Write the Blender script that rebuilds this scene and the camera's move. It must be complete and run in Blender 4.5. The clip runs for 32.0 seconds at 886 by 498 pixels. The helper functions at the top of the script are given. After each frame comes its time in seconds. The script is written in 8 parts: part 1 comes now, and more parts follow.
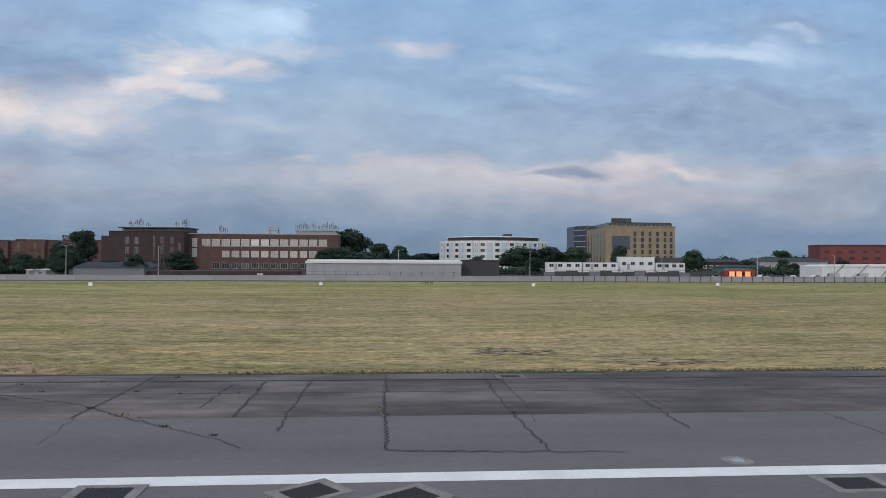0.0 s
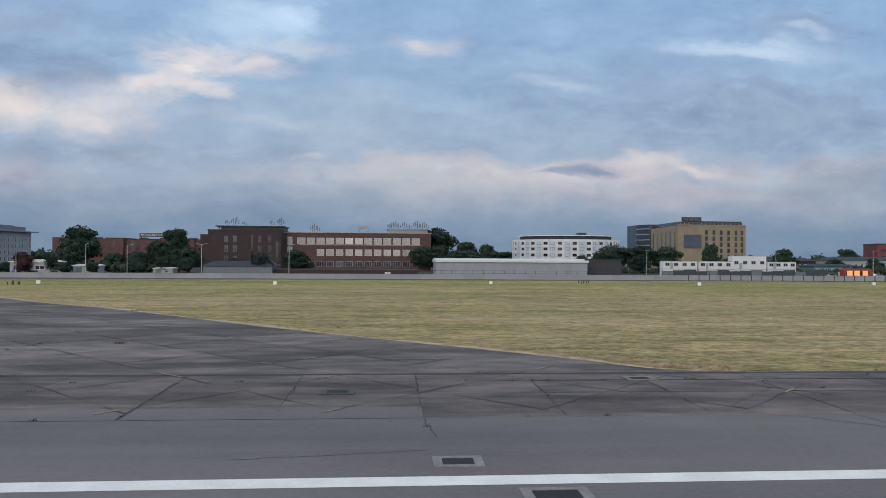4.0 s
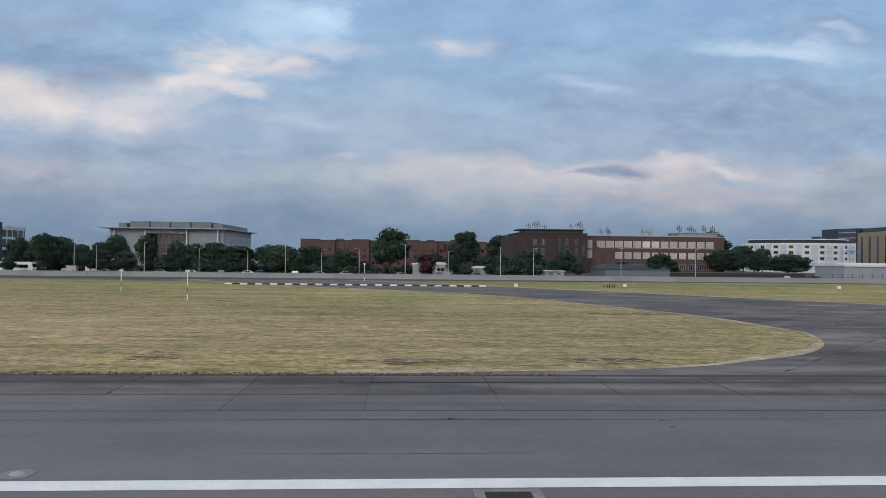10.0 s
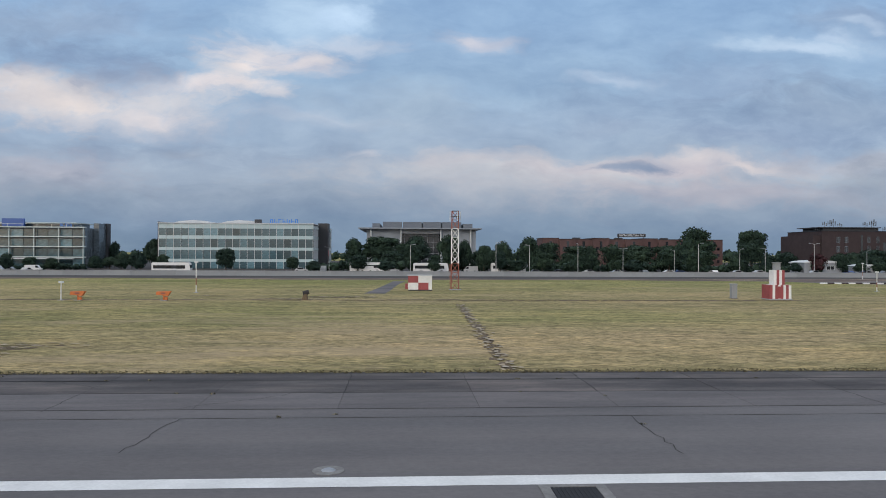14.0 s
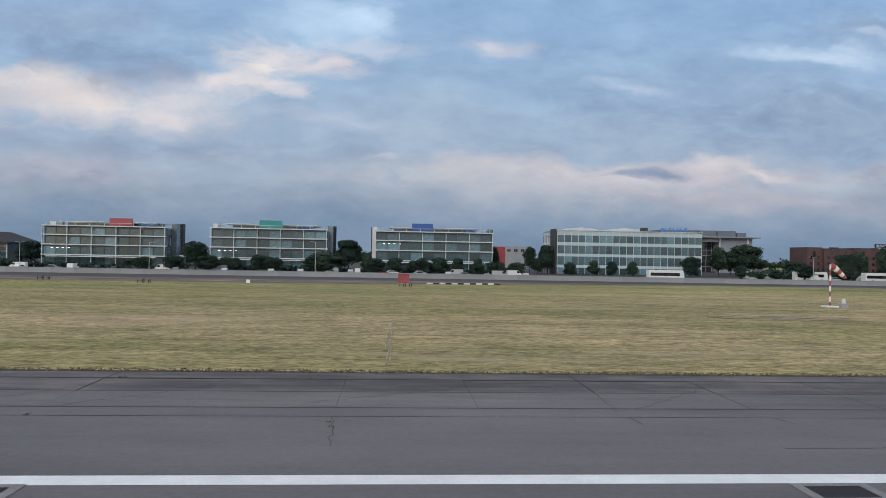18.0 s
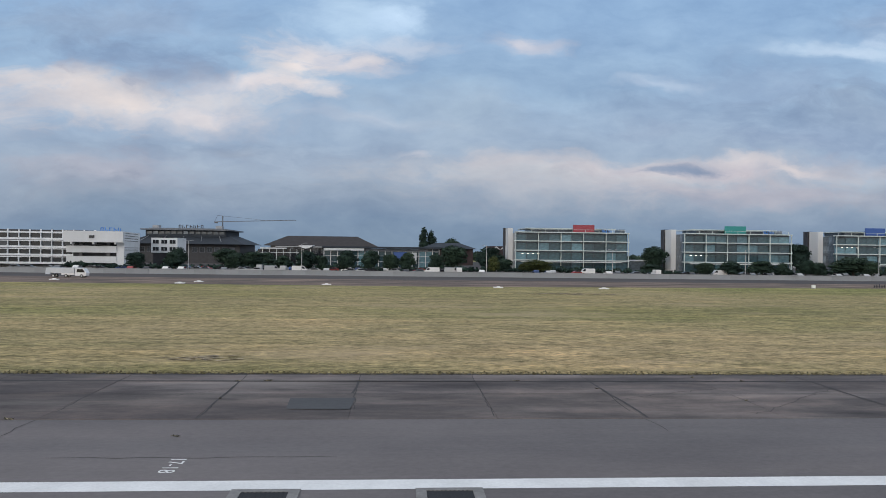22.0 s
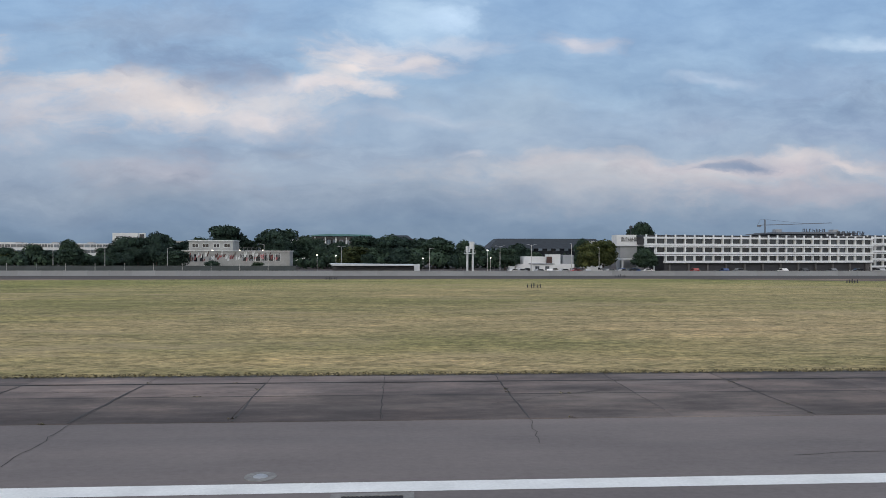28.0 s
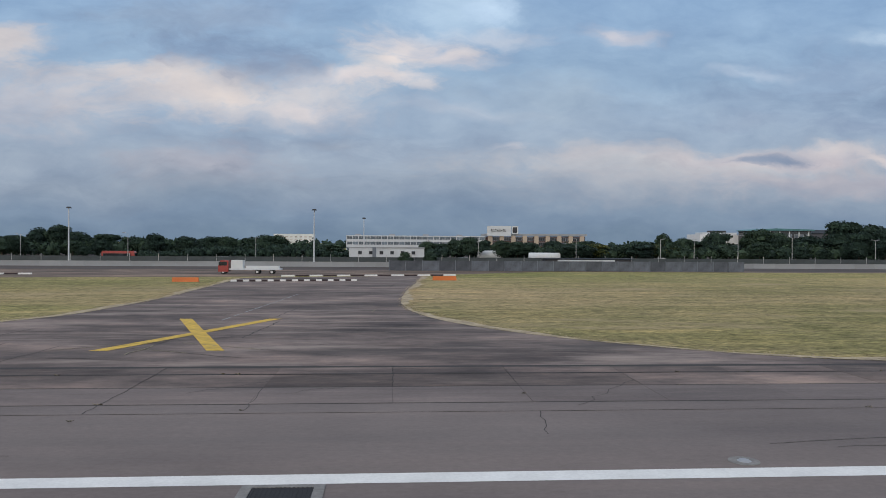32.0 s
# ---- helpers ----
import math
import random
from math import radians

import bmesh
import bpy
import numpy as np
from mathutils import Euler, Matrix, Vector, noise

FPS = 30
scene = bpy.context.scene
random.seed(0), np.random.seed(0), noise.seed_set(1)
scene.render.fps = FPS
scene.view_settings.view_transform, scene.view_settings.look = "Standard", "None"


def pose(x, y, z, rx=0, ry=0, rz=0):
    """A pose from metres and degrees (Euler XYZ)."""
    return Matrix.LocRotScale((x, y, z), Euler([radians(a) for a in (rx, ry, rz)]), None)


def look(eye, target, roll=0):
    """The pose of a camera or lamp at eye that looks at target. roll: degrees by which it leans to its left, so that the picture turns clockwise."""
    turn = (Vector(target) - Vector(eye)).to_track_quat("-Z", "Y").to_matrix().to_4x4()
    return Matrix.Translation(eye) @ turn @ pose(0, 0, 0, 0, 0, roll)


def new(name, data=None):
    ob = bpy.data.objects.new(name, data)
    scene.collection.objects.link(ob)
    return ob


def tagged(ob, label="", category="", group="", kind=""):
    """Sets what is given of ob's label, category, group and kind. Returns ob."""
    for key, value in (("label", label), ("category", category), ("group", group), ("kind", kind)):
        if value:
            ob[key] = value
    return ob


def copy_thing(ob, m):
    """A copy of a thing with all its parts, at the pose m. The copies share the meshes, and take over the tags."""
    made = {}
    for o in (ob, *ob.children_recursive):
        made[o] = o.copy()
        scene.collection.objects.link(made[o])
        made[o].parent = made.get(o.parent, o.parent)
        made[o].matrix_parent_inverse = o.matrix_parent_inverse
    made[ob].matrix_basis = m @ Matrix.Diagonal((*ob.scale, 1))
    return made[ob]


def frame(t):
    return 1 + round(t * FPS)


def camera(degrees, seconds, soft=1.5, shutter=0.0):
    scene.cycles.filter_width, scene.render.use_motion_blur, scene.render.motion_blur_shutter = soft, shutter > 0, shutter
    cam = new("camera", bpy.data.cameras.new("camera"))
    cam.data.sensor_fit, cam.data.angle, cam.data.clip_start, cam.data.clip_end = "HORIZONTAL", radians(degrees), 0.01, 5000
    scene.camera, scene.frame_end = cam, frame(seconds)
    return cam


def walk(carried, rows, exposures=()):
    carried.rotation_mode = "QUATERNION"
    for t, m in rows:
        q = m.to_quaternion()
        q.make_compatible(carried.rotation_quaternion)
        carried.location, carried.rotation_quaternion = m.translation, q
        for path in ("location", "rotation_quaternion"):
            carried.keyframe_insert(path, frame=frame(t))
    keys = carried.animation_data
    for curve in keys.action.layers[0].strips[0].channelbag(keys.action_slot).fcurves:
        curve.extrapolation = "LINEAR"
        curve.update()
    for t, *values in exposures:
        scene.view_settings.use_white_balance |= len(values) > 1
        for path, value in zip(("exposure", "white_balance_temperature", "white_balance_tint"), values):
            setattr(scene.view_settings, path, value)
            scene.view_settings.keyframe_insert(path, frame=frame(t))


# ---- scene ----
cam = camera(62.16, 32.0, soft=0.9)

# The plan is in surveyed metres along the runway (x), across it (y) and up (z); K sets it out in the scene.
K = 0.565
# seconds, x along the runway, height of the eye, yaw to the right, pitch, roll
ROWS = [
    (0.0, 0.00, 6.293, 4.420, 0.730, 0.295),
    (0.5, -2.56, 6.310, 4.423, 0.663, 0.326),
    (1.0, -5.69, 6.340, 4.378, 0.646, 0.404),
    (1.5, -9.43, 6.381, 4.338, 0.657, 0.501),
    (2.0, -13.84, 6.424, 4.321, 0.644, 0.546),
    (2.5, -18.90, 6.462, 4.302, 0.619, 0.561),
    (3.0, -24.53, 6.486, 4.261, 0.602, 0.547),
    (3.5, -30.70, 6.492, 4.214, 0.561, 0.463),
    (4.0, -37.38, 6.487, 4.112, 0.546, 0.366),
    (4.5, -44.54, 6.475, 3.976, 0.551, 0.286),
    (5.0, -52.14, 6.462, 3.822, 0.573, 0.257),
    (5.5, -60.19, 6.452, 3.662, 0.607, 0.309),
    (6.0, -68.73, 6.451, 3.511, 0.649, 0.474),
    (6.5, -77.87, 6.464, 3.398, 0.642, 0.640),
    (7.0, -87.73, 6.494, 3.385, 0.630, 0.773),
    (7.5, -98.44, 6.530, 3.430, 0.609, 0.819),
    (8.0, -109.95, 6.554, 3.427, 0.593, 0.786),
    (8.5, -121.92, 6.561, 3.463, 0.588, 0.715),
    (9.0, -134.28, 6.558, 3.462, 0.575, 0.702),
    (9.5, -147.13, 6.555, 3.403, 0.591, 0.642),
    (10.0, -160.54, 6.555, 3.294, 0.544, 0.649),
    (10.5, -174.59, 6.564, 3.171, 0.516, 0.634),
    (11.0, -189.32, 6.577, 3.092, 0.476, 0.637),
    (11.5, -204.79, 6.588, 3.047, 0.436, 0.645),
    (12.0, -221.01, 6.595, 3.100, 0.384, 0.638),
    (12.5, -237.90, 6.597, 3.201, 0.380, 0.601),
    (13.0, -255.33, 6.594, 3.236, 0.361, 0.523),
    (13.5, -273.16, 6.592, 3.227, 0.309, 0.380),
    (14.0, -291.31, 6.587, 3.161, 0.285, 0.282),
    (14.5, -309.76, 6.575, 3.105, 0.285, 0.323),
    (15.0, -328.57, 6.552, 3.115, 0.349, 0.466),
    (15.5, -347.76, 6.523, 3.167, 0.443, 0.662),
    (16.0, -367.30, 6.491, 3.260, 0.531, 0.862),
    (16.5, -387.13, 6.463, 3.419, 0.576, 1.019),
    (17.0, -407.19, 6.441, 3.687, 0.543, 1.084),
    (17.5, -427.39, 6.443, 3.853, 0.523, 1.094),
    (18.0, -447.74, 6.460, 3.906, 0.521, 1.061),
    (18.5, -468.35, 6.487, 3.886, 0.520, 1.030),
    (19.0, -489.40, 6.519, 3.813, 0.491, 1.014),
    (19.5, -511.02, 6.550, 3.711, 0.452, 0.952),
    (20.0, -533.24, 6.580, 3.615, 0.410, 0.897),
    (20.5, -556.07, 6.606, 3.580, 0.364, 0.865),
    (21.0, -579.49, 6.629, 3.577, 0.313, 0.802),
    (21.5, -603.53, 6.651, 3.645, 0.284, 0.749),
    (22.0, -628.19, 6.673, 3.677, 0.300, 0.707),
    (22.5, -653.44, 6.697, 3.583, 0.308, 0.655),
    (23.0, -679.17, 6.718, 3.448, 0.316, 0.618),
    (23.5, -705.27, 6.728, 3.391, 0.328, 0.569),
    (24.0, -731.66, 6.729, 3.533, 0.336, 0.580),
    (24.5, -758.40, 6.725, 3.675, 0.360, 0.589),
    (25.0, -785.55, 6.718, 3.833, 0.318, 0.580),
    (25.5, -813.22, 6.711, 3.894, 0.247, 0.555),
    (26.0, -841.43, 6.707, 3.867, 0.194, 0.478),
    (26.5, -870.17, 6.713, 3.810, 0.154, 0.317),
    (27.0, -899.42, 6.726, 3.736, 0.159, 0.213),
    (27.5, -929.15, 6.743, 3.649, 0.183, 0.150),
    (28.0, -959.33, 6.763, 3.558, 0.196, 0.110),
    (28.5, -989.96, 6.781, 3.482, 0.172, 0.078),
    (29.0, -1021.04, 6.796, 3.447, 0.081, 0.037),
    (29.5, -1052.59, 6.809, 3.450, -0.010, 0.008),
    (30.0, -1084.62, 6.821, 3.450, -0.009, 0.046),
    (30.5, -1117.11, 6.830, 3.472, -0.054, 0.128),
    (31.0, -1150.13, 6.827, 3.534, -0.145, 0.215),
    (31.5, -1183.74, 6.813, 3.670, -0.285, 0.275),
    (32.0, -1218.01, 6.792, 3.862, -0.470, 0.373),
]
walk(cam, [(t, pose(K * x, 0, K * h, 90 + pitch, 0, -yaw) @ pose(0, 0, 0, 0, 0, roll)) for t, x, h, yaw, pitch, roll in ROWS],
     exposures=[(0, 0.07, 6500, 10), (26, 0.07, 6500, 10), (29, 0.05, 6540, 10), (31, -0.02, 6580, 10), (32, -0.01, 6600, 10)])

# ---- light ----
world = bpy.data.worlds.new("overcast_sky")
scene.world = world
world.use_nodes = True
wn = world.node_tree.nodes
wl = world.node_tree.links
sky = wn.new("ShaderNodeTexSky")
sky.sky_type = "NISHITA"
sky.sun_disc = False
sky.sun_elevation = radians(14)
sky.sun_rotation = radians(215)
sky.air_density, sky.dust_density, sky.ozone_density = 1.0, 2.0, 2.0
# a grey cloud cover over the blue sky
cover = wn.new("ShaderNodeMixRGB")
cover.inputs[0].default_value = 0.72
cover.inputs[2].default_value = (9.3, 9.9, 10.9, 1)
wl.new(sky.outputs[0], cover.inputs[1])
wl.new(cover.outputs[0], wn["Background"].inputs[0])
wn["Background"].inputs[1].default_value = 0.1

sun = new("sun", bpy.data.lights.new("sun", "SUN"))
sun.data.energy, sun.data.angle, sun.data.color = 0.8, radians(16), (1.0, 0.91, 0.8)
sun.matrix_world = look((-400, -700, 300), (0, 0, 0))

# ---- materials ----
def nodes_of(name):
    m = bpy.data.materials.new(name)
    m.use_nodes = True
    t = m.node_tree
    return m, t, t.nodes, t.links, t.nodes["Principled BSDF"]


def where(t, space="object", scale=(1, 1, 1)):
    n = t.nodes.new("ShaderNodeMapping")
    n.inputs["Scale"].default_value = scale
    if space == "world":
        g = t.nodes.new("ShaderNodeNewGeometry")
        t.links.new(g.outputs["Position"], n.inputs[0])
    else:
        g = t.nodes.new("ShaderNodeTexCoord")
        t.links.new(g.outputs["Object"], n.inputs[0])
    return n.outputs[0]


def noise_of(t, vec, scale, detail=4, rough=0.55):
    n = t.nodes.new("ShaderNodeTexNoise")
    n.inputs["Scale"].default_value, n.inputs["Detail"].default_value, n.inputs["Roughness"].default_value = scale, detail, rough
    t.links.new(vec, n.inputs["Vector"])
    return n.outputs["Fac"]


def ramp_of(t, fac, *stops):
    n = t.nodes.new("ShaderNodeValToRGB")
    e = n.color_ramp.elements
    while len(e) < len(stops):
        e.new(0.5)
    for k, (p, c) in zip(e, stops):
        k.position, k.color = p, (*c, 1) if len(c) == 3 else c
    t.links.new(fac, n.inputs[0])
    return n.outputs[0]


def mix_of(t, kind, fac, a, b):
    n = t.nodes.new("ShaderNodeMixRGB")
    n.blend_type = kind
    for k, v in zip((0, 1, 2), (fac, a, b)):
        if isinstance(v, (int, float)):
            n.inputs[k].default_value = v if k == 0 else (v, v, v, 1)
        elif isinstance(v, tuple):
            n.inputs[k].default_value = (*v, 1)
        else:
            t.links.new(v, n.inputs[k])
    return n.outputs[0]


def math_of(t, op, a, b=0.0):
    n = t.nodes.new("ShaderNodeMath")
    n.operation = op
    for k, v in enumerate((a, b)):
        if isinstance(v, (int, float)):
            n.inputs[k].default_value = v
        else:
            t.links.new(v, n.inputs[k])
    return n.outputs[0]


def bump_of(t, fac, bsdf, strength, distance=0.02):
    n = t.nodes.new("ShaderNodeBump")
    n.inputs["Strength"].default_value, n.inputs["Distance"].default_value = strength, distance
    t.links.new(fac, n.inputs["Height"])
    t.links.new(n.outputs[0], bsdf.inputs["Normal"])


def surface(name, colour, rough=0.7, metal=0.0, vary=0.18, scale=0.6, fine=9.0, bump=0.15, per_piece=0.0, streak=(1, 1, 1)):
    """A weathered surface: stains at one scale, grain at another."""
    m, t, n, l, b = nodes_of(name)
    v = where(t, "object", streak)
    big = ramp_of(t, noise_of(t, v, scale), (0.3, (1 - vary,) * 3), (0.7, (1 + vary * 0.6,) * 3))
    small = ramp_of(t, noise_of(t, v, fine, 3), (0.3, (1 - vary * 0.6,) * 3), (0.7, (1 + vary * 0.4,) * 3))
    c = mix_of(t, "MULTIPLY", 1.0, mix_of(t, "MULTIPLY", 1.0, colour, big), small)
    if per_piece:
        o = n.new("ShaderNodeObjectInfo")
        c = mix_of(t, "MULTIPLY", 1.0, c, ramp_of(t, o.outputs["Random"], (0, (1 - per_piece,) * 3), (1, (1 + per_piece,) * 3)))
    l.new(c, b.inputs["Base Color"])
    b.inputs["Roughness"].default_value, b.inputs["Metallic"].default_value = rough, metal
    if bump:
        bump_of(t, noise_of(t, v, fine, 4), b, bump)
    return m


def glass_like(name, colour, rough=0.08, per_piece=0.5):
    """Window glass seen from outside by day: dark rooms behind a glossy pane, blinds drawn in some."""
    m, t, n, l, b = nodes_of(name)
    o = n.new("ShaderNodeObjectInfo")
    v = where(t, "object", (0.8, 0.8, 1.4))
    c = mix_of(t, "MULTIPLY", 1.0, colour, ramp_of(t, o.outputs["Random"], (0, (1 - per_piece,) * 3), (0.75, (1,) * 3), (1, (1 + per_piece * 1.6,) * 3)))
    c = mix_of(t, "MULTIPLY", 0.5, c, ramp_of(t, noise_of(t, v, 0.9, 3), (0.35, (0.5,) * 3), (0.7, (1.5,) * 3)))
    l.new(c, b.inputs["Base Color"])
    b.inputs["Roughness"].default_value = rough
    b.inputs["IOR"].default_value = 1.6
    return m


def leaf_of(name, dark, light):
    m, t, n, l, b = nodes_of(name)
    g = n.new("ShaderNodeNewGeometry")
    o = n.new("ShaderNodeObjectInfo")
    c = ramp_of(t, g.outputs["Random Per Island"], (0.1, dark), (0.9, light))
    c = mix_of(t, "MULTIPLY", 1.0, c, ramp_of(t, o.outputs["Random"], (0, (0.7, 0.78, 0.82)), (1, (1.25, 1.2, 1.0))))
    l.new(c, b.inputs["Base Color"])
    b.inputs["Roughness"].default_value = 0.75
    b.inputs["Specular IOR Level"].default_value = 0.2
    return m


def grass_material():
    """Mown grass in late summer: green and straw patches, mown streaks, fine dead stalks."""
    m, t, n, l, b = nodes_of("mown_grass")
    wide = where(t, "world", (0.02, 0.045, 1))
    patch = where(t, "world", (0.09, 0.24, 1))
    mown = where(t, "world", (0.3, 0.8, 1))
    swath = where(t, "world", (0.03, 0.62, 1))
    clump = where(t, "world", (0.75, 1.5, 1))
    fine = where(t, "world", (2.6, 5.0, 1))
    base = ramp_of(t, noise_of(t, wide, 1.0, 5, 0.6), (0.38, (0.225, 0.208, 0.098)), (0.5, (0.28, 0.24, 0.13)), (0.62, (0.34, 0.275, 0.16)))
    c = mix_of(t, "MULTIPLY", 1.0, base, ramp_of(t, noise_of(t, patch, 1.0, 6, 0.7), (0.36, (0.8, 0.84, 0.78)), (0.5, (1, 1, 1)), (0.64, (1.2, 1.14, 1.1))))
    c = mix_of(t, "MULTIPLY", 1.0, c, ramp_of(t, noise_of(t, swath, 1.0, 4, 0.6), (0.38, (0.91, 0.92, 0.9)), (0.5, (1, 1, 1)), (0.62, (1.09, 1.08, 1.06))))
    c = mix_of(t, "MULTIPLY", 1.0, c, ramp_of(t, noise_of(t, mown, 1.0, 6, 0.72), (0.38, (0.83, 0.84, 0.81)), (0.5, (1, 1, 1)), (0.62, (1.16, 1.13, 1.1))))
    c = mix_of(t, "MULTIPLY", 1.0, c, ramp_of(t, noise_of(t, clump, 1.0, 6, 0.8), (0.4, (0.68, 0.68, 0.64)), (0.49, (1, 1, 1)), (0.6, (1.3, 1.26, 1.22))))
    c = mix_of(t, "MULTIPLY", 1.0, c, ramp_of(t, noise_of(t, fine, 1.0, 5, 0.75), (0.4, (0.6, 0.61, 0.58)), (0.5, (1.0,) * 3), (0.6, (1.4, 1.35, 1.28))))
    lush = where(t, "world", (0.011, 0.03, 1))
    c = mix_of(t, "MULTIPLY", ramp_of(t, noise_of(t, lush, 1.3, 4, 0.6), (0.54, (0, 0, 0)), (0.68, (0.5,) * 3)), c, (0.8, 0.97, 0.68))
    g = n.new("ShaderNodeSeparateXYZ")
    l.new(where(t, "world"), g.inputs[0])
    c = mix_of(t, "MULTIPLY", ramp_of(t, math_of(t, "DIVIDE", g.outputs["Y"], 200.0), (0.3, (0, 0, 0)), (0.46, (0.85,) * 3)), c, (0.84, 0.97, 0.74))
    c = mix_of(t, "MULTIPLY", 1.0, c, (1.02, 1.0, 0.99))
    dry = where(t, "world", (0.05, 0.16, 1))
    c = mix_of(t, "MIX", ramp_of(t, noise_of(t, dry, 1.0, 8, 0.78), (0.53, (0, 0, 0)), (0.66, (0.6,) * 3)), c, (0.42, 0.325, 0.21))
    l.new(c, b.inputs["Base Color"])
    b.inputs["Roughness"].default_value = 0.9
    b.inputs["Specular IOR Level"].default_value = 0.1
    bump_of(t, noise_of(t, clump, 2.0, 6, 0.8), b, 0.6, 0.08)
    return m


def paving(name, colour, dark, rough=0.85, blotch=0.0, per_piece=0.0, island=0.0, slabs=0.0, along=(0.02, 0.45), west=(1.22, 1.09, 1.02), pale=0.0):
    """Old asphalt or concrete: long stains along the runway, patches, aggregate."""
    m, t, n, l, b = nodes_of(name)
    long_ = where(t, "world", (*along, 1))
    patch = where(t, "world", (0.09, 0.16, 1))
    grain = where(t, "world", (6, 9, 6))
    c = mix_of(t, "MIX", ramp_of(t, noise_of(t, long_, 1.0, 5, 0.6), (0.36, (0, 0, 0)), (0.68, (1, 1, 1))), colour, dark)
    c = mix_of(t, "MULTIPLY", 0.8, c, ramp_of(t, noise_of(t, patch, 1.0, 6, 0.65), (0.3, (0.7, 0.69, 0.7)), (0.7, (1.22, 1.2, 1.18))))
    c = mix_of(t, "MULTIPLY", 0.4, c, ramp_of(t, noise_of(t, grain, 1.0, 4, 0.75), (0.3, (0.72,) * 3), (0.7, (1.25,) * 3)))
    if blotch:
        turned = t.nodes.new("ShaderNodeMapping")
        turned.inputs["Rotation"].default_value, turned.inputs["Scale"].default_value = (0, 0, 0.75), (0.1, 0.32, 1)
        g = n.new("ShaderNodeNewGeometry")
        l.new(g.outputs["Position"], turned.inputs[0])
        c = mix_of(t, "MULTIPLY", blotch, c, ramp_of(t, noise_of(t, turned.outputs[0], 1.0, 6, 0.62), (0.38, (0.62, 0.61, 0.62)), (0.5, (1, 1, 1)), (0.64, (1.55, 1.48, 1.42))))
        streak = where(t, "world", (0.25, 2.2, 1) if along[0] < 0.05 else (0.45, 0.9, 1))
        c = mix_of(t, "MULTIPLY", blotch, c, ramp_of(t, noise_of(t, streak, 1.0, 5, 0.65), (0.36, (0.72,) * 3), (0.5, (1, 1, 1)), (0.66, (1.4, 1.34, 1.28))))
    if pale:
        # weathered pale drifts and dark oil-soaked areas, drawn out along the traffic
        for turn_, scale_, lo_, hi_, tone in ((0.5, (0.11, 0.5, 1), 0.52, 0.68, (0.27, 0.25, 0.235)), (-0.35, (0.07, 0.16, 1), 0.55, 0.66, (0.055, 0.053, 0.056))):
            drift = t.nodes.new("ShaderNodeMapping")
            drift.inputs["Rotation"].default_value, drift.inputs["Scale"].default_value = (0, 0, turn_), scale_
            g = n.new("ShaderNodeNewGeometry")
            l.new(g.outputs["Position"], drift.inputs[0])
            c = mix_of(t, "MIX", ramp_of(t, noise_of(t, drift.outputs[0], 1.0, 7, 0.66), (lo_, (0, 0, 0)), (hi_, (pale,) * 3)), c, tone)
    if slabs:
        lay = t.nodes.new("ShaderNodeMapping")
        lay.inputs["Rotation"].default_value, lay.inputs["Scale"].default_value = (0, 0, 0.8), (0.3, 0.4, 1)
        g = n.new("ShaderNodeNewGeometry")
        bend = n.new("ShaderNodeTexNoise")
        bend.inputs["Scale"].default_value, bend.inputs["Detail"].default_value = 0.35, 5
        l.new(g.outputs["Position"], bend.inputs["Vector"])
        add = n.new("ShaderNodeVectorMath")
        add.operation = "MULTIPLY_ADD"
        add.inputs[1].default_value = (2.2, 2.2, 0)
        l.new(bend.outputs["Color"], add.inputs[0])
        l.new(g.outputs["Position"], add.inputs[2])
        l.new(add.outputs[0], lay.inputs[0])
        for feature, stops in (("F1", ((0.15, (1 - slabs,) * 3), (0.6, (1, 1, 1)), (0.9, (1 + slabs * 1.3, 1 + slabs * 1.2, 1 + slabs * 1.15)))), ("DISTANCE_TO_EDGE", ((0.0, (0.5,) * 3), (0.018, (1, 1, 1))))):
            vo = n.new("ShaderNodeTexVoronoi")
            vo.feature = feature
            vo.inputs["Randomness"].default_value = 0.62
            vo.inputs["Scale"].default_value = 1.0
            l.new(lay.outputs[0], vo.inputs["Vector"])
            c = mix_of(t, "MULTIPLY", 1.0, c, ramp_of(t, vo.outputs["Color" if feature == "F1" else "Distance"], *stops))
    if per_piece:
        o = n.new("ShaderNodeObjectInfo")
        c = mix_of(t, "MULTIPLY", 1.0, c, ramp_of(t, o.outputs["Random"], (0, (1 - per_piece,) * 3), (1, (1 + per_piece,) * 3)))
    if island:
        g = n.new("ShaderNodeNewGeometry")
        c = mix_of(t, "MULTIPLY", 1.0, c, ramp_of(t, g.outputs["Random Per Island"], (0, (1 - island,) * 3), (1, (1 + island,) * 3)))
    # the surface turns paler and redder towards the western end
    g = n.new("ShaderNodeSeparateXYZ")
    l.new(where(t, "world"), g.inputs[0])
    c = mix_of(t, "MULTIPLY", 1.0, c, ramp_of(t, math_of(t, "DIVIDE", g.outputs["X"], -750.0), (0.28, (1, 1, 1)), (0.68, tuple(0.45 + 0.55 * q for q in west)), (0.95, west)))
    l.new(c, b.inputs["Base Color"])
    b.inputs["Roughness"].default_value = rough
    b.inputs["Specular IOR Level"].default_value = 0.25
    bump_of(t, noise_of(t, grain, 1.5, 4, 0.7), b, 0.25, 0.01)
    return m


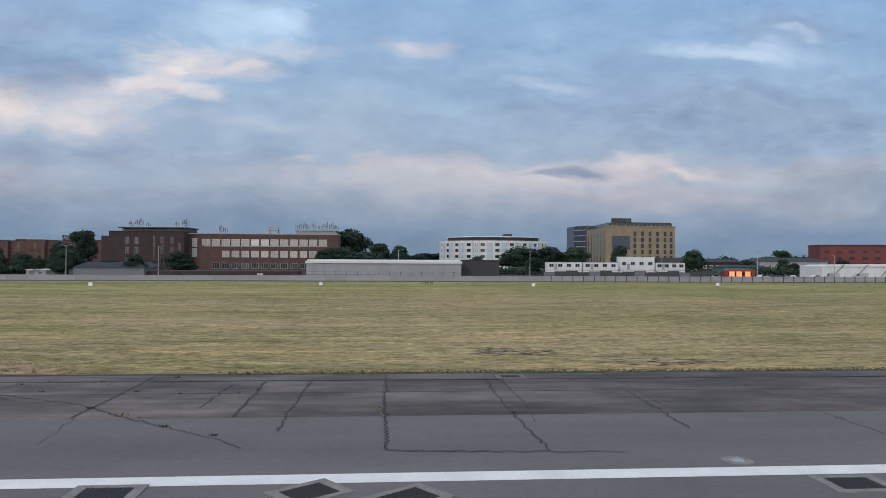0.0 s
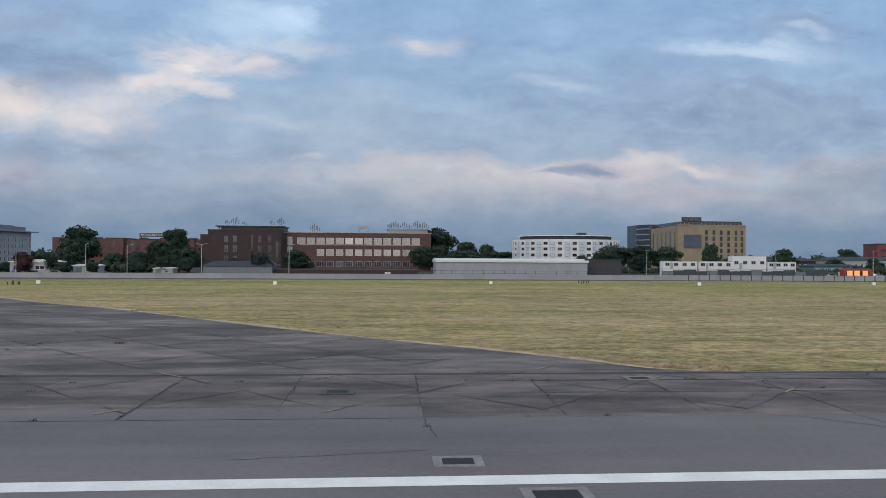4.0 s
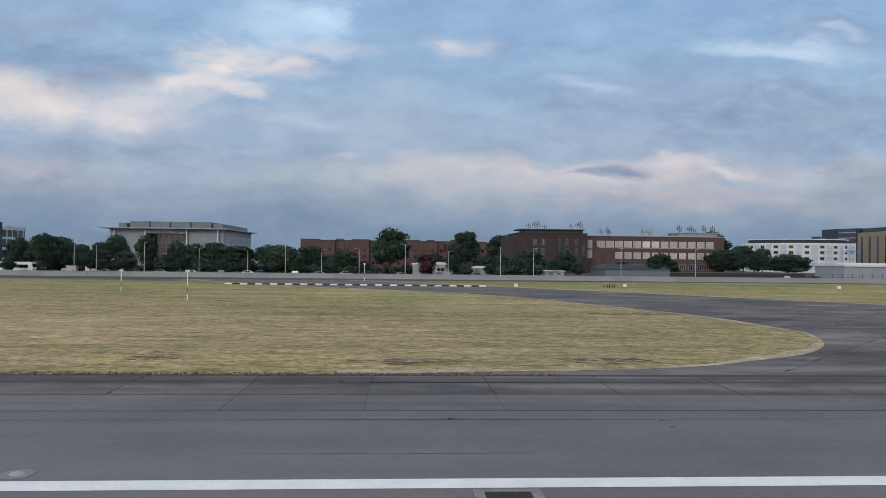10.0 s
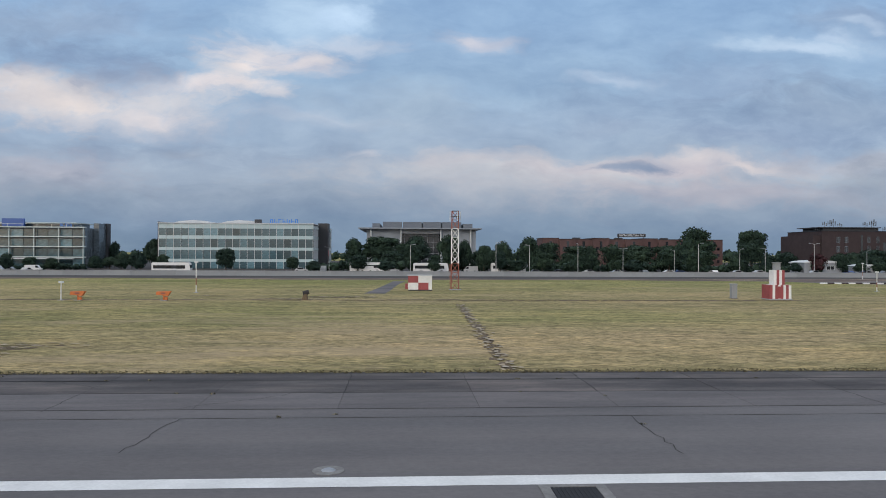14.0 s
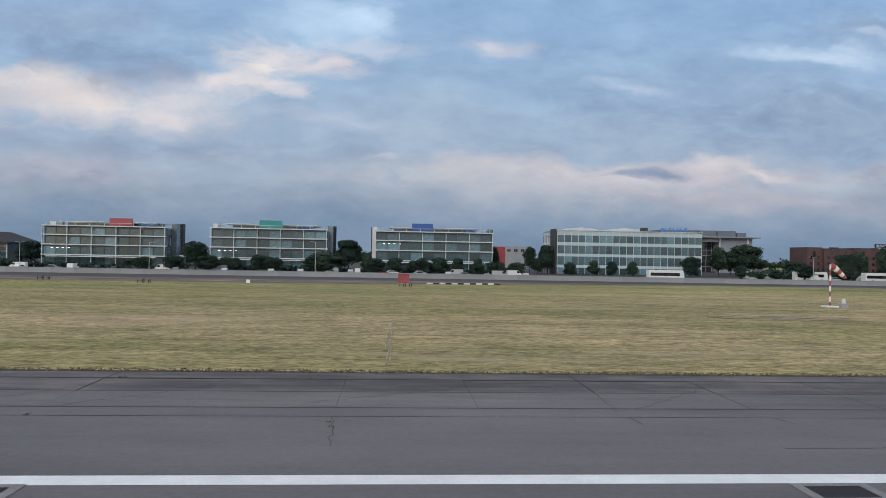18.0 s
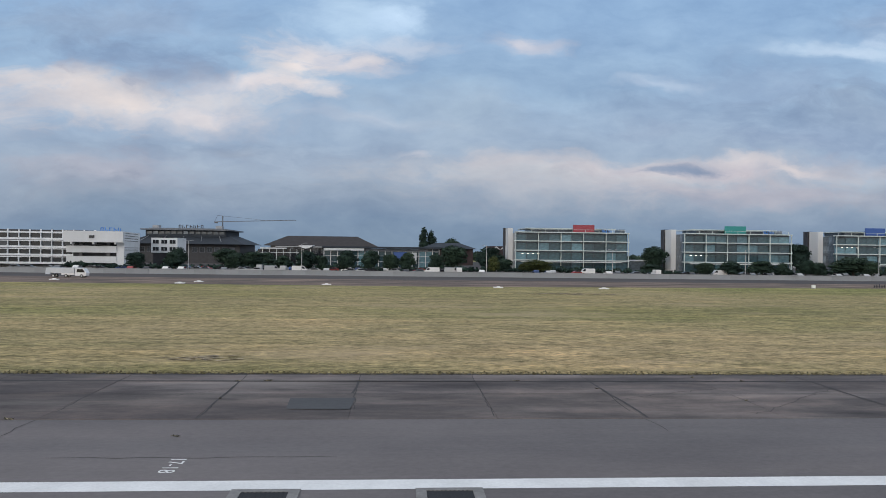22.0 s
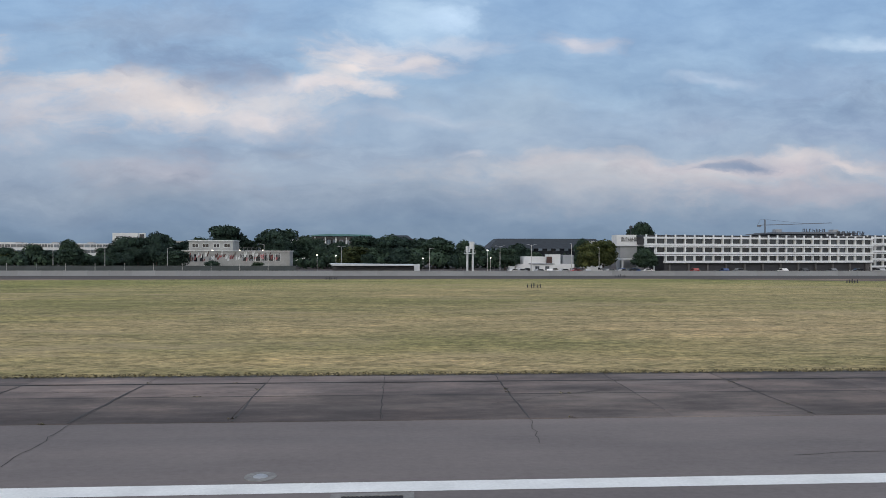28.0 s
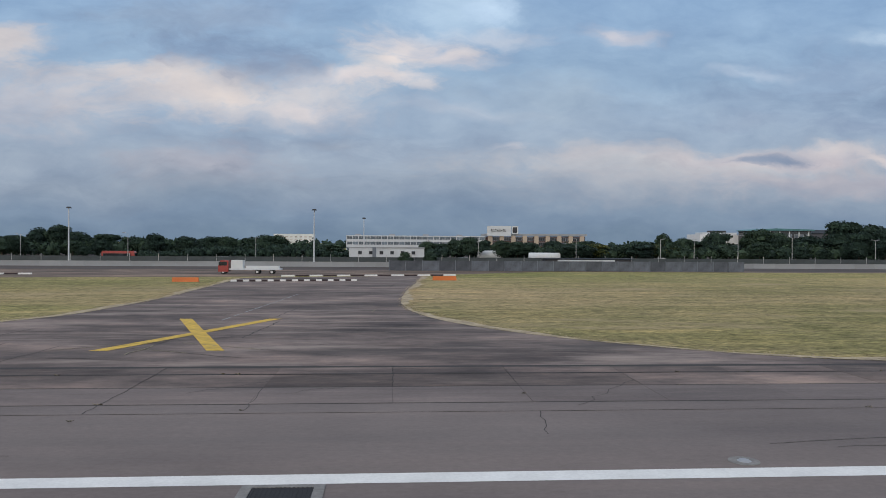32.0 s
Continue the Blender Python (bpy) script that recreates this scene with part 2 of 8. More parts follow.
M = {}
M["grass"] = grass_material()
M["asphalt"] = paving("runway_asphalt", (0.16, 0.15, 0.152), (0.125, 0.123, 0.129))
M["shoulder"] = paving("shoulder_concrete", (0.124, 0.111, 0.108), (0.076, 0.069, 0.071), blotch=1.0, per_piece=0.12, island=0.18, along=(0.07, 0.3), pale=0.35)
M["shoulder_new"] = paving("newer_shoulder_concrete", (0.15, 0.14, 0.143), (0.118, 0.114, 0.12), blotch=0.35, per_piece=0.05, along=(0.03, 0.4))
M["edge_rows"] = paving("edge_concrete", (0.14, 0.128, 0.126), (0.075, 0.07, 0.073), blotch=0.75, island=0.1, along=(0.05, 0.8))
M["taxi"] = paving("taxiway_asphalt", (0.145, 0.133, 0.131), (0.078, 0.072, 0.074), blotch=0.9, per_piece=0.2, along=(0.09, 0.16), pale=0.6)
M["taxi_worn"] = paving("worn_taxiway_asphalt", (0.155, 0.14, 0.138), (0.066, 0.06, 0.062), blotch=0.95, per_piece=0.2, along=(0.12, 0.17), pale=0.75)
M["taxi_dark"] = paving("dark_taxiway_asphalt", (0.1, 0.092, 0.092), (0.066, 0.062, 0.064), blotch=0.6, along=(0.07, 0.2), pale=0.25)
M["patch"] = paving("fresh_asphalt", (0.075, 0.08, 0.086), (0.058, 0.062, 0.068))
M["drain_strip"] = paving("worn_concrete_strip", (0.2, 0.185, 0.18), (0.13, 0.12, 0.12), blotch=0.5)
M["tuft_dark"] = surface("dark_weed_leaves", (0.045, 0.042, 0.022), 0.9, scale=3)
M["stone"] = surface("pale_stones", (0.36, 0.31, 0.24), 0.95, scale=2)
M["straw"] = surface("straw_verge", (0.42, 0.345, 0.235), 0.95, vary=0.35, scale=0.8, fine=4)
M["pit_frame"] = surface("grey_pit_frame", (0.21, 0.205, 0.2), 0.85, vary=0.25, scale=2)
M["joint"] = surface("joint_tar", (0.032, 0.03, 0.03), 0.9, bump=0)
M["crackweed"] = surface("dry_weeds", (0.27, 0.235, 0.15), 0.9, scale=3)
M["soil"] = surface("bare_soil", (0.15, 0.108, 0.066), 0.95, scale=1.5)
M["road"] = paving("service_road", (0.075, 0.067, 0.066), (0.052, 0.05, 0.05))
M["field_strip"] = paving("worn_earth_paving", (0.205, 0.152, 0.118), (0.082, 0.067, 0.06), blotch=1.0, along=(0.03, 0.5), west=(1.0, 1.0, 1.0))
M["paint_white"] = surface("white_paint", (0.74, 0.74, 0.73), 0.6, vary=0.12, scale=0.7)
M["paint_yellow"] = surface("yellow_paint", (0.62, 0.4, 0.04), 0.65, vary=0.3, scale=0.9, fine=3)
m_f, t_f, n_f, l_f, b_f = nodes_of("faded_yellow_paint")
v_f = where(t_f, "object", (1, 1, 1))
c_f = mix_of(t_f, "MIX", ramp_of(t_f, noise_of(t_f, v_f, 0.35, 4), (0.4, (0, 0, 0)), (0.6, (1, 1, 1))), (0.5, 0.37, 0.06), (0.5, 0.47, 0.36))
c_f = mix_of(t_f, "MIX", ramp_of(t_f, noise_of(t_f, v_f, 3.0, 6, 0.7), (0.5, (0, 0, 0)), (0.62, (0.75,) * 3)), c_f, (0.14, 0.125, 0.115))
l_f.new(c_f, b_f.inputs["Base Color"])
b_f.inputs["Roughness"].default_value = 0.75
M["paint_faded"] = m_f
M["paint_red"] = surface("red_paint", (0.31, 0.065, 0.068), 0.55, vary=0.2)
M["paint_orange"] = surface("orange_paint", (0.58, 0.16, 0.04), 0.55)
M["atrium_wall"] = surface("grey_stone_cladding", (0.245, 0.272, 0.31), 0.7, vary=0.1, scale=0.2)
M["cream"] = surface("cream_render", (0.45, 0.37, 0.29), 0.8, vary=0.1, scale=0.3)
M["mast_red"] = surface("faded_red_paint", (0.3, 0.1, 0.07), 0.6)
M["concrete"] = surface("pale_concrete", (0.29, 0.305, 0.32), 0.85, vary=0.14, scale=0.25, per_piece=0.08)
M["plant_grey"] = surface("blue_grey_louvres", (0.13, 0.15, 0.18), 0.6, vary=0.1, streak=(1, 1, 3))
M["bay_blue"] = surface("pale_blue_panel", (0.46, 0.54, 0.62), 0.5, vary=0.08)
M["frame_green"] = surface("pale_green_coated_metal", (0.5, 0.57, 0.57), 0.5, vary=0.08)
M["fence_dark"] = surface("dark_green_mesh", (0.05, 0.062, 0.066), 0.8, vary=0.25, scale=0.3)
M["red_cladding"] = surface("red_cladding", (0.15, 0.036, 0.038), 0.7, vary=0.15, scale=0.3)
M["white_hotel"] = surface("white_painted_concrete", (0.7, 0.73, 0.76), 0.6, vary=0.1, scale=0.3, streak=(1, 1, 0.3))
M["joint_band"] = surface("dark_joint_band", (0.042, 0.039, 0.039), 0.85, vary=0.25, scale=1.5)
M["grey_render"] = surface("stained_grey_render", (0.3, 0.31, 0.31), 0.85, vary=0.25, scale=0.3)
M["screen_grey"] = surface("grey_mesh_screen", (0.088, 0.1, 0.122), 0.8, vary=0.35, scale=0.5, per_piece=0.3)
M["concrete_dark"] = surface("dark_concrete", (0.12, 0.12, 0.125), 0.85)
M["iron"] = surface("cast_iron", (0.016, 0.016, 0.019), 0.8)
M["steel"] = surface("galvanised_steel", (0.42, 0.43, 0.44), 0.45, metal=0.6, bump=0)
M["grey_metal"] = surface("grey_cladding", (0.28, 0.3, 0.33), 0.5, vary=0.1, streak=(1, 1, 0.15))
M["pale_metal"] = surface("pale_cladding", (0.5, 0.53, 0.56), 0.45, vary=0.08)
M["white_wall"] = surface("white_render", (0.62, 0.64, 0.66), 0.7, vary=0.1, scale=0.2, streak=(1, 1, 0.25))
M["white_frame"] = surface("white_coated_metal", (0.56, 0.59, 0.61), 0.5, vary=0.06)
M["brick"] = surface("red_brown_brick", (0.09, 0.053, 0.05), 0.9, vary=0.22, scale=0.35, fine=5)
M["brick_dark"] = surface("dark_brown_brick", (0.043, 0.029, 0.031), 0.9, vary=0.2, scale=0.35, fine=5)
M["brick_red"] = surface("red_brick", (0.098, 0.055, 0.053), 0.9, vary=0.2, scale=0.3, fine=5)
M["tan"] = surface("tan_brick", (0.26, 0.213, 0.15), 0.85, vary=0.14, scale=0.3)
M["dark_wall"] = surface("charcoal_cladding", (0.035, 0.036, 0.042), 0.6)
M["slate"] = surface("dark_slate_roof", (0.028, 0.037, 0.05), 0.85, vary=0.2, streak=(1, 1, 4))
M["brown_roof"] = surface("brown_tile_roof", (0.036, 0.032, 0.033), 0.85, vary=0.2)
M["teal_metal"] = surface("teal_cladding", (0.075, 0.2, 0.21), 0.5)
M["teal_sign"] = surface("teal_sign_panel", (0.03, 0.24, 0.23), 0.5, vary=0.05)
M["red_sign"] = surface("red_sign_panel", (0.3, 0.05, 0.065), 0.5, vary=0.05)
M["blue_sign"] = surface("blue_sign_panel", (0.035, 0.09, 0.3), 0.5, vary=0.05)
M["blue_letter"] = surface("blue_letters", (0.05, 0.2, 0.6), 0.5, vary=0.03)
M["glass"] = glass_like("window_glass", (0.06, 0.068, 0.078))
M["glass_blind"] = glass_like("window_with_blinds", (0.42, 0.38, 0.36), 0.35, 0.35)
# the blue of the office panes' base colour stands in for reflected sky
M["glass_office"] = glass_like("office_glass", (0.068, 0.128, 0.155), 0.1, 0.6)
M["glass_hotel"] = glass_like("hotel_glass", (0.035, 0.042, 0.05), 0.14, 0.6)
M["glass_blue"] = glass_like("blue_grey_glass", (0.11, 0.14, 0.17), 0.1, 0.35)
M["glass_navy"] = glass_like("navy_glass", (0.035, 0.05, 0.08), 0.15)
M["glass_dark"] = glass_like("dark_glass", (0.022, 0.026, 0.032), 0.1)
M["spandrel"] = surface("pale_glass_band", (0.42, 0.53, 0.56), 0.25, vary=0.07)
M["rubber"] = surface("tyre_rubber", (0.02, 0.02, 0.02), 0.85, bump=0)
M["bark"] = surface("bark", (0.06, 0.045, 0.035), 0.95, scale=2)
# leaf and leaf_dark carry the bluish haze of distance in their colour
M["leaf"] = leaf_of("leaves", (0.011, 0.024, 0.021), (0.034, 0.06, 0.043))
M["leaf_yellow"] = leaf_of("yellowing_leaves", (0.024, 0.036, 0.014), (0.082, 0.09, 0.03))
M["leaf_dark"] = leaf_of("conifer_needles", (0.011, 0.023, 0.02), (0.03, 0.052, 0.036))
M["leaf_purple"] = leaf_of("purple_leaves", (0.02, 0.01, 0.014), (0.05, 0.022, 0.03))
for key, colour in (("white", (0.7, 0.7, 0.7)), ("silver", (0.4, 0.41, 0.42)), ("black", (0.02, 0.02, 0.022)), ("blue", (0.03, 0.06, 0.16)), ("red", (0.28, 0.045, 0.04)), ("grey", (0.14, 0.15, 0.16))):
    M["car_" + key] = surface(key + "_car_paint", colour, 0.25, vary=0.04, bump=0)


def glow_of(name, colour, strength):
    m, t, n, l, b = nodes_of(name)
    b.inputs["Base Color"].default_value = (*colour, 1)
    b.inputs["Emission Color"].default_value = (*colour, 1)
    b.inputs["Emission Strength"].default_value = strength
    return m


M["lit"] = glow_of("lit_lamp", (1.0, 0.92, 0.8), 2.5)
# no lamp: an emission that imitates a warm reflection on the fire vehicle
M["warm_glow"] = glow_of("warm_reflection_glow", (1.0, 0.42, 0.16), 0.3)


# clouds in the backdrop: x, z, half-width, half-height in survey metres, colour, cover
CLOUDS = [
    (200, 420, 850, 110, (0.5, 0.525, 0.58), 0.45),
    (2500, 1430, 380, 130, (0.27, 0.35, 0.5), 0.65),
    (-2150, 1340, 640, 150, (0.3, 0.385, 0.54), 0.55),
    (1900, 720, 500, 60, (0.3, 0.375, 0.52), 0.5),
    (700, 500, 1700, 110, (0.575, 0.58, 0.615), 0.8),
    (1700, 1050, 700, 160, (0.29, 0.37, 0.53), 0.5),
    (2350, 900, 700, 150, (0.250, 0.330, 0.460), 0.7),
    (-2400, 910, 846, 169, (0.672, 0.636, 0.647), 0.95),
    (-2560, 965, 406, 101, (0.730, 0.671, 0.661), 0.80),
    (-1202, 1190, 254, 95, (0.72, 0.675, 0.69), 0.95),
    (-970, 1128, 321, 81, (0.687, 0.643, 0.675), 0.85),
    (-1787, 816, 541, 108, (0.604, 0.603, 0.654), 0.80),
    (-823, 1401, 406, 196, (0.491, 0.657, 0.843), 0.85),
    (-2210, 1112, 575, 101, (0.216, 0.302, 0.462), 0.80),
    (-2500, 1296, 541, 135, (0.287, 0.379, 0.526), 0.60),
    (2080, 1284, 372, 51, (0.539, 0.671, 0.819), 0.85),
    (1003, 1058, 304, 34, (0.503, 0.603, 0.748), 0.70),
    (1182, 531, 812, 68, (0.591, 0.537, 0.581), 0.80),
    (1112, 540, 220, 41, (0.262, 0.320, 0.434), 0.95),
    (1605, 389, 1286, 95, (0.468, 0.437, 0.493), 0.65),
    (385, 570, 575, 61, (0.565, 0.550, 0.593), 0.65),
    (-1622, 614, 778, 81, (0.254, 0.325, 0.450), 0.60),
    (2137, 773, 947, 142, (0.275, 0.368, 0.526), 0.65),
    (1074, 874, 812, 115, (0.287, 0.389, 0.544), 0.60),
    (-2330, 460, 575, 135, (0.491, 0.471, 0.529), 0.65),
    (-605, 1252, 372, 58, (0.591, 0.629, 0.719), 0.65),
    (-462, 354, 1015, 122, (0.231, 0.297, 0.397), 0.28),
    (-1528, 955, 406, 68, (0.631, 0.616, 0.661), 0.70),
    (-767, 803, 406, 47, (0.491, 0.544, 0.641), 0.50),
    (-231, 848, 541, 169, (0.392, 0.484, 0.595), 0.50),
    (-3452, 1136, 271, 135, (0.730, 0.657, 0.633), 0.90),
    (-3357, 823, 744, 203, (0.565, 0.557, 0.607), 0.75),
    (-2527, 328, 880, 135, (0.231, 0.297, 0.392), 0.50),
    (-1246, 1083, 237, 122, (0.7, 0.68, 0.7), 0.85),
    (-1645, 890, 440, 54, (0.617, 0.622, 0.667), 0.70),
    (2517, 573, 880, 81, (0.515, 0.500, 0.554), 0.60),
    (2152, 1289, 643, 74, (0.479, 0.629, 0.811), 0.4),
    (2702, 931, 541, 203, (0.279, 0.374, 0.526), 0.60),
    (116, 1286, 271, 68, (0.658, 0.629, 0.675), 0.60),
    (350, 380, 800, 150, (0.50, 0.51, 0.56), 0.45),
    (2750, 450, 640, 180, (0.29, 0.345, 0.43), 0.85),
    # small puffs and streaks with firmer edges
    (-1206, 1100, 105, 55, (0.80, 0.73, 0.72), 0.9),
    (-880, 1158, 150, 45, (0.76, 0.71, 0.72), 0.85),
    (-1124, 969, 210, 48, (0.76, 0.70, 0.70), 0.85),
    (-945, 923, 100, 36, (0.72, 0.69, 0.71), 0.8),
    (-1430, 962, 180, 42, (0.72, 0.67, 0.69), 0.8),
    (-2157, 896, 230, 48, (0.76, 0.69, 0.67), 0.85),
    (-1684, 815, 200, 38, (0.74, 0.69, 0.70), 0.8),
    (-687, 1398, 170, 70, (0.55, 0.72, 0.93), 0.8),
    (48, 1300, 90, 40, (0.7, 0.68, 0.73), 0.55),
    (2150, 1278, 190, 34, (0.56, 0.68, 0.84), 0.5),
    (2334, 1338, 170, 34, (0.58, 0.7, 0.86), 0.55),
    (2517, 1400, 160, 34, (0.56, 0.69, 0.86), 0.5),
    (-1940, 1040, 420, 95, (0.25, 0.335, 0.49), 0.6),
    (-1523, 620, 160, 42, (0.32, 0.38, 0.48), 0.7),
    (943, 764, 330, 50, (0.31, 0.39, 0.53), 0.55),
    (-466, 604, 120, 28, (0.58, 0.59, 0.65), 0.7),
    (1640, 580, 330, 40, (0.70, 0.66, 0.67), 0.6),
    (1863, 535, 150, 36, (0.72, 0.66, 0.66), 0.8),
    (1083, 535, 210, 34, (0.25, 0.32, 0.45), 0.85),
]


def sky_material():
    """A grey-blue evening sky with soft broken clouds, some lit warm at their edges."""
    m, t, n, l, b = nodes_of("evening_clouds")
    g = n.new("ShaderNodeNewGeometry")
    pos = n.new("ShaderNodeVectorMath")
    pos.operation = "SCALE"
    pos.inputs["Scale"].default_value = 1 / K
    l.new(g.outputs["Position"], pos.inputs[0])
    vec = n.new("ShaderNodeMapping")
    vec.inputs["Scale"].default_value = (0.0011, 0.0011, 0.0022)
    l.new(pos.outputs[0], vec.inputs[0])
    warp = n.new("ShaderNodeTexNoise")
    warp.inputs["Scale"].default_value, warp.inputs["Detail"].default_value, warp.inputs["Roughness"].default_value = 1.5, 5, 0.5
    l.new(vec.outputs[0], warp.inputs["Vector"])
    shift = n.new("ShaderNodeVectorMath")
    shift.operation = "MULTIPLY_ADD"
    l.new(warp.outputs["Color"], shift.inputs[0])
    shift.inputs[1].default_value = (620, 0, 300)
    l.new(pos.outputs[0], shift.inputs[2])
    back = n.new("ShaderNodeVectorMath")
    back.operation = "SUBTRACT"
    l.new(shift.outputs[0], back.inputs[0])
    back.inputs[1].default_value = (310, 0, 150)
    sep = n.new("ShaderNodeSeparateXYZ")
    l.new(back.outputs[0], sep.inputs[0])
    body = noise_of(t, vec.outputs[0], 2.6, 8, 0.56)
    c = ramp_of(t, math_of(t, "DIVIDE", sep.outputs["Z"], 1871.9), (0.020, (0.17, 0.245, 0.345)), (0.093, (0.205, 0.285, 0.4)), (0.183, (0.29, 0.36, 0.465)), (0.274, (0.33, 0.41, 0.525)), (0.419, (0.332, 0.44, 0.59)), (0.546, (0.305, 0.44, 0.615)), (0.782, (0.275, 0.423, 0.635)), (1.000, (0.262, 0.423, 0.655)))
    # ragged edges: fine billows shift each cloud's outline
    fray = n.new("ShaderNodeMapping")
    fray.inputs["Scale"].default_value = (0.0042, 0.0042, 0.0105)
    l.new(back.outputs[0], fray.inputs[0])
    billow = noise_of(t, fray.outputs[0], 1.0, 9, 0.6)
    edge = math_of(t, "MULTIPLY", math_of(t, "SUBTRACT", billow, 0.5), 2.0)
    for x, z, rx, rz, colour, cover in CLOUDS:
        q = n.new("ShaderNodeMapping")
        q.inputs["Location"].default_value, q.inputs["Scale"].default_value = (-x / rx, 0, -z / rz), (1 / rx, 0, 1 / rz)
        l.new(back.outputs[0], q.inputs[0])
        d = n.new("ShaderNodeVectorMath")
        d.operation = "LENGTH"
        l.new(q.outputs[0], d.inputs[0])
        e = n.new("ShaderNodeMapRange")
        e.interpolation_type = "SMOOTHSTEP"
        e.inputs["From Min"].default_value, e.inputs["From Max"].default_value = 1.4, 0.1
        e.inputs["To Max"].default_value = cover
        l.new(math_of(t, "ADD", d.outputs["Value"], edge), e.inputs["Value"])
        c = mix_of(t, "MIX", math_of(t, "MULTIPLY", e.outputs[0], 0.86), c, colour)
    c = mix_of(t, "MULTIPLY", 1.0, c, ramp_of(t, body, (0.3, (0.9, 0.915, 0.94)), (0.5, (1, 1, 1)), (0.7, (1.1, 1.08, 1.05))))
    c = mix_of(t, "MULTIPLY", 1.0, c, ramp_of(t, billow, (0.3, (0.94, 0.95, 0.965)), (0.5, (1, 1, 1)), (0.7, (1.07, 1.055, 1.04))))
    wide = n.new("ShaderNodeMapping")
    wide.inputs["Scale"].default_value = (0.0016, 0.0016, 0.0075)
    l.new(back.outputs[0], wide.inputs[0])
    c = mix_of(t, "MULTIPLY", 1.0, c, ramp_of(t, noise_of(t, wide.outputs[0], 1.0, 6, 0.55), (0.32, (0.93, 0.945, 0.96)), (0.5, (1, 1, 1)), (0.68, (1.06, 1.05, 1.035))))
    e = n.new("ShaderNodeEmission")
    l.new(c, e.inputs["Color"])
    l.new(e.outputs[0], n["Material Output"].inputs["Surface"])
    return m


M["sky"] = sky_material()


# ---- helpers for shapes ----
class Shape:
    """Collects boxes, prisms and tubes into one mesh."""

    def __init__(self):
        self.v, self.f = [], []

    def add(self, verts, faces):
        n = len(self.v)
        self.v += verts
        self.f += [tuple(i + n for i in q) for q in faces]
        return self

    def box(self, x0, x1, y0, y1, z0, z1):
        p = [(x, y, z) for z in (z0, z1) for y in (y0, y1) for x in (x0, x1)]
        return self.add(p, [(0, 2, 3, 1), (4, 5, 7, 6), (0, 1, 5, 4), (2, 6, 7, 3), (0, 4, 6, 2), (1, 3, 7, 5)])

    def prism(self, outline, z0, z1):
        n = len(outline)
        p = [(x, y, z0) for x, y in outline] + [(x, y, z1) for x, y in outline]
        return self.add(p, [tuple(range(n))[::-1], tuple(range(n, 2 * n))] + [(i, (i + 1) % n, (i + 1) % n + n, i + n) for i in range(n)])

    def profile(self, outline, y0, y1):
        """An outline in x and z, drawn out along y."""
        n = len(outline)
        p = [(x, y0, z) for x, z in outline] + [(x, y1, z) for x, z in outline]
        return self.add(p, [tuple(range(n)), tuple(range(n, 2 * n))[::-1]] + [((i + 1) % n, i, i + n, (i + 1) % n + n) for i in range(n)])

    def tube(self, a, b, r0, r1=None, n=8):
        r1 = r0 if r1 is None else r1
        a, b = Vector(a), Vector(b)
        d = (b - a).normalized()
        s = d.orthogonal().normalized()
        u = d.cross(s)
        p = []
        for c, r in ((a, r0), (b, r1)):
            p += [tuple(c + (s * math.cos(2 * math.pi * i / n) + u * math.sin(2 * math.pi * i / n)) * r) for i in range(n)]
        return self.add(p, [tuple(range(n))[::-1], tuple(range(n, 2 * n))] + [(i, (i + 1) % n, (i + 1) % n + n, i + n) for i in range(n)])

    def roof(self, x0, x1, y0, y1, z0, z1, inset):
        """A hipped roof over a rectangle."""
        iy = (y1 - y0) / 2 - 0.1
        p = [(x0, y0, z0), (x1, y0, z0), (x1, y1, z0), (x0, y1, z0), (x0 + inset, y0 + min(inset, iy), z1), (x1 - inset, y0 + min(inset, iy), z1), (x1 - inset, y1 - min(inset, iy), z1), (x0 + inset, y1 - min(inset, iy), z1)]
        return self.add(p, [(3, 2, 1, 0), (4, 5, 6, 7), (0, 1, 5, 4), (1, 2, 6, 5), (2, 3, 7, 6), (3, 0, 4, 7)])

    def mesh(self, name, material, smooth=False):
        me = bpy.data.meshes.new(name)
        me.from_pydata(self.v, [], self.f)
        me.materials.append(material)
        if smooth:
            me.shade_smooth()
        me.update()
        return me


LAST = [None]


def part(name, shape, material, parent, label="", at=None, turn=0.0, smooth=False):
    """One mesh under a thing or a part. shape: a Shape, or a mesh to be shared."""
    me = shape if isinstance(shape, bpy.types.Mesh) else shape.mesh(name, material, smooth)
    ob = new(name, me)
    ob.parent = parent
    LAST[0] = ob
    if at or turn:
        ob.matrix_basis = pose(*(at or (0, 0, 0)), 0, 0, turn)
    if label:
        tagged(ob, label)
    return ob


def spot(x, y, z=0.0, turn=0.0):
    return pose(K * x, K * y, K * z, 0, 0, turn)


def thing(name, x, y, z, label, category, group="", turn=0.0, kind=""):
    """An empty at the base of a thing, set out on the plan."""
    ob = new(name)
    ob.empty_display_size = 0.3
    ob.matrix_basis = spot(x, y, z, turn) @ Matrix.Diagonal((K, K, K, 1))
    return tagged(ob, label, category, group, kind)


def solid(name, shape, material, label, category, group="", x=0.0, y=0.0, z=0.0, turn=0.0, kind="", smooth=False):
    """A thing, or a piece of the setting, that is one mesh."""
    me = shape if isinstance(shape, bpy.types.Mesh) else shape.mesh(name, material, smooth)
    ob = new(name, me)
    ob.matrix_basis = spot(x, y, z, turn) @ Matrix.Diagonal((K, K, K, 1))
    return tagged(ob, label, category, group, kind)


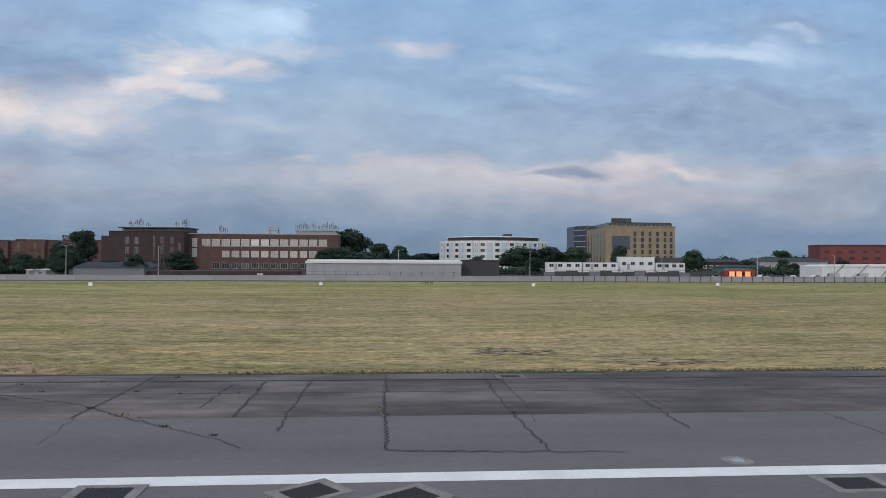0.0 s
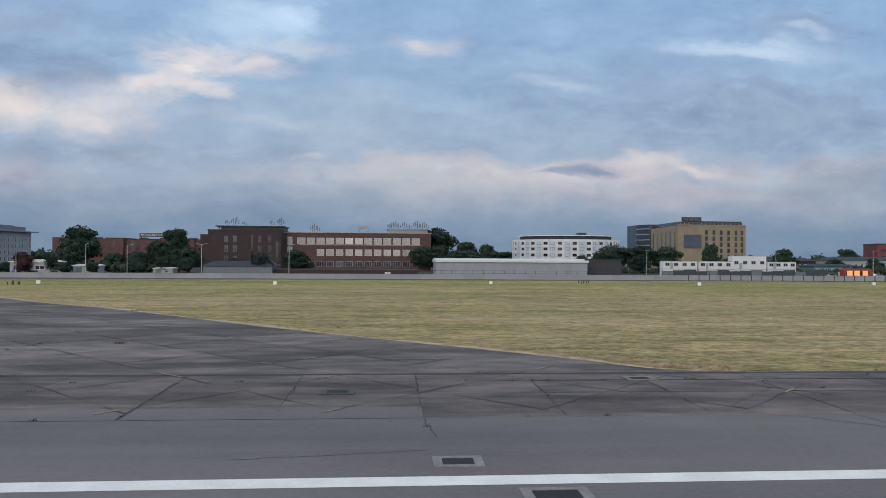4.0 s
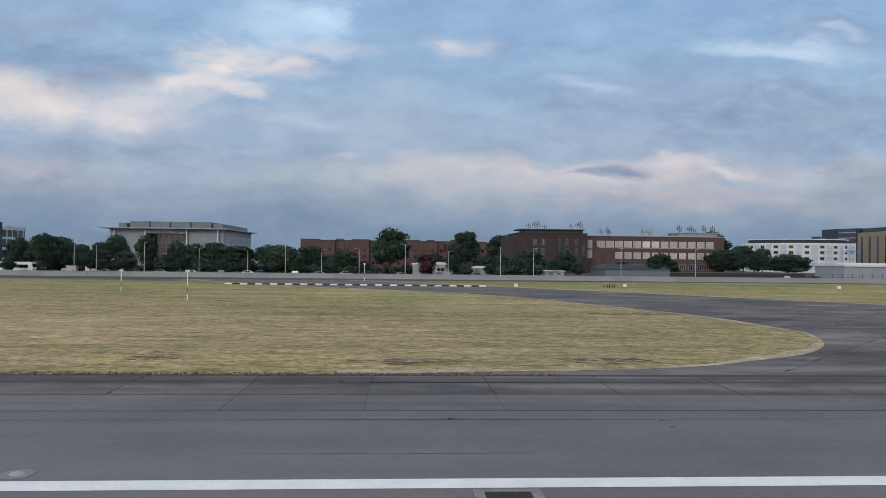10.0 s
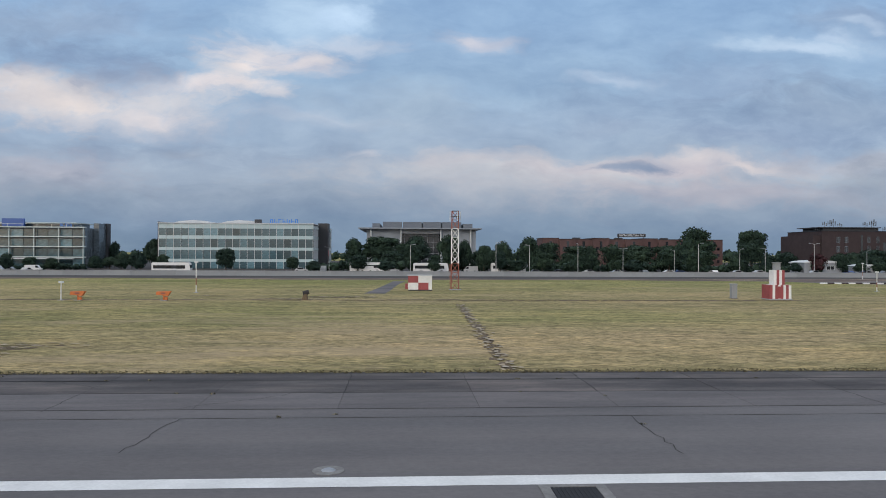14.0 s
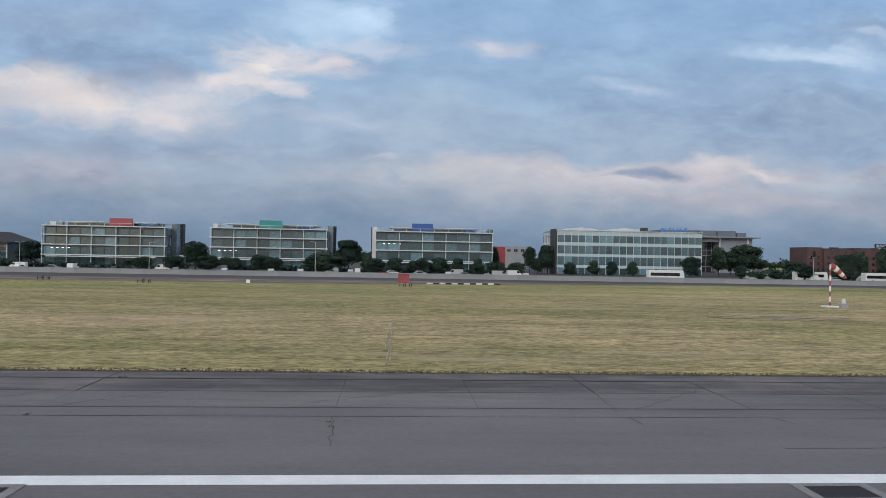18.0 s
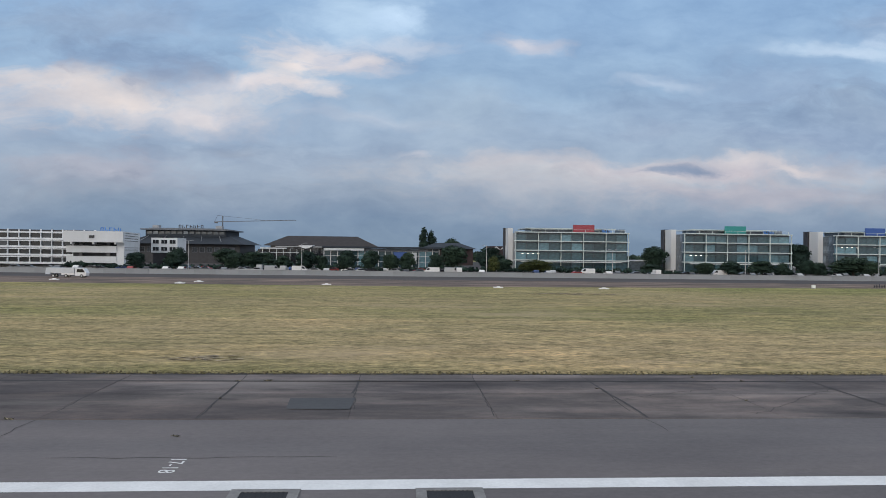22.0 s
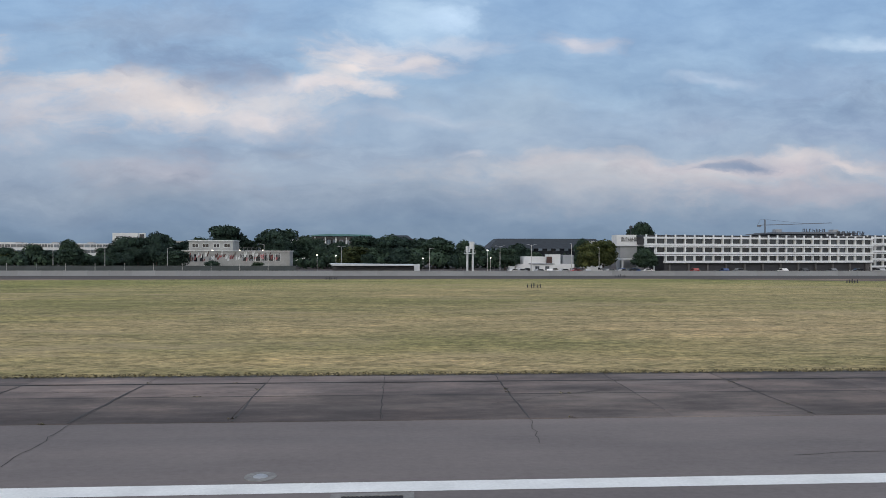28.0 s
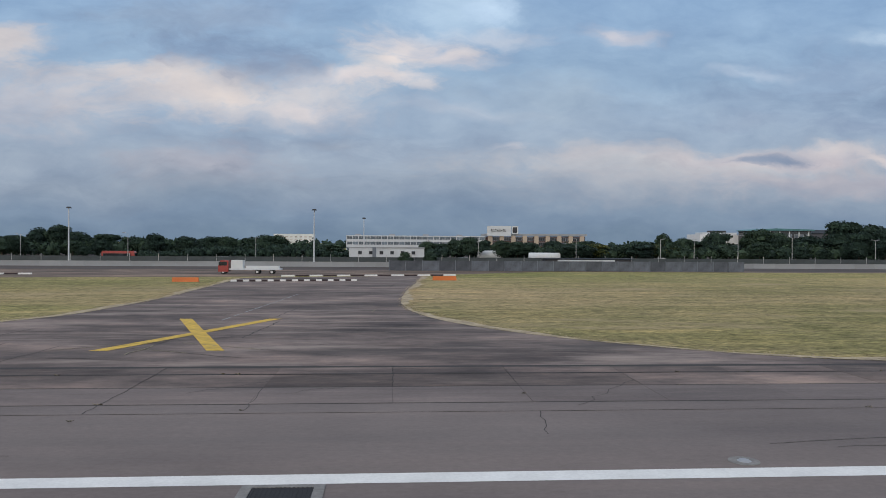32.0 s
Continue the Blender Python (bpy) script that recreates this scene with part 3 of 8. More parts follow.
def placed(ob, x, y, z=0.0, turn=0.0, size=1.0):
    """A copy of a thing at a place of the plan."""
    c = copy_thing(ob, spot(x, y, z, turn))
    if size != 1.0:
        c.scale = (K * size, K * size, K * size)
    return c


def sheet(points, z):
    s = Shape()
    s.v = [(x, y, z) for x, y in points]
    s.f = [tuple(range(len(points)))]
    return s


def smooth_line(points, steps=6):
    """A rounded line through the points (Catmull-Rom)."""
    out = []
    p = [points[0]] + list(points) + [points[-1]]
    for a, b, c, d in zip(p, p[1:], p[2:], p[3:]):
        for k in range(steps):
            t = k / steps
            out.append(tuple(0.5 * (2 * b[i] + (c[i] - a[i]) * t + (2 * a[i] - 5 * b[i] + 4 * c[i] - d[i]) * t * t + (3 * b[i] - a[i] - 3 * c[i] + d[i]) * t ** 3) for i in (0, 1)))
    return out + [tuple(points[-1])]

# ---- ground ----
WEST, EAST = -1900.0, 900.0
GRASS_EDGE = 40.5
ground = solid("ground", sheet([(-9000, -9000), (9000, -9000), (9000, 9000), (-9000, 9000)], 0.0), M["grass"], "wide mown airfield grass, half dried to straw", "grass", kind="structure")
solid("runway", sheet([(WEST, -60), (EAST, -60), (EAST, 29.4), (WEST, 29.4)], 0.012), M["asphalt"], "wide grey asphalt runway with worn surface", "runway", kind="structure")
solid("road", sheet([(EAST, 204), (EAST, 196), (-60, 196), (-150, 190), (-185, 170), (-245, 179), (-320, 176), (-360, 184), (-455, 160), (-540, 153), (-620, 144), (-725, 148), (-790, 166), (-830, 160), (-895, 180), (-995, 178), (-1070, 172), (-1180, 176), (-1215, 150), (-1300, 137), (WEST, 137), (WEST, 204)], 0.016), M["field_strip"], "worn brown strip of old paving and bare earth beside the service road", "paving", kind="structure")
solid("road", sheet([(WEST, 181), (-1230, 181), (-900, 182.5), (-760, 180), (-520, 179), (-380, 187), (-240, 186), (-150, 193), (-60, 197), (EAST, 197), (EAST, 204), (WEST, 204)], 0.024), M["road"], "dark asphalt service road along the perimeter wall", "road", kind="structure")
solid("pavement", sheet([(WEST, 204), (EAST, 204), (EAST, 555), (WEST, 555)], 0.008), M["road"], "asphalt roads and car parks behind the perimeter wall", "road", kind="structure")

# taxiway exits, rounded into the runway
EXIT_A_EAST = smooth_line([(-19.6, 40.6), (-22.2, 42.0), (-24.6, 44.4), (-28.4, 48.4), (-33.6, 53.0), (-48, 66.5), (-60, 79), (-72, 91), (-85, 102), (-107, 125), (-131, 150), (-175, 192)])
EXIT_A_WEST = smooth_line([(-215, 190), (-190, 160), (-157, 136), (-148, 127), (-140, 115), (-132, 97), (-126, 82), (-124.3, 70), (-124.6, 62), (-130, 52), (-138, 46), (-147, 42.5), (-165, 40.6)])
EXIT_B_EAST = smooth_line([(-758, 40.6), (-766, 42.2), (-775, 46.6), (-782, 53), (-786, 62), (-789, 75), (-790.5, 92), (-789, 110), (-787, 126), (-783, 160)])
EXIT_B_WEST = smooth_line([(-824, 160), (-821.5, 146), (-821.8, 121), (-822.6, 100), (-822.4, 84), (-822.4, 76), (-829, 62.5), (-837, 54.2), (-845, 48), (-852, 45), (-862, 41.6), (-872, 40.6)])
EXIT_C_EAST = smooth_line([(-1180, 40.6), (-1189, 41.5), (-1194, 43.2), (-1200, 47), (-1206, 52.4), (-1211, 59), (-1214.7, 67), (-1216.7, 77), (-1217, 88), (-1216, 105), (-1214, 126), (-1212, 152)])
EXIT_C_WEST = smooth_line([(-1246, 140), (-1246, 124), (-1245.5, 92), (-1246.5, 77), (-1248, 68), (-1254, 58), (-1262, 50), (-1275, 43.5), (-1292, 40.6)])
TAXIWAYS = []
for east, west, paved in ((EXIT_A_EAST, EXIT_A_WEST, "taxi"), (EXIT_B_EAST, EXIT_B_WEST, "taxi_dark"), (EXIT_C_EAST, EXIT_C_WEST, "taxi_worn")):
    TAXIWAYS.append(solid("taxiway", sheet([(east[0][0], 38.5)] + east + west + [(west[-1][0], 38.5)], 0.010), M[paved], "disused dark asphalt taxiway with cracks and dry weeds", "taxiway", "taxiway exits", kind="structure"))

solid("road_marking", sheet([(WEST, 20.72), (EAST, 20.72), (EAST, 21.60), (WEST, 21.60)], 0.02), M["paint_white"], "continuous white painted runway edge line", "road marking", kind="structure")

# perimeter wall of concrete panels
panel = Shape().box(-2.95, 2.95, -0.1, 0.1, 0.0, 1.3).box(-2.95, 2.95, -0.16, 0.16, 1.3, 1.42).box(2.95, 3.05, -0.2, 0.2, 0.0, 1.5).mesh("panel", M["concrete"])
wall_of = thing("perimeter_wall", 0, 0, 0, "long pale concrete panel wall along the airfield", "wall", kind="structure")
for i in range(290):
    x = 250 - i * 6.0
    part("panel", panel, None, wall_of, at=(x, 204.0, 0))

# sky behind everything
solid("backdrop", Shape().add([(-9500, 4400, -60), (7500, 4400, -60), (7500, 4400, 4200), (-9500, 4400, 4200)], [(0, 1, 2, 3)]), M["sky"], "evening sky with broken grey and warm cloud", "sky", kind="structure")

# ---- buildings ----
SHARED = {}


def window(parent, x, y, z, w, h, glass="glass", casing="white_frame", bars=1, turn=0.0, depth=0.12):
    """A window: frame with mullions and sill, and its pane set back in it. (x, y, z): the middle of its foot."""
    key = (round(w, 2), round(h, 2), glass, casing, bars, depth)
    if key not in SHARED:
        s = Shape()
        e = min(0.12, w * 0.08)
        s.box(-w / 2, -w / 2 + e, -depth, 0.02, 0, h).box(w / 2 - e, w / 2, -depth, 0.02, 0, h)
        s.box(-w / 2 + e, w / 2 - e, -depth, 0.02, h - e, h).box(-w / 2 + e, w / 2 - e, -depth - 0.05, 0.02, 0, e)
        for k in range(1, bars + 1):
            c = -w / 2 + w * k / (bars + 1)
            s.box(c - 0.04, c + 0.04, -depth + 0.03, 0.01, e, h - e)
        SHARED[key] = (s.mesh("window", M[casing]), Shape().box(-w / 2 + e * 0.8, w / 2 - e * 0.8, -depth * 0.45, 0.0, e * 0.8, h - e * 0.8).mesh("pane", M[glass]))
    a, b = SHARED[key]
    win = part("window", a, None, parent, at=(x, y, z), turn=turn)
    part("pane", b, None, win)
    return win


def bars_sign(parent, x0, x1, y, z0, z1, material, n, name="letter"):
    """Lettering that is too small to read, as plain strokes of its size."""
    w = (x1 - x0) / n
    for i in range(n):
        s = Shape().box(-w * 0.36, -w * 0.16, -0.1, 0.1, 0, z1 - z0)
        if i % 3 != 1:
            s.box(-w * 0.16, w * 0.3, -0.1, 0.1, (z1 - z0) * (0.42 if i % 2 else 0.8), (z1 - z0) * (0.58 if i % 2 else 1.0))
        if i % 3 != 2:
            s.box(w * 0.14, w * 0.34, -0.1, 0.1, 0, (z1 - z0) * (0.4 if i % 2 else 0.79))
        part(name, s, material, parent, at=(x0 + w * (i + 0.5), y, z0))


def antenna(parent, x, y, z, h):
    s = Shape().tube((0, 0, 0), (0, 0, h), 0.1, 0.06, 6).box(-0.2, 0.2, -0.14, 0.14, h * 0.5, h * 0.98).tube((0, 0, h * 0.3), (0.9, 0, h * 0.3), 0.05, n=5).box(0.75, 1.05, -0.12, 0.12, h * 0.25, h * 0.75).tube((0, 0, h * 0.45), (-0.7, 0.3, h * 0.6), 0.05, n=5).box(-0.85, -0.6, 0.2, 0.42, h * 0.4, h * 0.85)
    part("antenna", s, M["plant_grey"], parent, at=(x, y, z))


# brick office block with a dark wing
b = thing("brick_office", -51.3, 312, 0, "long red-brown brick office block with two rows of blinds-drawn windows", "office building")
part("wall", Shape().box(-31.3, 31.2, 0, 26, 0, 15.9), M["brick"], b)
part("coping", Shape().box(-31.5, 31.4, -0.25, 26.2, 15.9, 16.2), M["concrete"], b, "pale stone coping")
part("sill_band", Shape().box(-24, 27, -0.15, 0, 10.75, 11.05), M["concrete"], b)
for i in range(13):
    window(b, -23.3 + i * 4.0, 0, 11.15, 3.3, 2.7, "glass_blind", "white_frame", 2)
for i in range(11):
    window(b, -15.3 + i * 4.0, 0, 6.3, 3.0, 2.7, "glass_blind", "white_frame", 2)
for i in range(12):
    window(b, -19.3 + i * 4.0, 0, 1.6, 3.0, 2.4, "glass", "grey_metal", 2)
for z in (10.6, 6.4):
    window(b, -28.0, 0, z, 2.0, 3.6, "glass_blind", "white_frame", 1)
part("plant_room", Shape().box(13, 30, 5, 18, 16.3, 17.7).box(12.4, 30.6, 4.4, 18.6, 17.7, 18.0), M["concrete"], b, "flat-roofed plant room")
part("water_tank", Shape().box(-0.2, 4.2, 13, 17, 18.2, 19.6).box(-0.1, 0.3, 13, 13.4, 16.3, 18.2).box(3.8, 4.2, 13, 13.4, 16.3, 18.2).box(-0.1, 0.3, 16.6, 17, 16.3, 18.2).box(3.8, 4.2, 16.6, 17, 16.3, 18.2), M["grey_metal"], b, "grey tank on legs")
for i, x in enumerate((13.4, 14.6, 16, 17.4, 20, 22.4, 24.6, 25.8, 27.2, 28.5, 29.6, -20, -18.6, -17.4)):
    antenna(b, x, 6 + (i % 3) * 3, 17.9 if x > 0 else 16.3, 2.4 + (i * 7 % 5) * 0.35)

b = thing("brick_wing", -96.7, 306, 0, "dark brown brick wing with stair windows and roof aerials", "office building")
part("wall", Shape().box(-14.9, 14.6, 0, 28, 0, 16.6).box(-18.2, -14.9, 1, 28, 0, 14.8), M["brick_dark"], b)
part("coping", Shape().box(-15.1, 14.8, -0.2, 28, 16.6, 16.8), M["slate"], b)
part("plant_room", Shape().box(-11, 14.3, 6, 22, 16.8, 18.2).box(-13.2, 14.9, 5, 23, 18.2, 18.6), M["dark_wall"], b)
for x in (-7.6, -4.0):
    for z in (3.4, 7.6, 11.6):
        window(b, x, 0, z, 1.5, 2.6, "glass", "plant_grey", 1)
for x in (6.0, 10.0):
    for z in (3.4, 7.6, 11.6):
        window(b, x, 0, z, 1.2, 2.8, "glass_dark", "plant_grey", 0)
part("slit_window", Shape().box(2.4, 3.4, -0.06, 0, 4.0, 15.0), M["glass_dark"], b)
part("slit_window", Shape().box(12.4, 13.6, -0.06, 0, 3.0, 12.0), M["glass_dark"], b)
for i, x in enumerate((-12, -9, -6.5, -5.0, -2, 9.5, 12.5, 13.6)):
    antenna(b, x, 8, 18.5 if x > -11 else 16.6, 2.0 + (i * 5 % 4) * 0.6)

# long pale shed
b = thing("storage_shed", -0.5, 220, 0, "long grey metal storage shed with a pale roof edge", "shed")
part("wall", Shape().box(-23, 23, 0, 16, 0, 4.7), M["grey_metal"], b)
part("roof", Shape().profile([(-23.3, 4.7), (23.3, 4.7), (23.3, 5.35), (-23.3, 5.35)], -0.5, 16.5).box(-23.2, 23.2, 4, 12, 5.35, 5.8), M["white_frame"], b, "pale ribbed metal roof")
for i in range(47):
    part("rib", Shape().box(-0.05, 0.05, -0.07, 0, 0.1, 4.65) if i == 0 else SHARED["rib"], M["grey_metal"], b, at=(-23 + i, 0, 0))
    if i == 0:
        SHARED["rib"] = LAST[0].data
b = thing("dark_store", 28.5, 226, 0, "dark clad store beside the pale shed", "shed")
part("wall", Shape().box(-5.2, 6.5, 0, 10, 0, 5.6), M["dark_wall"], b)
part("roof", Shape().box(-5.5, 6.8, -0.3, 10.3, 5.6, 5.85), M["slate"], b)
b = thing("low_depot", -62, 232, 0, "dark low depot building below the brick office", "shed")
part("wall", Shape().box(-33, -12, 0, 18, 0, 2.9), M["plant_grey"], b, "blue-grey clad shed")
part("roof", Shape().roof(-33.4, -11.6, -0.4, 18.4, 2.9, 4.5, 3), M["slate"], b)
part("low_wall", Shape().box(-11.6, 34, 2, 16, 0, 2.0), M["brick_dark"], b)

# round white hotel
b = thing("round_hotel", 57.5, 394, 0, "round white hotel with rings of windows and a recessed top floor", "hotel")
N = 48
R = 28.4
ring = [(R * math.sin(2 * math.pi * i / N), R * math.cos(2 * math.pi * i / N)) for i in range(N)]
part("wall", Shape().prism(ring, 0, 15.4), M["white_wall"], b)
part("top_floor", Shape().prism([(x * 0.86, y * 0.86) for x, y in ring], 15.4, 17.2), M["slate"], b, "dark recessed top storey")
part("roof", Shape().prism([(x * 0.9, y * 0.9) for x, y in ring], 17.2, 17.6), M["white_wall"], b)
part("lift_house", Shape().box(4, 8, -14, -8, 17.6, 19.2), M["dark_wall"], b)
for i in range(N):
    a = 2 * math.pi * (i + 0.5) / N
    c, s_ = math.cos(a), math.sin(a)
    if c < 0.1:
        r = R * math.cos(math.pi / N)
        if i % 2:
            part("bay_strip", Shape().box(-1.5, 1.5, -0.06, 0.04, 1.4, 14.2) if "bayp" not in SHARED else SHARED["bayp"], M["bay_blue"], b, at=(r * s_, r * c, 0), turn=180 - math.degrees(a))
            SHARED["bayp"] = LAST[0].data
        for z in (3.4, 6.6, 9.7, 12.6):
            window(b, r * s_, r * c, z, 2.2, 1.5, "glass_dark", "plant_grey", 1, turn=180 - math.degrees(a))
        part("fin", Shape().box(-0.25, 0.25, -0.5, 0, 0, 15.4) if "fin" not in SHARED else SHARED["fin"], M["white_frame"], b, at=(R * math.sin(2 * math.pi * i / N), R * math.cos(2 * math.pi * i / N), 0), turn=180 - math.degrees(2 * math.pi * i / N))
        SHARED["fin"] = LAST[0].data
bars_sign(b, 10, 20, -R * 0.86 - 1.2, 10.6, 12.0, M["blue_letter"], 8)

# tan hotel with dark glass wing
b = thing("tan_hotel", 137, 386, 0, "tall tan brick hotel with a dark glass wing and roof terrace", "hotel")
part("wall", Shape().prism([(-19.6, 0), (20.5, 5), (20.5, 45), (-15, 55)], 0, 23.8), M["tan"], b)
part("glass_wing", Shape().prism([(-20, 66), (-16, 54), (22, 46), (40, 60), (40, 84), (-20, 84)], 0, 26.6), M["glass_navy"], b, "dark navy glazed wing")
part("penthouse", Shape().prism([(-18, 2), (19.5, 7), (19.5, 42), (-14, 50)], 23.8, 26.0), M["glass_dark"], b, "dark glazed penthouse")
part("roof", Shape().prism([(-14, 5), (19.5, 8), (19.5, 42), (-12, 48)], 26.0, 26.5), M["slate"], b)
part("parapet", Shape().prism([(-19.8, -0.3), (20.7, 4.8), (20.7, 5.4), (-19.8, 0.3)], 23.8, 24.4), M["tan"], b)
part("dark_panel", Shape().prism([(-16.2, 0.12), (-6.2, 1.37), (-6.2, 1.97), (-16.2, 0.7)][::-1], 11.8, 18.9), M["glass_navy"], b, at=(0, -0.25, 0))
for x in (-13.4, -9.2):
    window(b, x, (x + 19.6) * 0.125 - 0.1, 13.0, 1.4, 4.4, "glass_blind", "white_frame", 0, turn=7.1, depth=0.25)
for z in (2.5, 5.8, 9.1, 12.4, 15.7, 19.0):
    for x in (-3.0, 1.4, 5.8, 10.2, 14.6, 18.2):
        window(b, x, (x + 19.6) * 0.125 - 0.02, z, 1.5, 2.4, "glass_dark", "dark_wall", 1, turn=7.1)
for k in range(6):
    y = 6 + k * 8.5
    part("slit_window", Shape().box(-0.06, 0, -1.0, 1.0, 3.0, 21.0) if "slit" not in SHARED else SHARED["slit"], M["glass"], b, at=(-19.6 + y * 4.6 / 55, y, 0), turn=-4.8)
    SHARED["slit"] = LAST[0].data
for z in range(7):
    part("glass_band", Shape().prism([(-20.2, 66), (-16.1, 53.8), (-15.8, 54.0), (-19.8, 66.2)], 0, 0.5) if "tb" not in SHARED else SHARED["tb"], M["grey_metal"], b, at=(0, 0, 3.4 + z * 3.4))
    SHARED["tb"] = LAST[0].data
part("sign_frame", Shape().box(-13.4, -2.2, 10.3, 10.6, 26.7, 28.9), M["dark_wall"], b, "dark rooftop sign frame")
bars_sign(b, -13, -2.5, 10, 26.9, 28.7, M["plant_grey"], 9)
for i in range(16):
    part("terrace_post", Shape().tube((0, 0, 0), (0, 0, 1.6), 0.08, n=6) if "tp" not in SHARED else SHARED["tp"], M["steel"], b, at=(-18 + i * 2.5, 1.2 + i * 0.31, 23.8))
    SHARED["tp"] = LAST[0].data

# portable cabins
for x, y, w, z0, z1 in ((58, 236, 11.5, 0, 2.7), (70, 236, 11.5, 0, 2.7), (58, 236, 11.5, 2.75, 5.3), (70, 236, 11.5, 2.75, 5.3), (84, 241, 12, 0, 2.7), (84, 241, 12, 2.75, 7.2), (95.5, 241, 10, 0, 2.7), (95.5, 241, 10, 2.75, 5.2)):
    b = thing("portable_cabin", x, y, z0 + 0.004, "white stacked portable cabin with small windows", "cabin", "site cabins")
    h = z1 - z0
    part("wall", Shape().box(-w / 2, w / 2, 0, 3.2, 0, h - 0.12), M["white_wall"], b)
    part("roof", Shape().box(-w / 2 - 0.05, w / 2 + 0.05, -0.05, 3.25, h - 0.12, h), M["grey_metal"], b)
    for k in range(4):
        window(b, -w / 2 + w * (k + 0.5) / 4, 0, h * 0.36, 1.5, 1.1, "glass_dark", "grey_metal", 1)
    part("door", Shape().box(-0.45, 0.45, -0.05, 0, 0.05, 2.05), M["grey_metal"], b, at=(-w / 4, 0, 0))

hd = thing("site_hoarding", 50, 231, 0, "dark site hoarding with leaning clutter in front of the cabins", "fence")
for i in range(16):
    part("panel", Shape().box(0, 3.6, -0.05, 0.05, 0, 2.1 + 0.25 * (i * 7 % 3)), M["fence_dark" if i % 4 else "plant_grey"], hd, at=(i * 3.7, 0, 0))
    part("stay", Shape().box(-0.06, 0.06, -0.12, 0.12, 0, 2.6), M["dark_wall"], hd, at=(i * 3.7, 0, 0))

# sheds and low roofs at the eastern end
for name, x, y, w, d, z, h, wall, roof, label in (
    ("low_hall", 170, 360, 22, 20, 5.0, 1.8, "brick_dark", "slate", "low brick hall with a dark hipped roof"),
    ("low_hall", 196, 340, 34, 20, 5.6, 1.8, "grey_metal", "slate", "long low hall with a grey hipped roof"),
    ("low_hall", 152, 300, 19, 12, 3.1, 1.0, "teal_metal", "slate", "small teal clad shed with a grey roof"),
    ("low_hall", 128, 320, 22, 12, 5.0, 2.2, "white_wall", "brown_roof", "low white house with a brown roof"),
    ("low_hall", 176, 268, 20, 10, 3.2, 1.0, "pale_metal", "pale_metal", "pale metal shed with a low roof"),
):
    b = thing(name, x, y, 0, label, "building")
    part("wall", Shape().box(-w / 2, w / 2, 0, d, 0, z), M[wall], b)
    part("roof", Shape().roof(-w / 2 - 0.6, w / 2 + 0.6, -0.6, d + 0.6, z, z + h, min(w, d) * 0.3), M[roof], b)
    for k in range(int(w / 3.2)):
        window(b, -w / 2 + 1.6 + k * 3.2, 0, z * 0.35, 1.5, z * 0.35, "glass", "white_frame", 1)
b = thing("marquee", 182, 246, 0, "large white marquee with a sloping canopy", "tent")
part("canopy", Shape().profile([(-30, 0.2), (-30, 4.2), (-27, 4.7), (27, 5.2), (30, 4.8), (30, 0.2)], 0, 14), M["white_wall"], b)
part("canopy_edge", Shape().box(-29.5, 29.5, -0.2, 0, 3.9, 4.3), M["white_frame"], b)
for i in range(7):
    part("strut", Shape().tube((-29 + i * 9, -3, 0), (-22 + i * 8.6, -0.2, 4.8), 0.1, n=6), M["dark_wall"], b)
b = thing("red_terminal", 361, 480, 0, "long red clad building with small windows", "building")
part("wall", Shape().prism([(-66, 0), (70, -40), (74, -20), (-60, 24)], 0, 16.2), M["red_cladding"], b)
part("roof", Shape().prism([(-66.5, -0.5), (70.5, -41), (74.5, -20), (-60, 24.5)], 16.2, 16.9), M["slate"], b)
for z in (3.0, 7.0, 11.4):
    for i in range(17):
        x = -62 + i * 7.6
        window(b, x, -(x + 66) * 40 / 136 - 0.05, z, 3.4, 1.6, "glass_dark", "brick_dark", 2, turn=-16.4)

# pale sheds among the trees
for x, y, w, d, z in ((-150.0, 240, 13.0, 9, 4.6), (-133.6, 240, 7.4, 6, 3.3), (-109.5, 240, 6.0, 5, 2.4)):
    b = thing("pale_shed", x, y, 0, "low pale shed with a shallow curved roof among shrubs", "shed", "pale sheds")
    part("wall", Shape().box(-w / 2, w / 2, 0, d, 0, z * 0.8), M["grey_metal"], b)
    part("roof", Shape().profile([(-w / 2 - 0.3, z * 0.8), (w / 2 + 0.3, z * 0.8), (w / 2 + 0.3, z * 0.86), (w / 4, z * 0.97), (0, z), (-w / 4, z * 0.97), (-w / 2 - 0.3, z * 0.86)], -0.4, d + 0.4), M["white_wall"], b, "white curved roof")
    part("door", Shape().box(-0.8, 0.8, -0.06, 0, 0, z * 0.7), M["plant_grey"], b, at=(-w / 4, 0, 0))
    window(b, w / 5, 0, z * 0.3, w * 0.22, z * 0.3, "glass_dark", "white_frame", 1)

# red brick hotel with stepped bays
b = thing("brick_hotel", -164, 400, 0, "long red brick hotel with stepped bays behind trees", "hotel")
for i in range(11):
    o = -1.8 if i % 2 else 0.0
    top = 14.3 + (0.5 if i % 3 == 0 else 0)
    part("wall", Shape().box(-50.5 + i * 9.2, -41.3 + i * 9.2, o, 18, 0, top), M["brick_red"], b)
    part("coping", Shape().box(-50.6 + i * 9.2, -41.3 + i * 9.2, o - 0.15, 18.1, top, top + 0.25), M["brown_roof"], b)
    for z in (1.5, 5.0, 8.5):
        for x in (2.5, 6.7):
            window(b, -50.5 + i * 9.2 + x, o, z, 1.5, 1.7, "glass_dark", "brick_dark", 1)
    part("slit_window", Shape().box(-0.7, 0.7, o - 0.06, o, 9.0, 13.2), M["glass_dark"], b, at=(-46 + i * 9.2, 0, 0))
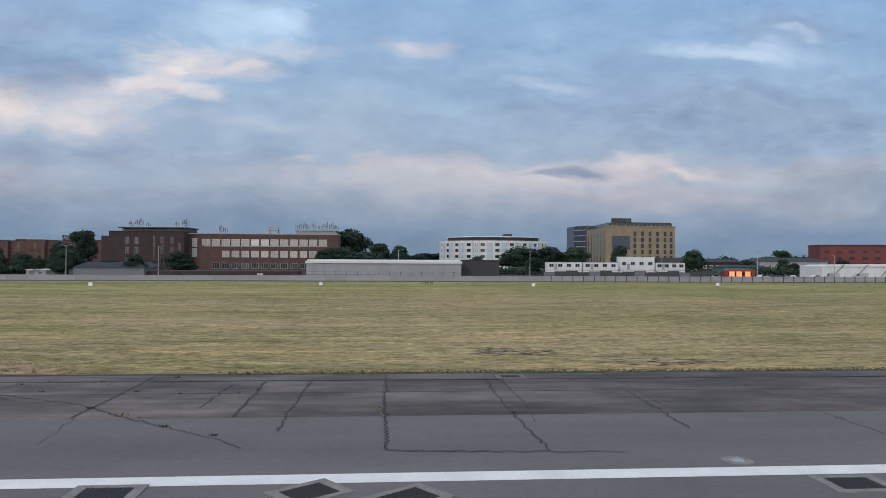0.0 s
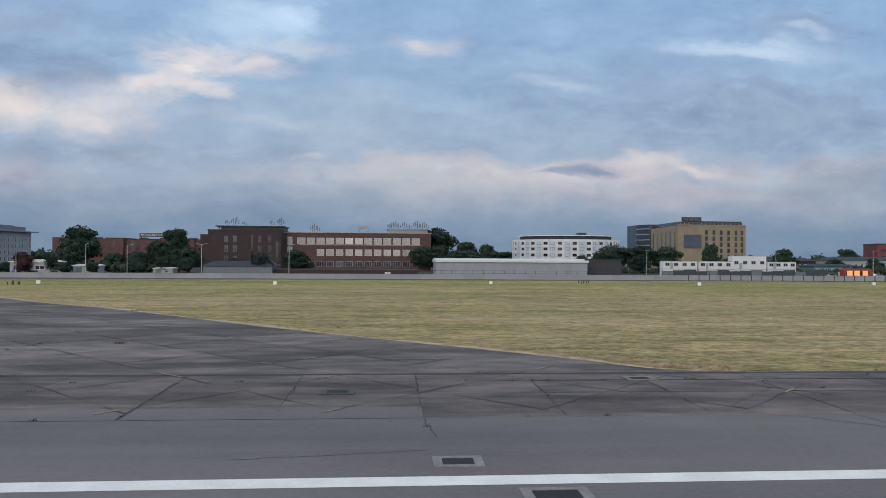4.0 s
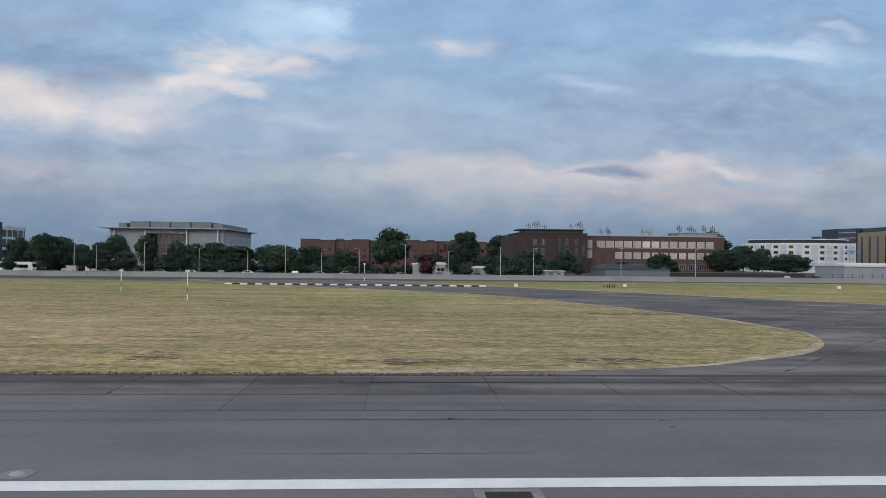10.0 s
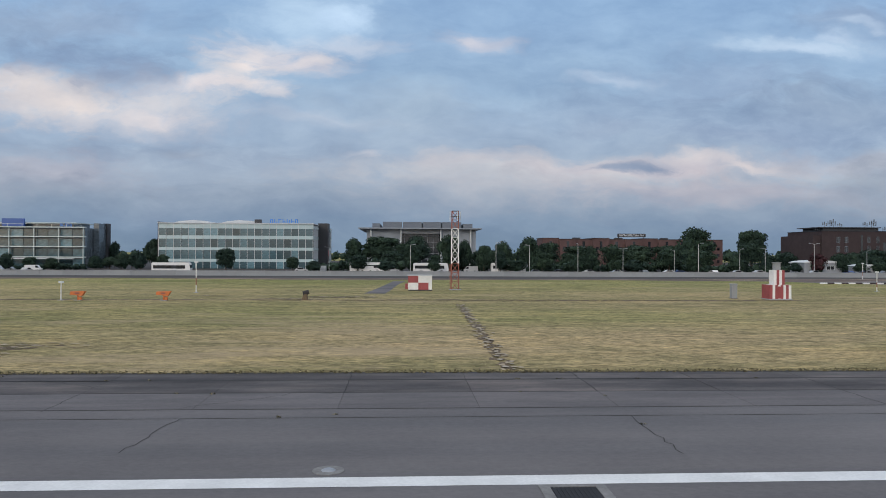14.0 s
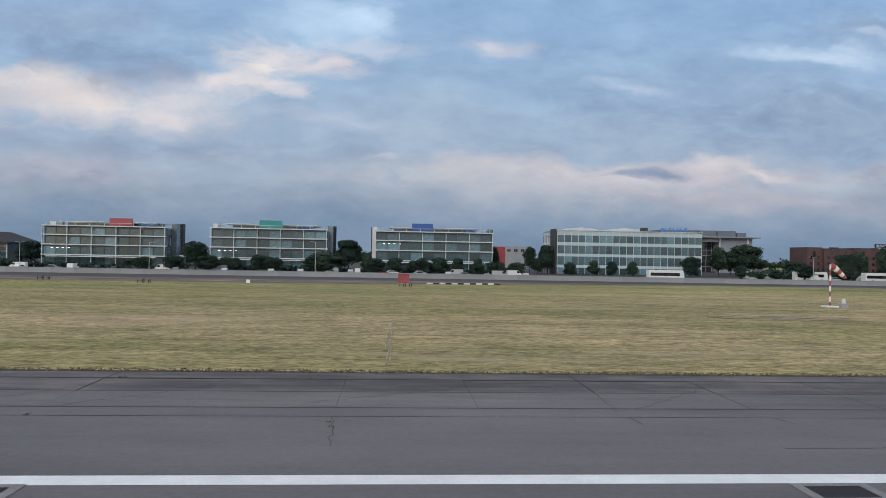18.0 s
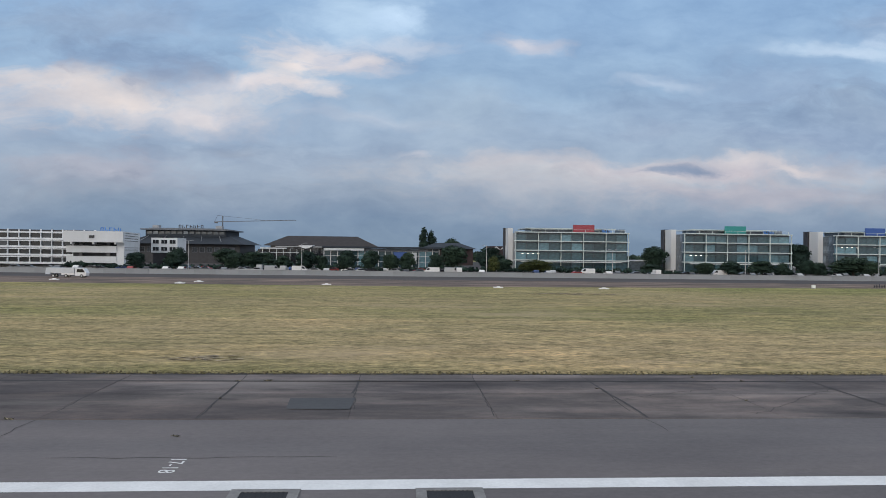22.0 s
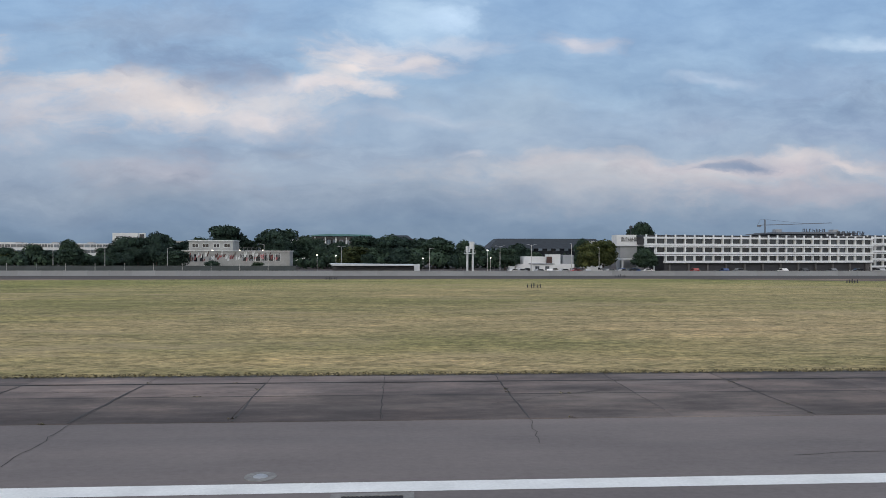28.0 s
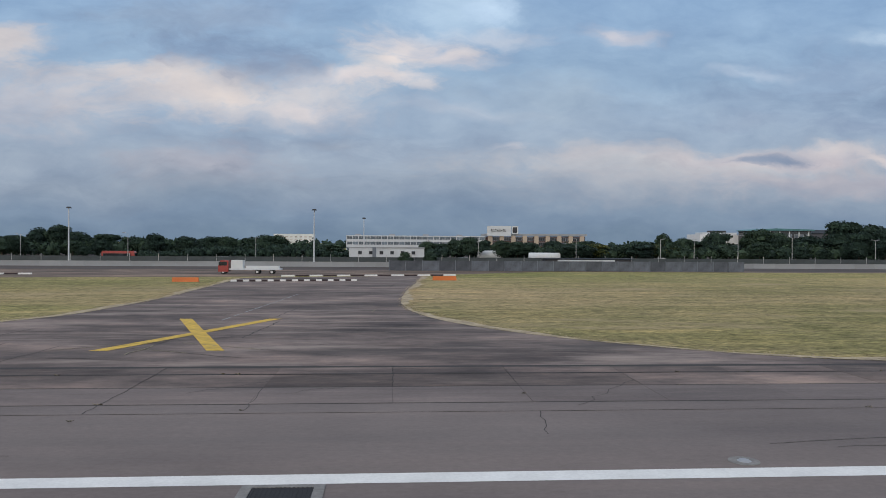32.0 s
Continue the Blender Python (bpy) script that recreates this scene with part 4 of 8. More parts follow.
for x in (-30, -6, 20, 33):
    part("roof_vent", Shape().box(-2, 2, 6, 9, 14.5, 15.4), M["dark_wall"], b, at=(x, 0, 0))
sg = part("sign", Shape().box(-7.4, 8.6, 4.4, 4.8, 15.8, 17.7).box(-6.8, -6.5, 4.8, 5.2, 14.5, 17).box(7.6, 7.9, 4.8, 5.2, 14.5, 17), M["dark_wall"], b, "black rooftop sign with pale lettering")
bars_sign(sg, -6.6, 8.0, 4.3, 16.2, 17.3, M["white_frame"], 15)

# grey office with a great roof
b = thing("grey_atrium_office", -281.3, 388, 0, "pale grey office with recessed glass atrium and broad flat roof", "office building")
part("wall", Shape().box(-28.8, -10.6, 0, 70, 0, 18.4), M["atrium_wall"], b)
part("wall", Shape().box(10.4, 28.8, 0, 70, 0, 18.4), M["atrium_wall"], b)
part("atrium", Shape().box(-10.6, 10.4, 8, 60, 0, 17.6), M["glass_dark"], b, "tall recessed glass atrium")
part("lintel", Shape().box(-10.6, 10.4, 0, 8, 16.6, 18.4), M["grey_metal"], b)
for i in range(7):
    part("mullion", Shape().box(-0.12, 0.12, 7.7, 8, 0, 16.6) if i == 0 else SHARED["mul"], M["grey_metal"], b, at=(-9 + i * 3.1, 0, 0))
    SHARED["mul"] = LAST[0].data
for i in range(5):
    part("transom", Shape().box(-10.6, 10.4, 7.7, 8, -0.1, 0.1) if i == 0 else SHARED["tra"], M["grey_metal"], b, at=(0, 0, 3.2 + i * 3.0))
    SHARED["tra"] = LAST[0].data
part("roof", Shape().box(-33, 31.5, -4.5, 74, 18.9, 19.5).box(-29, 29, -0.2, 70, 18.4, 18.9), M["atrium_wall"], b, "broad overhanging flat roof")
for x in (-26.5, -10.8, 10.2, 26.0):
    part("column", Shape().tube((x, -0.9, 0), (x, -0.9, 18.9), 0.45, n=10), M["white_frame"], b)
for i, (x0, x1) in enumerate(((-26, -22), (-20.4, -10.4), (-9.8, 0.2), (0.8, 10.6), (11.2, 21.4), (22.4, 27.4))):
    part("plant_screen", Shape().box(x0, x1, 4, 66, 19.5, 22.9 if 0 < i < 5 else 22.0), M["plant_grey"], b, "grey louvred plant screen")
for k in range(7):
    for x0, x1 in ((-28.8, -10.8), (10.6, 28.8)):
        part("cladding_rail", Shape().box(x0, x1, -0.08, 0, 0, 0.16), M["grey_metal"], b, at=(0, 0, 2.3 + k * 2.3))
for k in range(17):
    for z in (2.0, 5.6, 9.2, 12.8):
        window(b, 28.82, 3.5 + k * 4, z, 1.6, 2.6, "glass_blue", "white_frame", 0, turn=90)
bars_sign(b, 18, 27, -0.2, 10.8, 12.0, M["plant_grey"], 8)

# glass office with pale bands
b = thing("glass_office", -354.5, 284, 0, "four-storey glass office with pale glazed bands and a curved roof", "office building")
part("wall", Shape().box(-29, 29, 0.3, 27, 0, 16.6), M["glass_blue"], b)
for z0, z1 in ((15.4, 17.2), (11.4, 12.7), (7.1, 8.2), (2.7, 3.8)):
    part("band", Shape().box(-29.1, 29.1, -0.12, 0.4, z0, z1), M["spandrel"], b, "pale glazed spandrel band")
for z0, z1 in ((0.2, 2.7), (3.8, 7.1), (8.2, 11.4), (12.7, 15.4)):
    for i in range(21):
        key = "gp%.1f" % (z1 - z0)
        if key not in SHARED:
            SHARED[key] = Shape().box(-1.32, 1.32, 0.0, 0.29, 0, z1 - z0).mesh("pane", M["glass_office"])
        part("pane", SHARED[key], None, b, at=(-27.6 + i * 2.76, 0, z0))
for i in range(22):
    part("mullion", Shape().box(-0.07, 0.07, -0.22, -0.12, 0.2, 17.2) if i == 0 else SHARED["gm"], M["white_frame"], b, at=(-29 + i * 2.76, 0, 0))
    SHARED["gm"] = LAST[0].data
part("roof", Shape().box(-29.4, 29.4, -0.5, 27.2, 17.2, 17.5), M["pale_metal"], b)
part("roof_hump", Shape().profile([(-26, 17.5), (-23, 18.4), (-18, 18.8), (-13, 18.4), (-10, 17.5)], 6, 20), M["pale_metal"], b)
part("roof_hump", Shape().profile([(-8, 17.5), (-5, 18.4), (0, 18.9), (6, 18.4), (10, 17.5)], 6, 20), M["pale_metal"], b)
part("vent", Shape().box(6, 8.5, 4, 6, 17.5, 19.1), M["dark_wall"], b)
part("stair_tower", Shape().box(-29.6, -29.0, 0.45, 10.5, 0, 17.9), M["dark_wall"], b, "black brick stair tower")
part("stair_tower", Shape().box(29.0, 33.0, 15.5, 23.0, 0, 18.2), M["dark_wall"], b, "black brick stair tower standing proud")
part("rear_bay", Shape().box(20.0, 31.5, 27.0, 44.0, 0, 16.4).box(29.0, 31.5, 23.0, 27.0, 0, 16.4), M["glass_blue"], b, "glazed bay behind the stair tower")
part("bay_roof", Shape().box(19.8, 31.8, 27.2, 44.2, 16.4, 16.8), M["pale_metal"], b)
for z in (2.7, 7.1, 11.4, 15.3):
    part("side_band", Shape().box(-29.3, -29.0, 10.5, 27.1, 0, 1.2), M["spandrel"], b, at=(0, 0, z))
    part("side_band", Shape().box(29.0, 29.3, 0.45, 15.5, 0, 1.2), M["spandrel"], b, at=(0, 0, z))
    part("side_band", Shape().box(31.5, 31.8, 23.0, 44.0, 0, 1.05), M["spandrel"], b, at=(0, 0, z))
for k in range(5):
    part("side_mullion", Shape().box(-29.4, -29.0, -0.08, 0.08, 0, 17.0), M["white_frame"], b, at=(0, 11.5 + k * 3.1, 0))
    part("side_mullion", Shape().box(29.0, 29.4, -0.08, 0.08, 0, 17.0), M["white_frame"], b, at=(0, 2.6 + k * 2.7, 0))
    part("side_mullion", Shape().box(31.5, 31.9, -0.08, 0.08, 0, 16.3), M["white_frame"], b, at=(0, 24.5 + k * 4.4, 0))
part("logo", Shape().box(33.0, 33.08, 17.0, 18.8, 5.0, 7.2), M["red_sign"], b)
bars_sign(b, 12.4, 23.4, 0.4, 17.55, 19.1, M["blue_letter"], 7)


# three white framed offices
def framed_office(x, y, w, sign, sign_x0, sign_x1, label, turn=0.0):
    b = thing("framed_office", x, y, 0, label, "office building", "white framed offices", turn)
    part("core", Shape().box(-w / 2 + 0.5, w / 2 - 0.5, 1.6, 24, 0, 15.2), M["glass_blue"], b)
    n = 5
    for z0, z1 in ((0.3, 4.0), (4.5, 7.9), (8.4, 11.6), (12.1, 15.1)):
        for i in range(n * 2):
            key = ("fo", round(w, 1), round(z1 - z0, 1))
            if key not in SHARED:
                SHARED[key] = Shape().box(-w / n / 4 + 0.1, w / n / 4 - 0.1, 1.3, 1.6, 0, z1 - z0).mesh("pane", M["glass_office"])
            part("pane", SHARED[key], None, b, at=(-w / 2 + w / n / 2 * (i + 0.5), 0, z0))
    for z in (4.0, 7.9, 11.6, 15.1):
        part("slab", Shape().box(-w / 2 - 0.4, w / 2 + 0.4, -0.4, 1.7, 0.06, 0.44), M["frame_green"], b, at=(0, 0, z))
        part("blind_box", Shape().box(-w / 2 + 0.3, w / 2 - 0.3, 1.0, 1.3, -0.5, -0.02), M["plant_grey"], b, at=(0, 0, z))
    for i in range(n + 1):
        part("column", Shape().box(-0.11, 0.11, -0.3, 0.2, 0, 15.4), M["frame_green"], b, at=(-w / 2 + w * i / n, 0, 0))
    for s in (-1, 1):
        part("stair_core", Shape().box(min(s * (w / 2 - 0.4), s * (w / 2 + 1.6)), max(s * (w / 2 - 0.4), s * (w / 2 + 1.6)), 10, 16.5, 0, 17.2), M["white_wall" if s < 0 else "glass_blue"], b, "white stair core" if s < 0 else "glazed stair core")
        part("fin_wall", Shape().box(min(s * (w / 2 + 0.5), s * (w / 2 + 2.2)), max(s * (w / 2 + 0.5), s * (w / 2 + 2.2)), 16.6, 20, 0, 17.4), M["dark_wall"], b, "charcoal fin wall")
        for z0 in (0.6, 4.6, 8.4, 12.2):
            for k in range(4):
                part("side_pane", Shape().box(s * (w / 2 - 0.48) - 0.04, s * (w / 2 - 0.48) + 0.04, -0.9, 0.9, 0, 2.9), M["glass_blue"], b, at=(0, 3.0 + k * 2.0, z0))
    part("penthouse", Shape().box(-w / 2 + 7, w / 2 - 6, 6, 20, 15.6, 16.9), M["glass_blue"], b, "glazed rooftop storey set back")
    part("penthouse_roof", Shape().box(-w / 2 + 4.5, w / 2 - 4, 3.6, 21, 16.9, 17.2), M["frame_green"], b, "thin pale overhanging roof")
    for i in range(9):
        part("roof_rail_post", Shape().box(-0.07, 0.07, 0.3, 0.44, 15.54, 16.5), M["frame_green"], b, at=(-w / 2 + 1.0 + (w - 2) * i / 8, 0, 0))
    part("roof_rail", Shape().box(-w / 2 + 1, w / 2 - 1, 0.3, 0.44, 16.5, 16.6), M["frame_green"], b)
    part("sign_panel", Shape().box(sign_x0, sign_x1, 2.6, 3.4, 15.7, 18.6).box(sign_x0 + 0.4, sign_x0 + 0.7, 3.4, 4.6, 15.6, 17.4).box(sign_x1 - 0.7, sign_x1 - 0.4, 3.4, 4.6, 15.6, 17.4), M[sign], b, "large coloured rooftop panel")
    bars_sign(b, w / 2 - 10, w / 2 - 5.5, 3.2, 15.7, 16.9, M["blue_letter"], 5)
    part("canopy", Shape().box(-w / 2 + 2, w / 2 - 3, -1.6, -0.4, 3.5, 3.8), M["white_frame"], b)
    for i in range(4):
        part("ceiling_light", Shape().box(-0.35, 0.35, 1.2, 1.3, 0, 0.14), M["lit"], b, at=(-w / 2 + 3 + i * 2.1, 0, 10.6 if x > -470 else 6.8))
    return b


framed_office(-432.0, 280, 44.6, "blue_sign", -8.5, -0.5, "white framed glass office with a blue rooftop panel")
framed_office(-494.3, 280, 43.0, "teal_sign", -4.0, 4.4, "white framed glass office with a teal rooftop panel")
framed_office(-558.0, 289, 45.5, "red_sign", 1.0, 9.6, "white framed glass office with a red rooftop panel")
b = thing("link_building", -526, 296, 0, "low glazed link between two offices", "building")
part("wall", Shape().box(-7.5, 7.5, 0, 12, 0, 4.2), M["glass_blue"], b)
part("roof", Shape().box(-8, 8, -0.6, 12.4, 4.2, 4.7), M["white_frame"], b)
b = thing("red_annex", -399.4, 345, 0, "small red clad annex with a white emblem", "building")
part("wall", Shape().box(-4.8, 4.8, 0, 10, 0, 11.2), M["red_sign"], b)
part("emblem", Shape().prism([(-1.0, 0), (0.4, 0), (0.9, 0.9), (0.5, 1.5), (-0.2, 1.7), (-1.2, 1.3)], -0.1, 0.1), M["white_frame"], b, at=(0, -0.08, 8.0))
LAST[0].rotation_euler[0] = radians(90)
b = thing("white_block", -398, 420, 0, "plain white block behind the offices", "building")
part("wall", Shape().box(-26, 30, 0, 16, 0, 12.6), M["concrete"], b)
for i in range(14):
    window(b, -23 + i * 4, 0, 9.4, 2.4, 1.7, "glass", "grey_metal", 1)

# glazed pavilion and low roofs
b = thing("glass_pavilion", -634.3, 320, 0, "low glazed showroom with a thin flat roof", "building")
part("wall", Shape().box(-25, 25, 0.4, 22, 0, 8.1), M["glass_blue"], b)
part("roof", Shape().box(-25.6, 26.6, -2.4, 23, 8.3, 9.0), M["slate"], b)
part("fascia", Shape().box(-24.6, -7.5, -2.2, -1.9, 7.2, 8.1), M["white_frame"], b)
part("fascia", Shape().box(-7.3, 20.0, -0.3, 0.3, 7.1, 8.1), M["plant_grey"], b)
for i in range(18):
    part("post", Shape().box(-0.14, 0.14, -0.25, 0.3, 0, 8.1) if i == 0 else SHARED["pp"], M["white_frame"], b, at=(-24.8 + i * 2.93, 0, 0))
    SHARED["pp"] = LAST[0].data
part("banner", Shape().box(5.2, 10.8, -0.6, -0.3, 3.4, 6.8), M["blue_sign"], b)
part("display_panel", Shape().box(11.0, 15.2, -0.6, -0.3, 1.6, 6.6), M["pale_metal"], b)
for z in (2.4, 4.9, 7.0):
    part("transom", Shape().box(-25, 25, 0.2, 0.4, z, z + 0.16), M["pale_metal"], b)
for i in range(17):
    part("pane", Shape().box(-1.25, 1.25, 0.32, 0.4, 0.3, 7.0), M["glass_office"], b, at=(-23.4 + i * 2.93, 0, 0))
# canopy frames beside the showroom
b = thing("canopy_walk", -676, 330, 0, "row of thin white posts carrying a pale canopy", "canopy")
for i in range(9):
    part("post", Shape().tube((0, 0, 0), (0, 0, 7.6), 0.13, n=6) if i == 0 else SHARED["cw"], M["white_frame"], b, at=(-14 + i * 3.0, 0, 0))
    SHARED["cw"] = LAST[0].data
part("beam", Shape().box(-14.2, 10.2, -0.1, 0.1, 5.9, 6.1), M["white_frame"], b)
part("canopy", Shape().box(-12, -1, -0.6, 4.5, 7.6, 8.1), M["white_frame"], b, "pale flat canopy")
part("scoop_roof", Shape().profile([(5.0, 8.9), (6.4, 8.1), (8.0, 7.8), (9.6, 8.1), (11.0, 9.0), (10.9, 9.3), (5.1, 9.2)], -1, 8), M["white_wall"], b, "scooped white roof")
part("rear_glazing", Shape().box(-14, 10, 5, 8, 0, 7.4), M["glass_dark"], b)
b = thing("hip_roof_hall", -667, 380, 0, "wide dark hall under a slate hipped roof", "building")
part("wall", Shape().box(-25, 26, 0, 30, 0, 9.4), M["glass_dark"], b)
part("roof", Shape().roof(-28.5, 29.5, -3, 33, 9.4, 14.6, 11), M["brown_roof"], b)
part("fascia", Shape().box(-22, 12, -3.2, -3.0, 8.6, 9.2), M["concrete"], b)
for i in range(12):
    window(b, -22 + i * 4, 0, 5.6, 2.2, 2.4, "glass", "grey_metal", 1)
b = thing("hip_roof_hall", -606, 400, 0, "long low hall under a dark roof", "building")
part("wall", Shape().box(-7, 20, 0, 20, 0, 8.9), M["brick_dark"], b)
part("roof", Shape().roof(-9, 22, -2, 22, 8.9, 12.2, 9), M["slate"], b)
b = thing("zigzag_hall", -566, 350, 0, "low brick hall with white zigzag gables", "building")
part("wall", Shape().box(-17, 17, 0, 16, 0, 10.2), M["brick_dark"], b)
for i in range(9):
    part("gable", Shape().profile([(-1.7, 0), (-1.2, 0), (0, 1.0), (1.2, 0), (1.7, 0), (0, 1.5)], -0.2, 0), M["white_frame"], b, at=(-14 + i * 3.5, 0, 8.6))
b = thing("dark_roof_office", -736, 378, 0, "dark office with tiered hipped roofs and rooftop lettering", "office building")
part("wall", Shape().box(-25, 29, 0, 40, 0, 9.6), M["dark_wall"], b)
part("lower_roof", Shape().roof(-28, 32, -4, 44, 9.6, 14.0, 10), M["slate"], b, "slate hipped skirt roof")
part("upper_floor", Shape().box(-19, 21, 4, 36, 13.2, 16.6), M["slate"], b, "dark blue-grey upper storey")
part("upper_roof", Shape().box(-21, 23, 2, 38, 16.6, 17.2).box(-18, 19, 6, 34, 17.2, 17.7), M["plant_grey"], b, "broad flat eaves")
for i in range(13):
    part("clerestory", Shape().box(-1.1, 1.1, 3.9, 4, 14.6, 16.0), M["glass_blue"], b, at=(-17 + i * 3.0, 0, 0))
for i in range(5):
    part("hip_rib", Shape().tube((-20 + i * 10, -1.2, 10.9), (-17 + i * 8.6, 5.0, 14.1), 0.12, n=5), M["grey_metal"], b)
for x in (-16, 16):
    part("vent", Shape().box(x - 1.6, x + 1.6, 10, 14, 17.4, 19.2), M["grey_metal"], b)
for i in range(14):
    window(b, -23 + i * 3.7, 0, 5.4, 2.6, 2.6, "glass", "plant_grey", 1)
bars_sign(b, -4, 9, 8, 17.7, 19.5, M["dark_wall"], 7)
b = thing("tower_crane", -731, 444, 0, "distant tower crane with a long level jib", "crane")
part("mast", Shape().box(-0.3, 0.3, -0.3, 0.3, 0, 27.0), M["plant_grey"], b)
part("jib", Shape().box(-4, 44, -0.2, 0.2, 23.4, 23.8).tube((-2, 0, 27.4), (26, 0, 23.8), 0.07, n=5).tube((-4, 0, 23.6), (-2, 0, 27.4), 0.1, n=5), M["plant_grey"], b)
LAST[0].rotation_euler[1] = radians(-2)
part("counterweight", Shape().box(-4.6, -3.0, -0.8, 0.8, 22.6, 23.4), M["concrete_dark"], b)


# long white hotel, its facade a grid of white bays
def hotel_range(x, y, turn, length, bays, floors, z_base, pitch, label, stepped=False, depth=17.0):
    b = thing("gridded_hotel", x, y, 0, label, "hotel", "gridded hotel ranges", turn)
    top = z_base + floors * pitch
    w = length / bays
    part("core", Shape().box(0.2 if not stepped else w * 2, length, 1.0, depth, 0.0, top - 0.4), M["dark_wall"], b)
    if stepped:
        part("core_end", Shape().box(0.2, w * 2, 1.0, depth, top - pitch, top - 0.4), M["dark_wall"], b)
    for k in range(floors):
        z = z_base + k * pitch
        first = (floors - 1 - k) if stepped else 0
        part("slab", Shape().box(first * w - 0.3, length + 0.2, -0.5, 1.2, z - 0.4, z + 0.34), M["white_hotel"], b, "white concrete floor band")
        part("slab_groove", Shape().box(first * w, length, -0.3, 1.0, z - 0.6, z - 0.41), M["dark_wall"], b)
        if k:
            part("lintel_band", Shape().box(first * w - 0.2, length + 0.1, -0.42, 1.0, z - 0.92, z - 0.61), M["white_hotel"], b)
        for i in range(first, bays):
            key = ("hp", round(w, 2), round(pitch, 2))
            if key not in SHARED:
                SHARED[key] = (Shape().box(-w / 2 + 0.28, w / 2 - 0.28, 0.5, 0.95, 0.34, pitch - 0.93).mesh("pane", M["glass_hotel"]),
                               Shape().box(-0.15, 0.15, -0.35, 0.98, 0.34, pitch - 0.93).mesh("fin", M["white_hotel"]))
            part("pane", SHARED[key][0], None, b, at=(w * (i + 0.5), 0, z))
            part("fin", SHARED[key][1], None, b, at=(w * i, 0, z))
        part("fin", SHARED[("hp", round(w, 2), round(pitch, 2))][1], None, b, at=(length, 0, z))
    part("parapet", Shape().box(-0.3, length + 0.2, -0.4, 1.2, top - 0.92, top - 0.3), M["white_hotel"], b)
    part("parapet_gap", Shape().box(0, length, 0.2, 1.4, top - 0.3, top + 0.3), M["dark_wall"], b)
    for i in range(bays + 1):
        part("stub", Shape().box(-0.2, 0.2, -0.3, 0.18, -0.3, 0.5) if "stub" not in SHARED else SHARED["stub"], M["white_hotel"], b, at=(w * i, 0, top))
        SHARED["stub"] = LAST[0].data
    part("roof", Shape().box(0, length, 1.6, depth - 0.5, top - 0.39, top + 0.35), M["slate"], b)
    for i in range(0, bays, 2):
        if z_base > 2.5:
            part("column", Shape().box(-0.25, 0.25, 0.4, 0.9, 0, z_base - 0.3), M["concrete_dark"], b, at=(w * (i + 0.5 + (2 if stepped else 0)) if i + 2 < bays else length - 1, 0, 0))
    part("end_wall", Shape().box(length + 0.22, length + 0.5, 0.4, depth, 0, top + 0.3), M["white_hotel"], b, "plain white end wall")
    return b


hotel_range(-874.8, 245.3, 10.55, 92.8, 25, 3, 3.4, 2.95, "long white hotel range, grid of dark windows, recessed ground floor", True, 11.0)
hotel_range(-794.4, 272.8, 9.5, 54.9, 15, 4, 1.25, 2.95, "four-storey white hotel range with a grid of dark windows")
b = thing("gridded_hotel_end", -732, 261, 0, "white hotel end block, its storeys stepping out on brackets", "hotel", "", 9)
part("upper_box", Shape().box(-9.5, 9.5, -2, 30, 8.9, 12.7), M["white_wall"], b)
part("side_wall", Shape().box(7.0, 9.5, 0.5, 30, 0, 8.9), M["white_wall"], b)
for z in (1.7, 5.3):
    part("floor_slab", Shape().box(-9.0, 7.0, 0.2, 28, z, z + 2.3), M["white_wall"], b, "deep white balcony band")
part("core", Shape().box(-7.5, 7.0, 3, 25, 0, 8.9), M["dark_wall"], b)
for x in (-4.6, 4.2):
    part("pier", Shape().box(x - 0.5, x + 0.5, 0.8, 1.8, 0, 8.9), M["concrete_dark"], b)
for x in (-7, 0, 7):
    part("bracket", Shape().box(-0.3, 0.3, -1.8, 2, 8.2, 8.9), M["white_wall"], b, at=(x, 0, 0))
window(b, -0.5, -2, 10.2, 1.8, 1.1, "glass_dark", "grey_metal", 0)
for z in (9.4, 10.3, 11.2, 12.1, 6.2, 7.0, 3.2, 4.0):
    part("louvre", Shape().box(9.5, 9.56, 1, 26, 0, 0.18), M["dark_wall"], b, at=(0, 0, z))
bars_sign(b, 2, 9, -1.6, 12.8, 14.0, M["blue_letter"], 5)
rear = thing("hotel_rear_block", -718, 292, 0, "small white hotel block with a grid of dark windows", "hotel")
part("wall", Shape().box(-5, 5, 0, 12, 5.4, 11.2), M["white_wall"], rear)
part("base", Shape().box(-4.5, 4.5, 1, 11, 0, 5.4), M["dark_wall"], rear)
for z in (6.0, 8.8):
    for x in (-3.2, 0, 3.2):
        window(rear, x, 0, z, 2.5, 1.7, "glass_dark", "white_frame", 1)
sg = thing("hotel_roof_sign", -792, 262, 12.6, "dark letters standing on the hotel roof", "sign", "", 10.5)
part("rail", Shape().box(-6.5, 6.5, 0, 0.15, 0, 0.2), M["steel"], sg)
bars_sign(sg, -6.2, 6.2, 0, 0.3, 1.9, M["dark_wall"], 11)
b = thing("hotel_west_wing", -872, 300, 0, "white rear wing of the hotel with small square windows", "hotel")
part("wall", Shape().box(-8.6, -2.4, 0, 14, 0, 11.2), M["white_wall"], b)
for z in (2.0, 5.3, 8.4):
    for i in range(2):
        window(b, -7.1 + i * 3.2, 0, z, 2.1, 1.7, "glass", "white_frame", 1)
b = thing("hotel_sign_block", -877, 252, 0, "white panel with dark lettering at the hotel's western end", "sign")
part("panel", Shape().box(-6.0, 5.0, 0, 6, 8.8, 12.7), M["white_wall"], b)
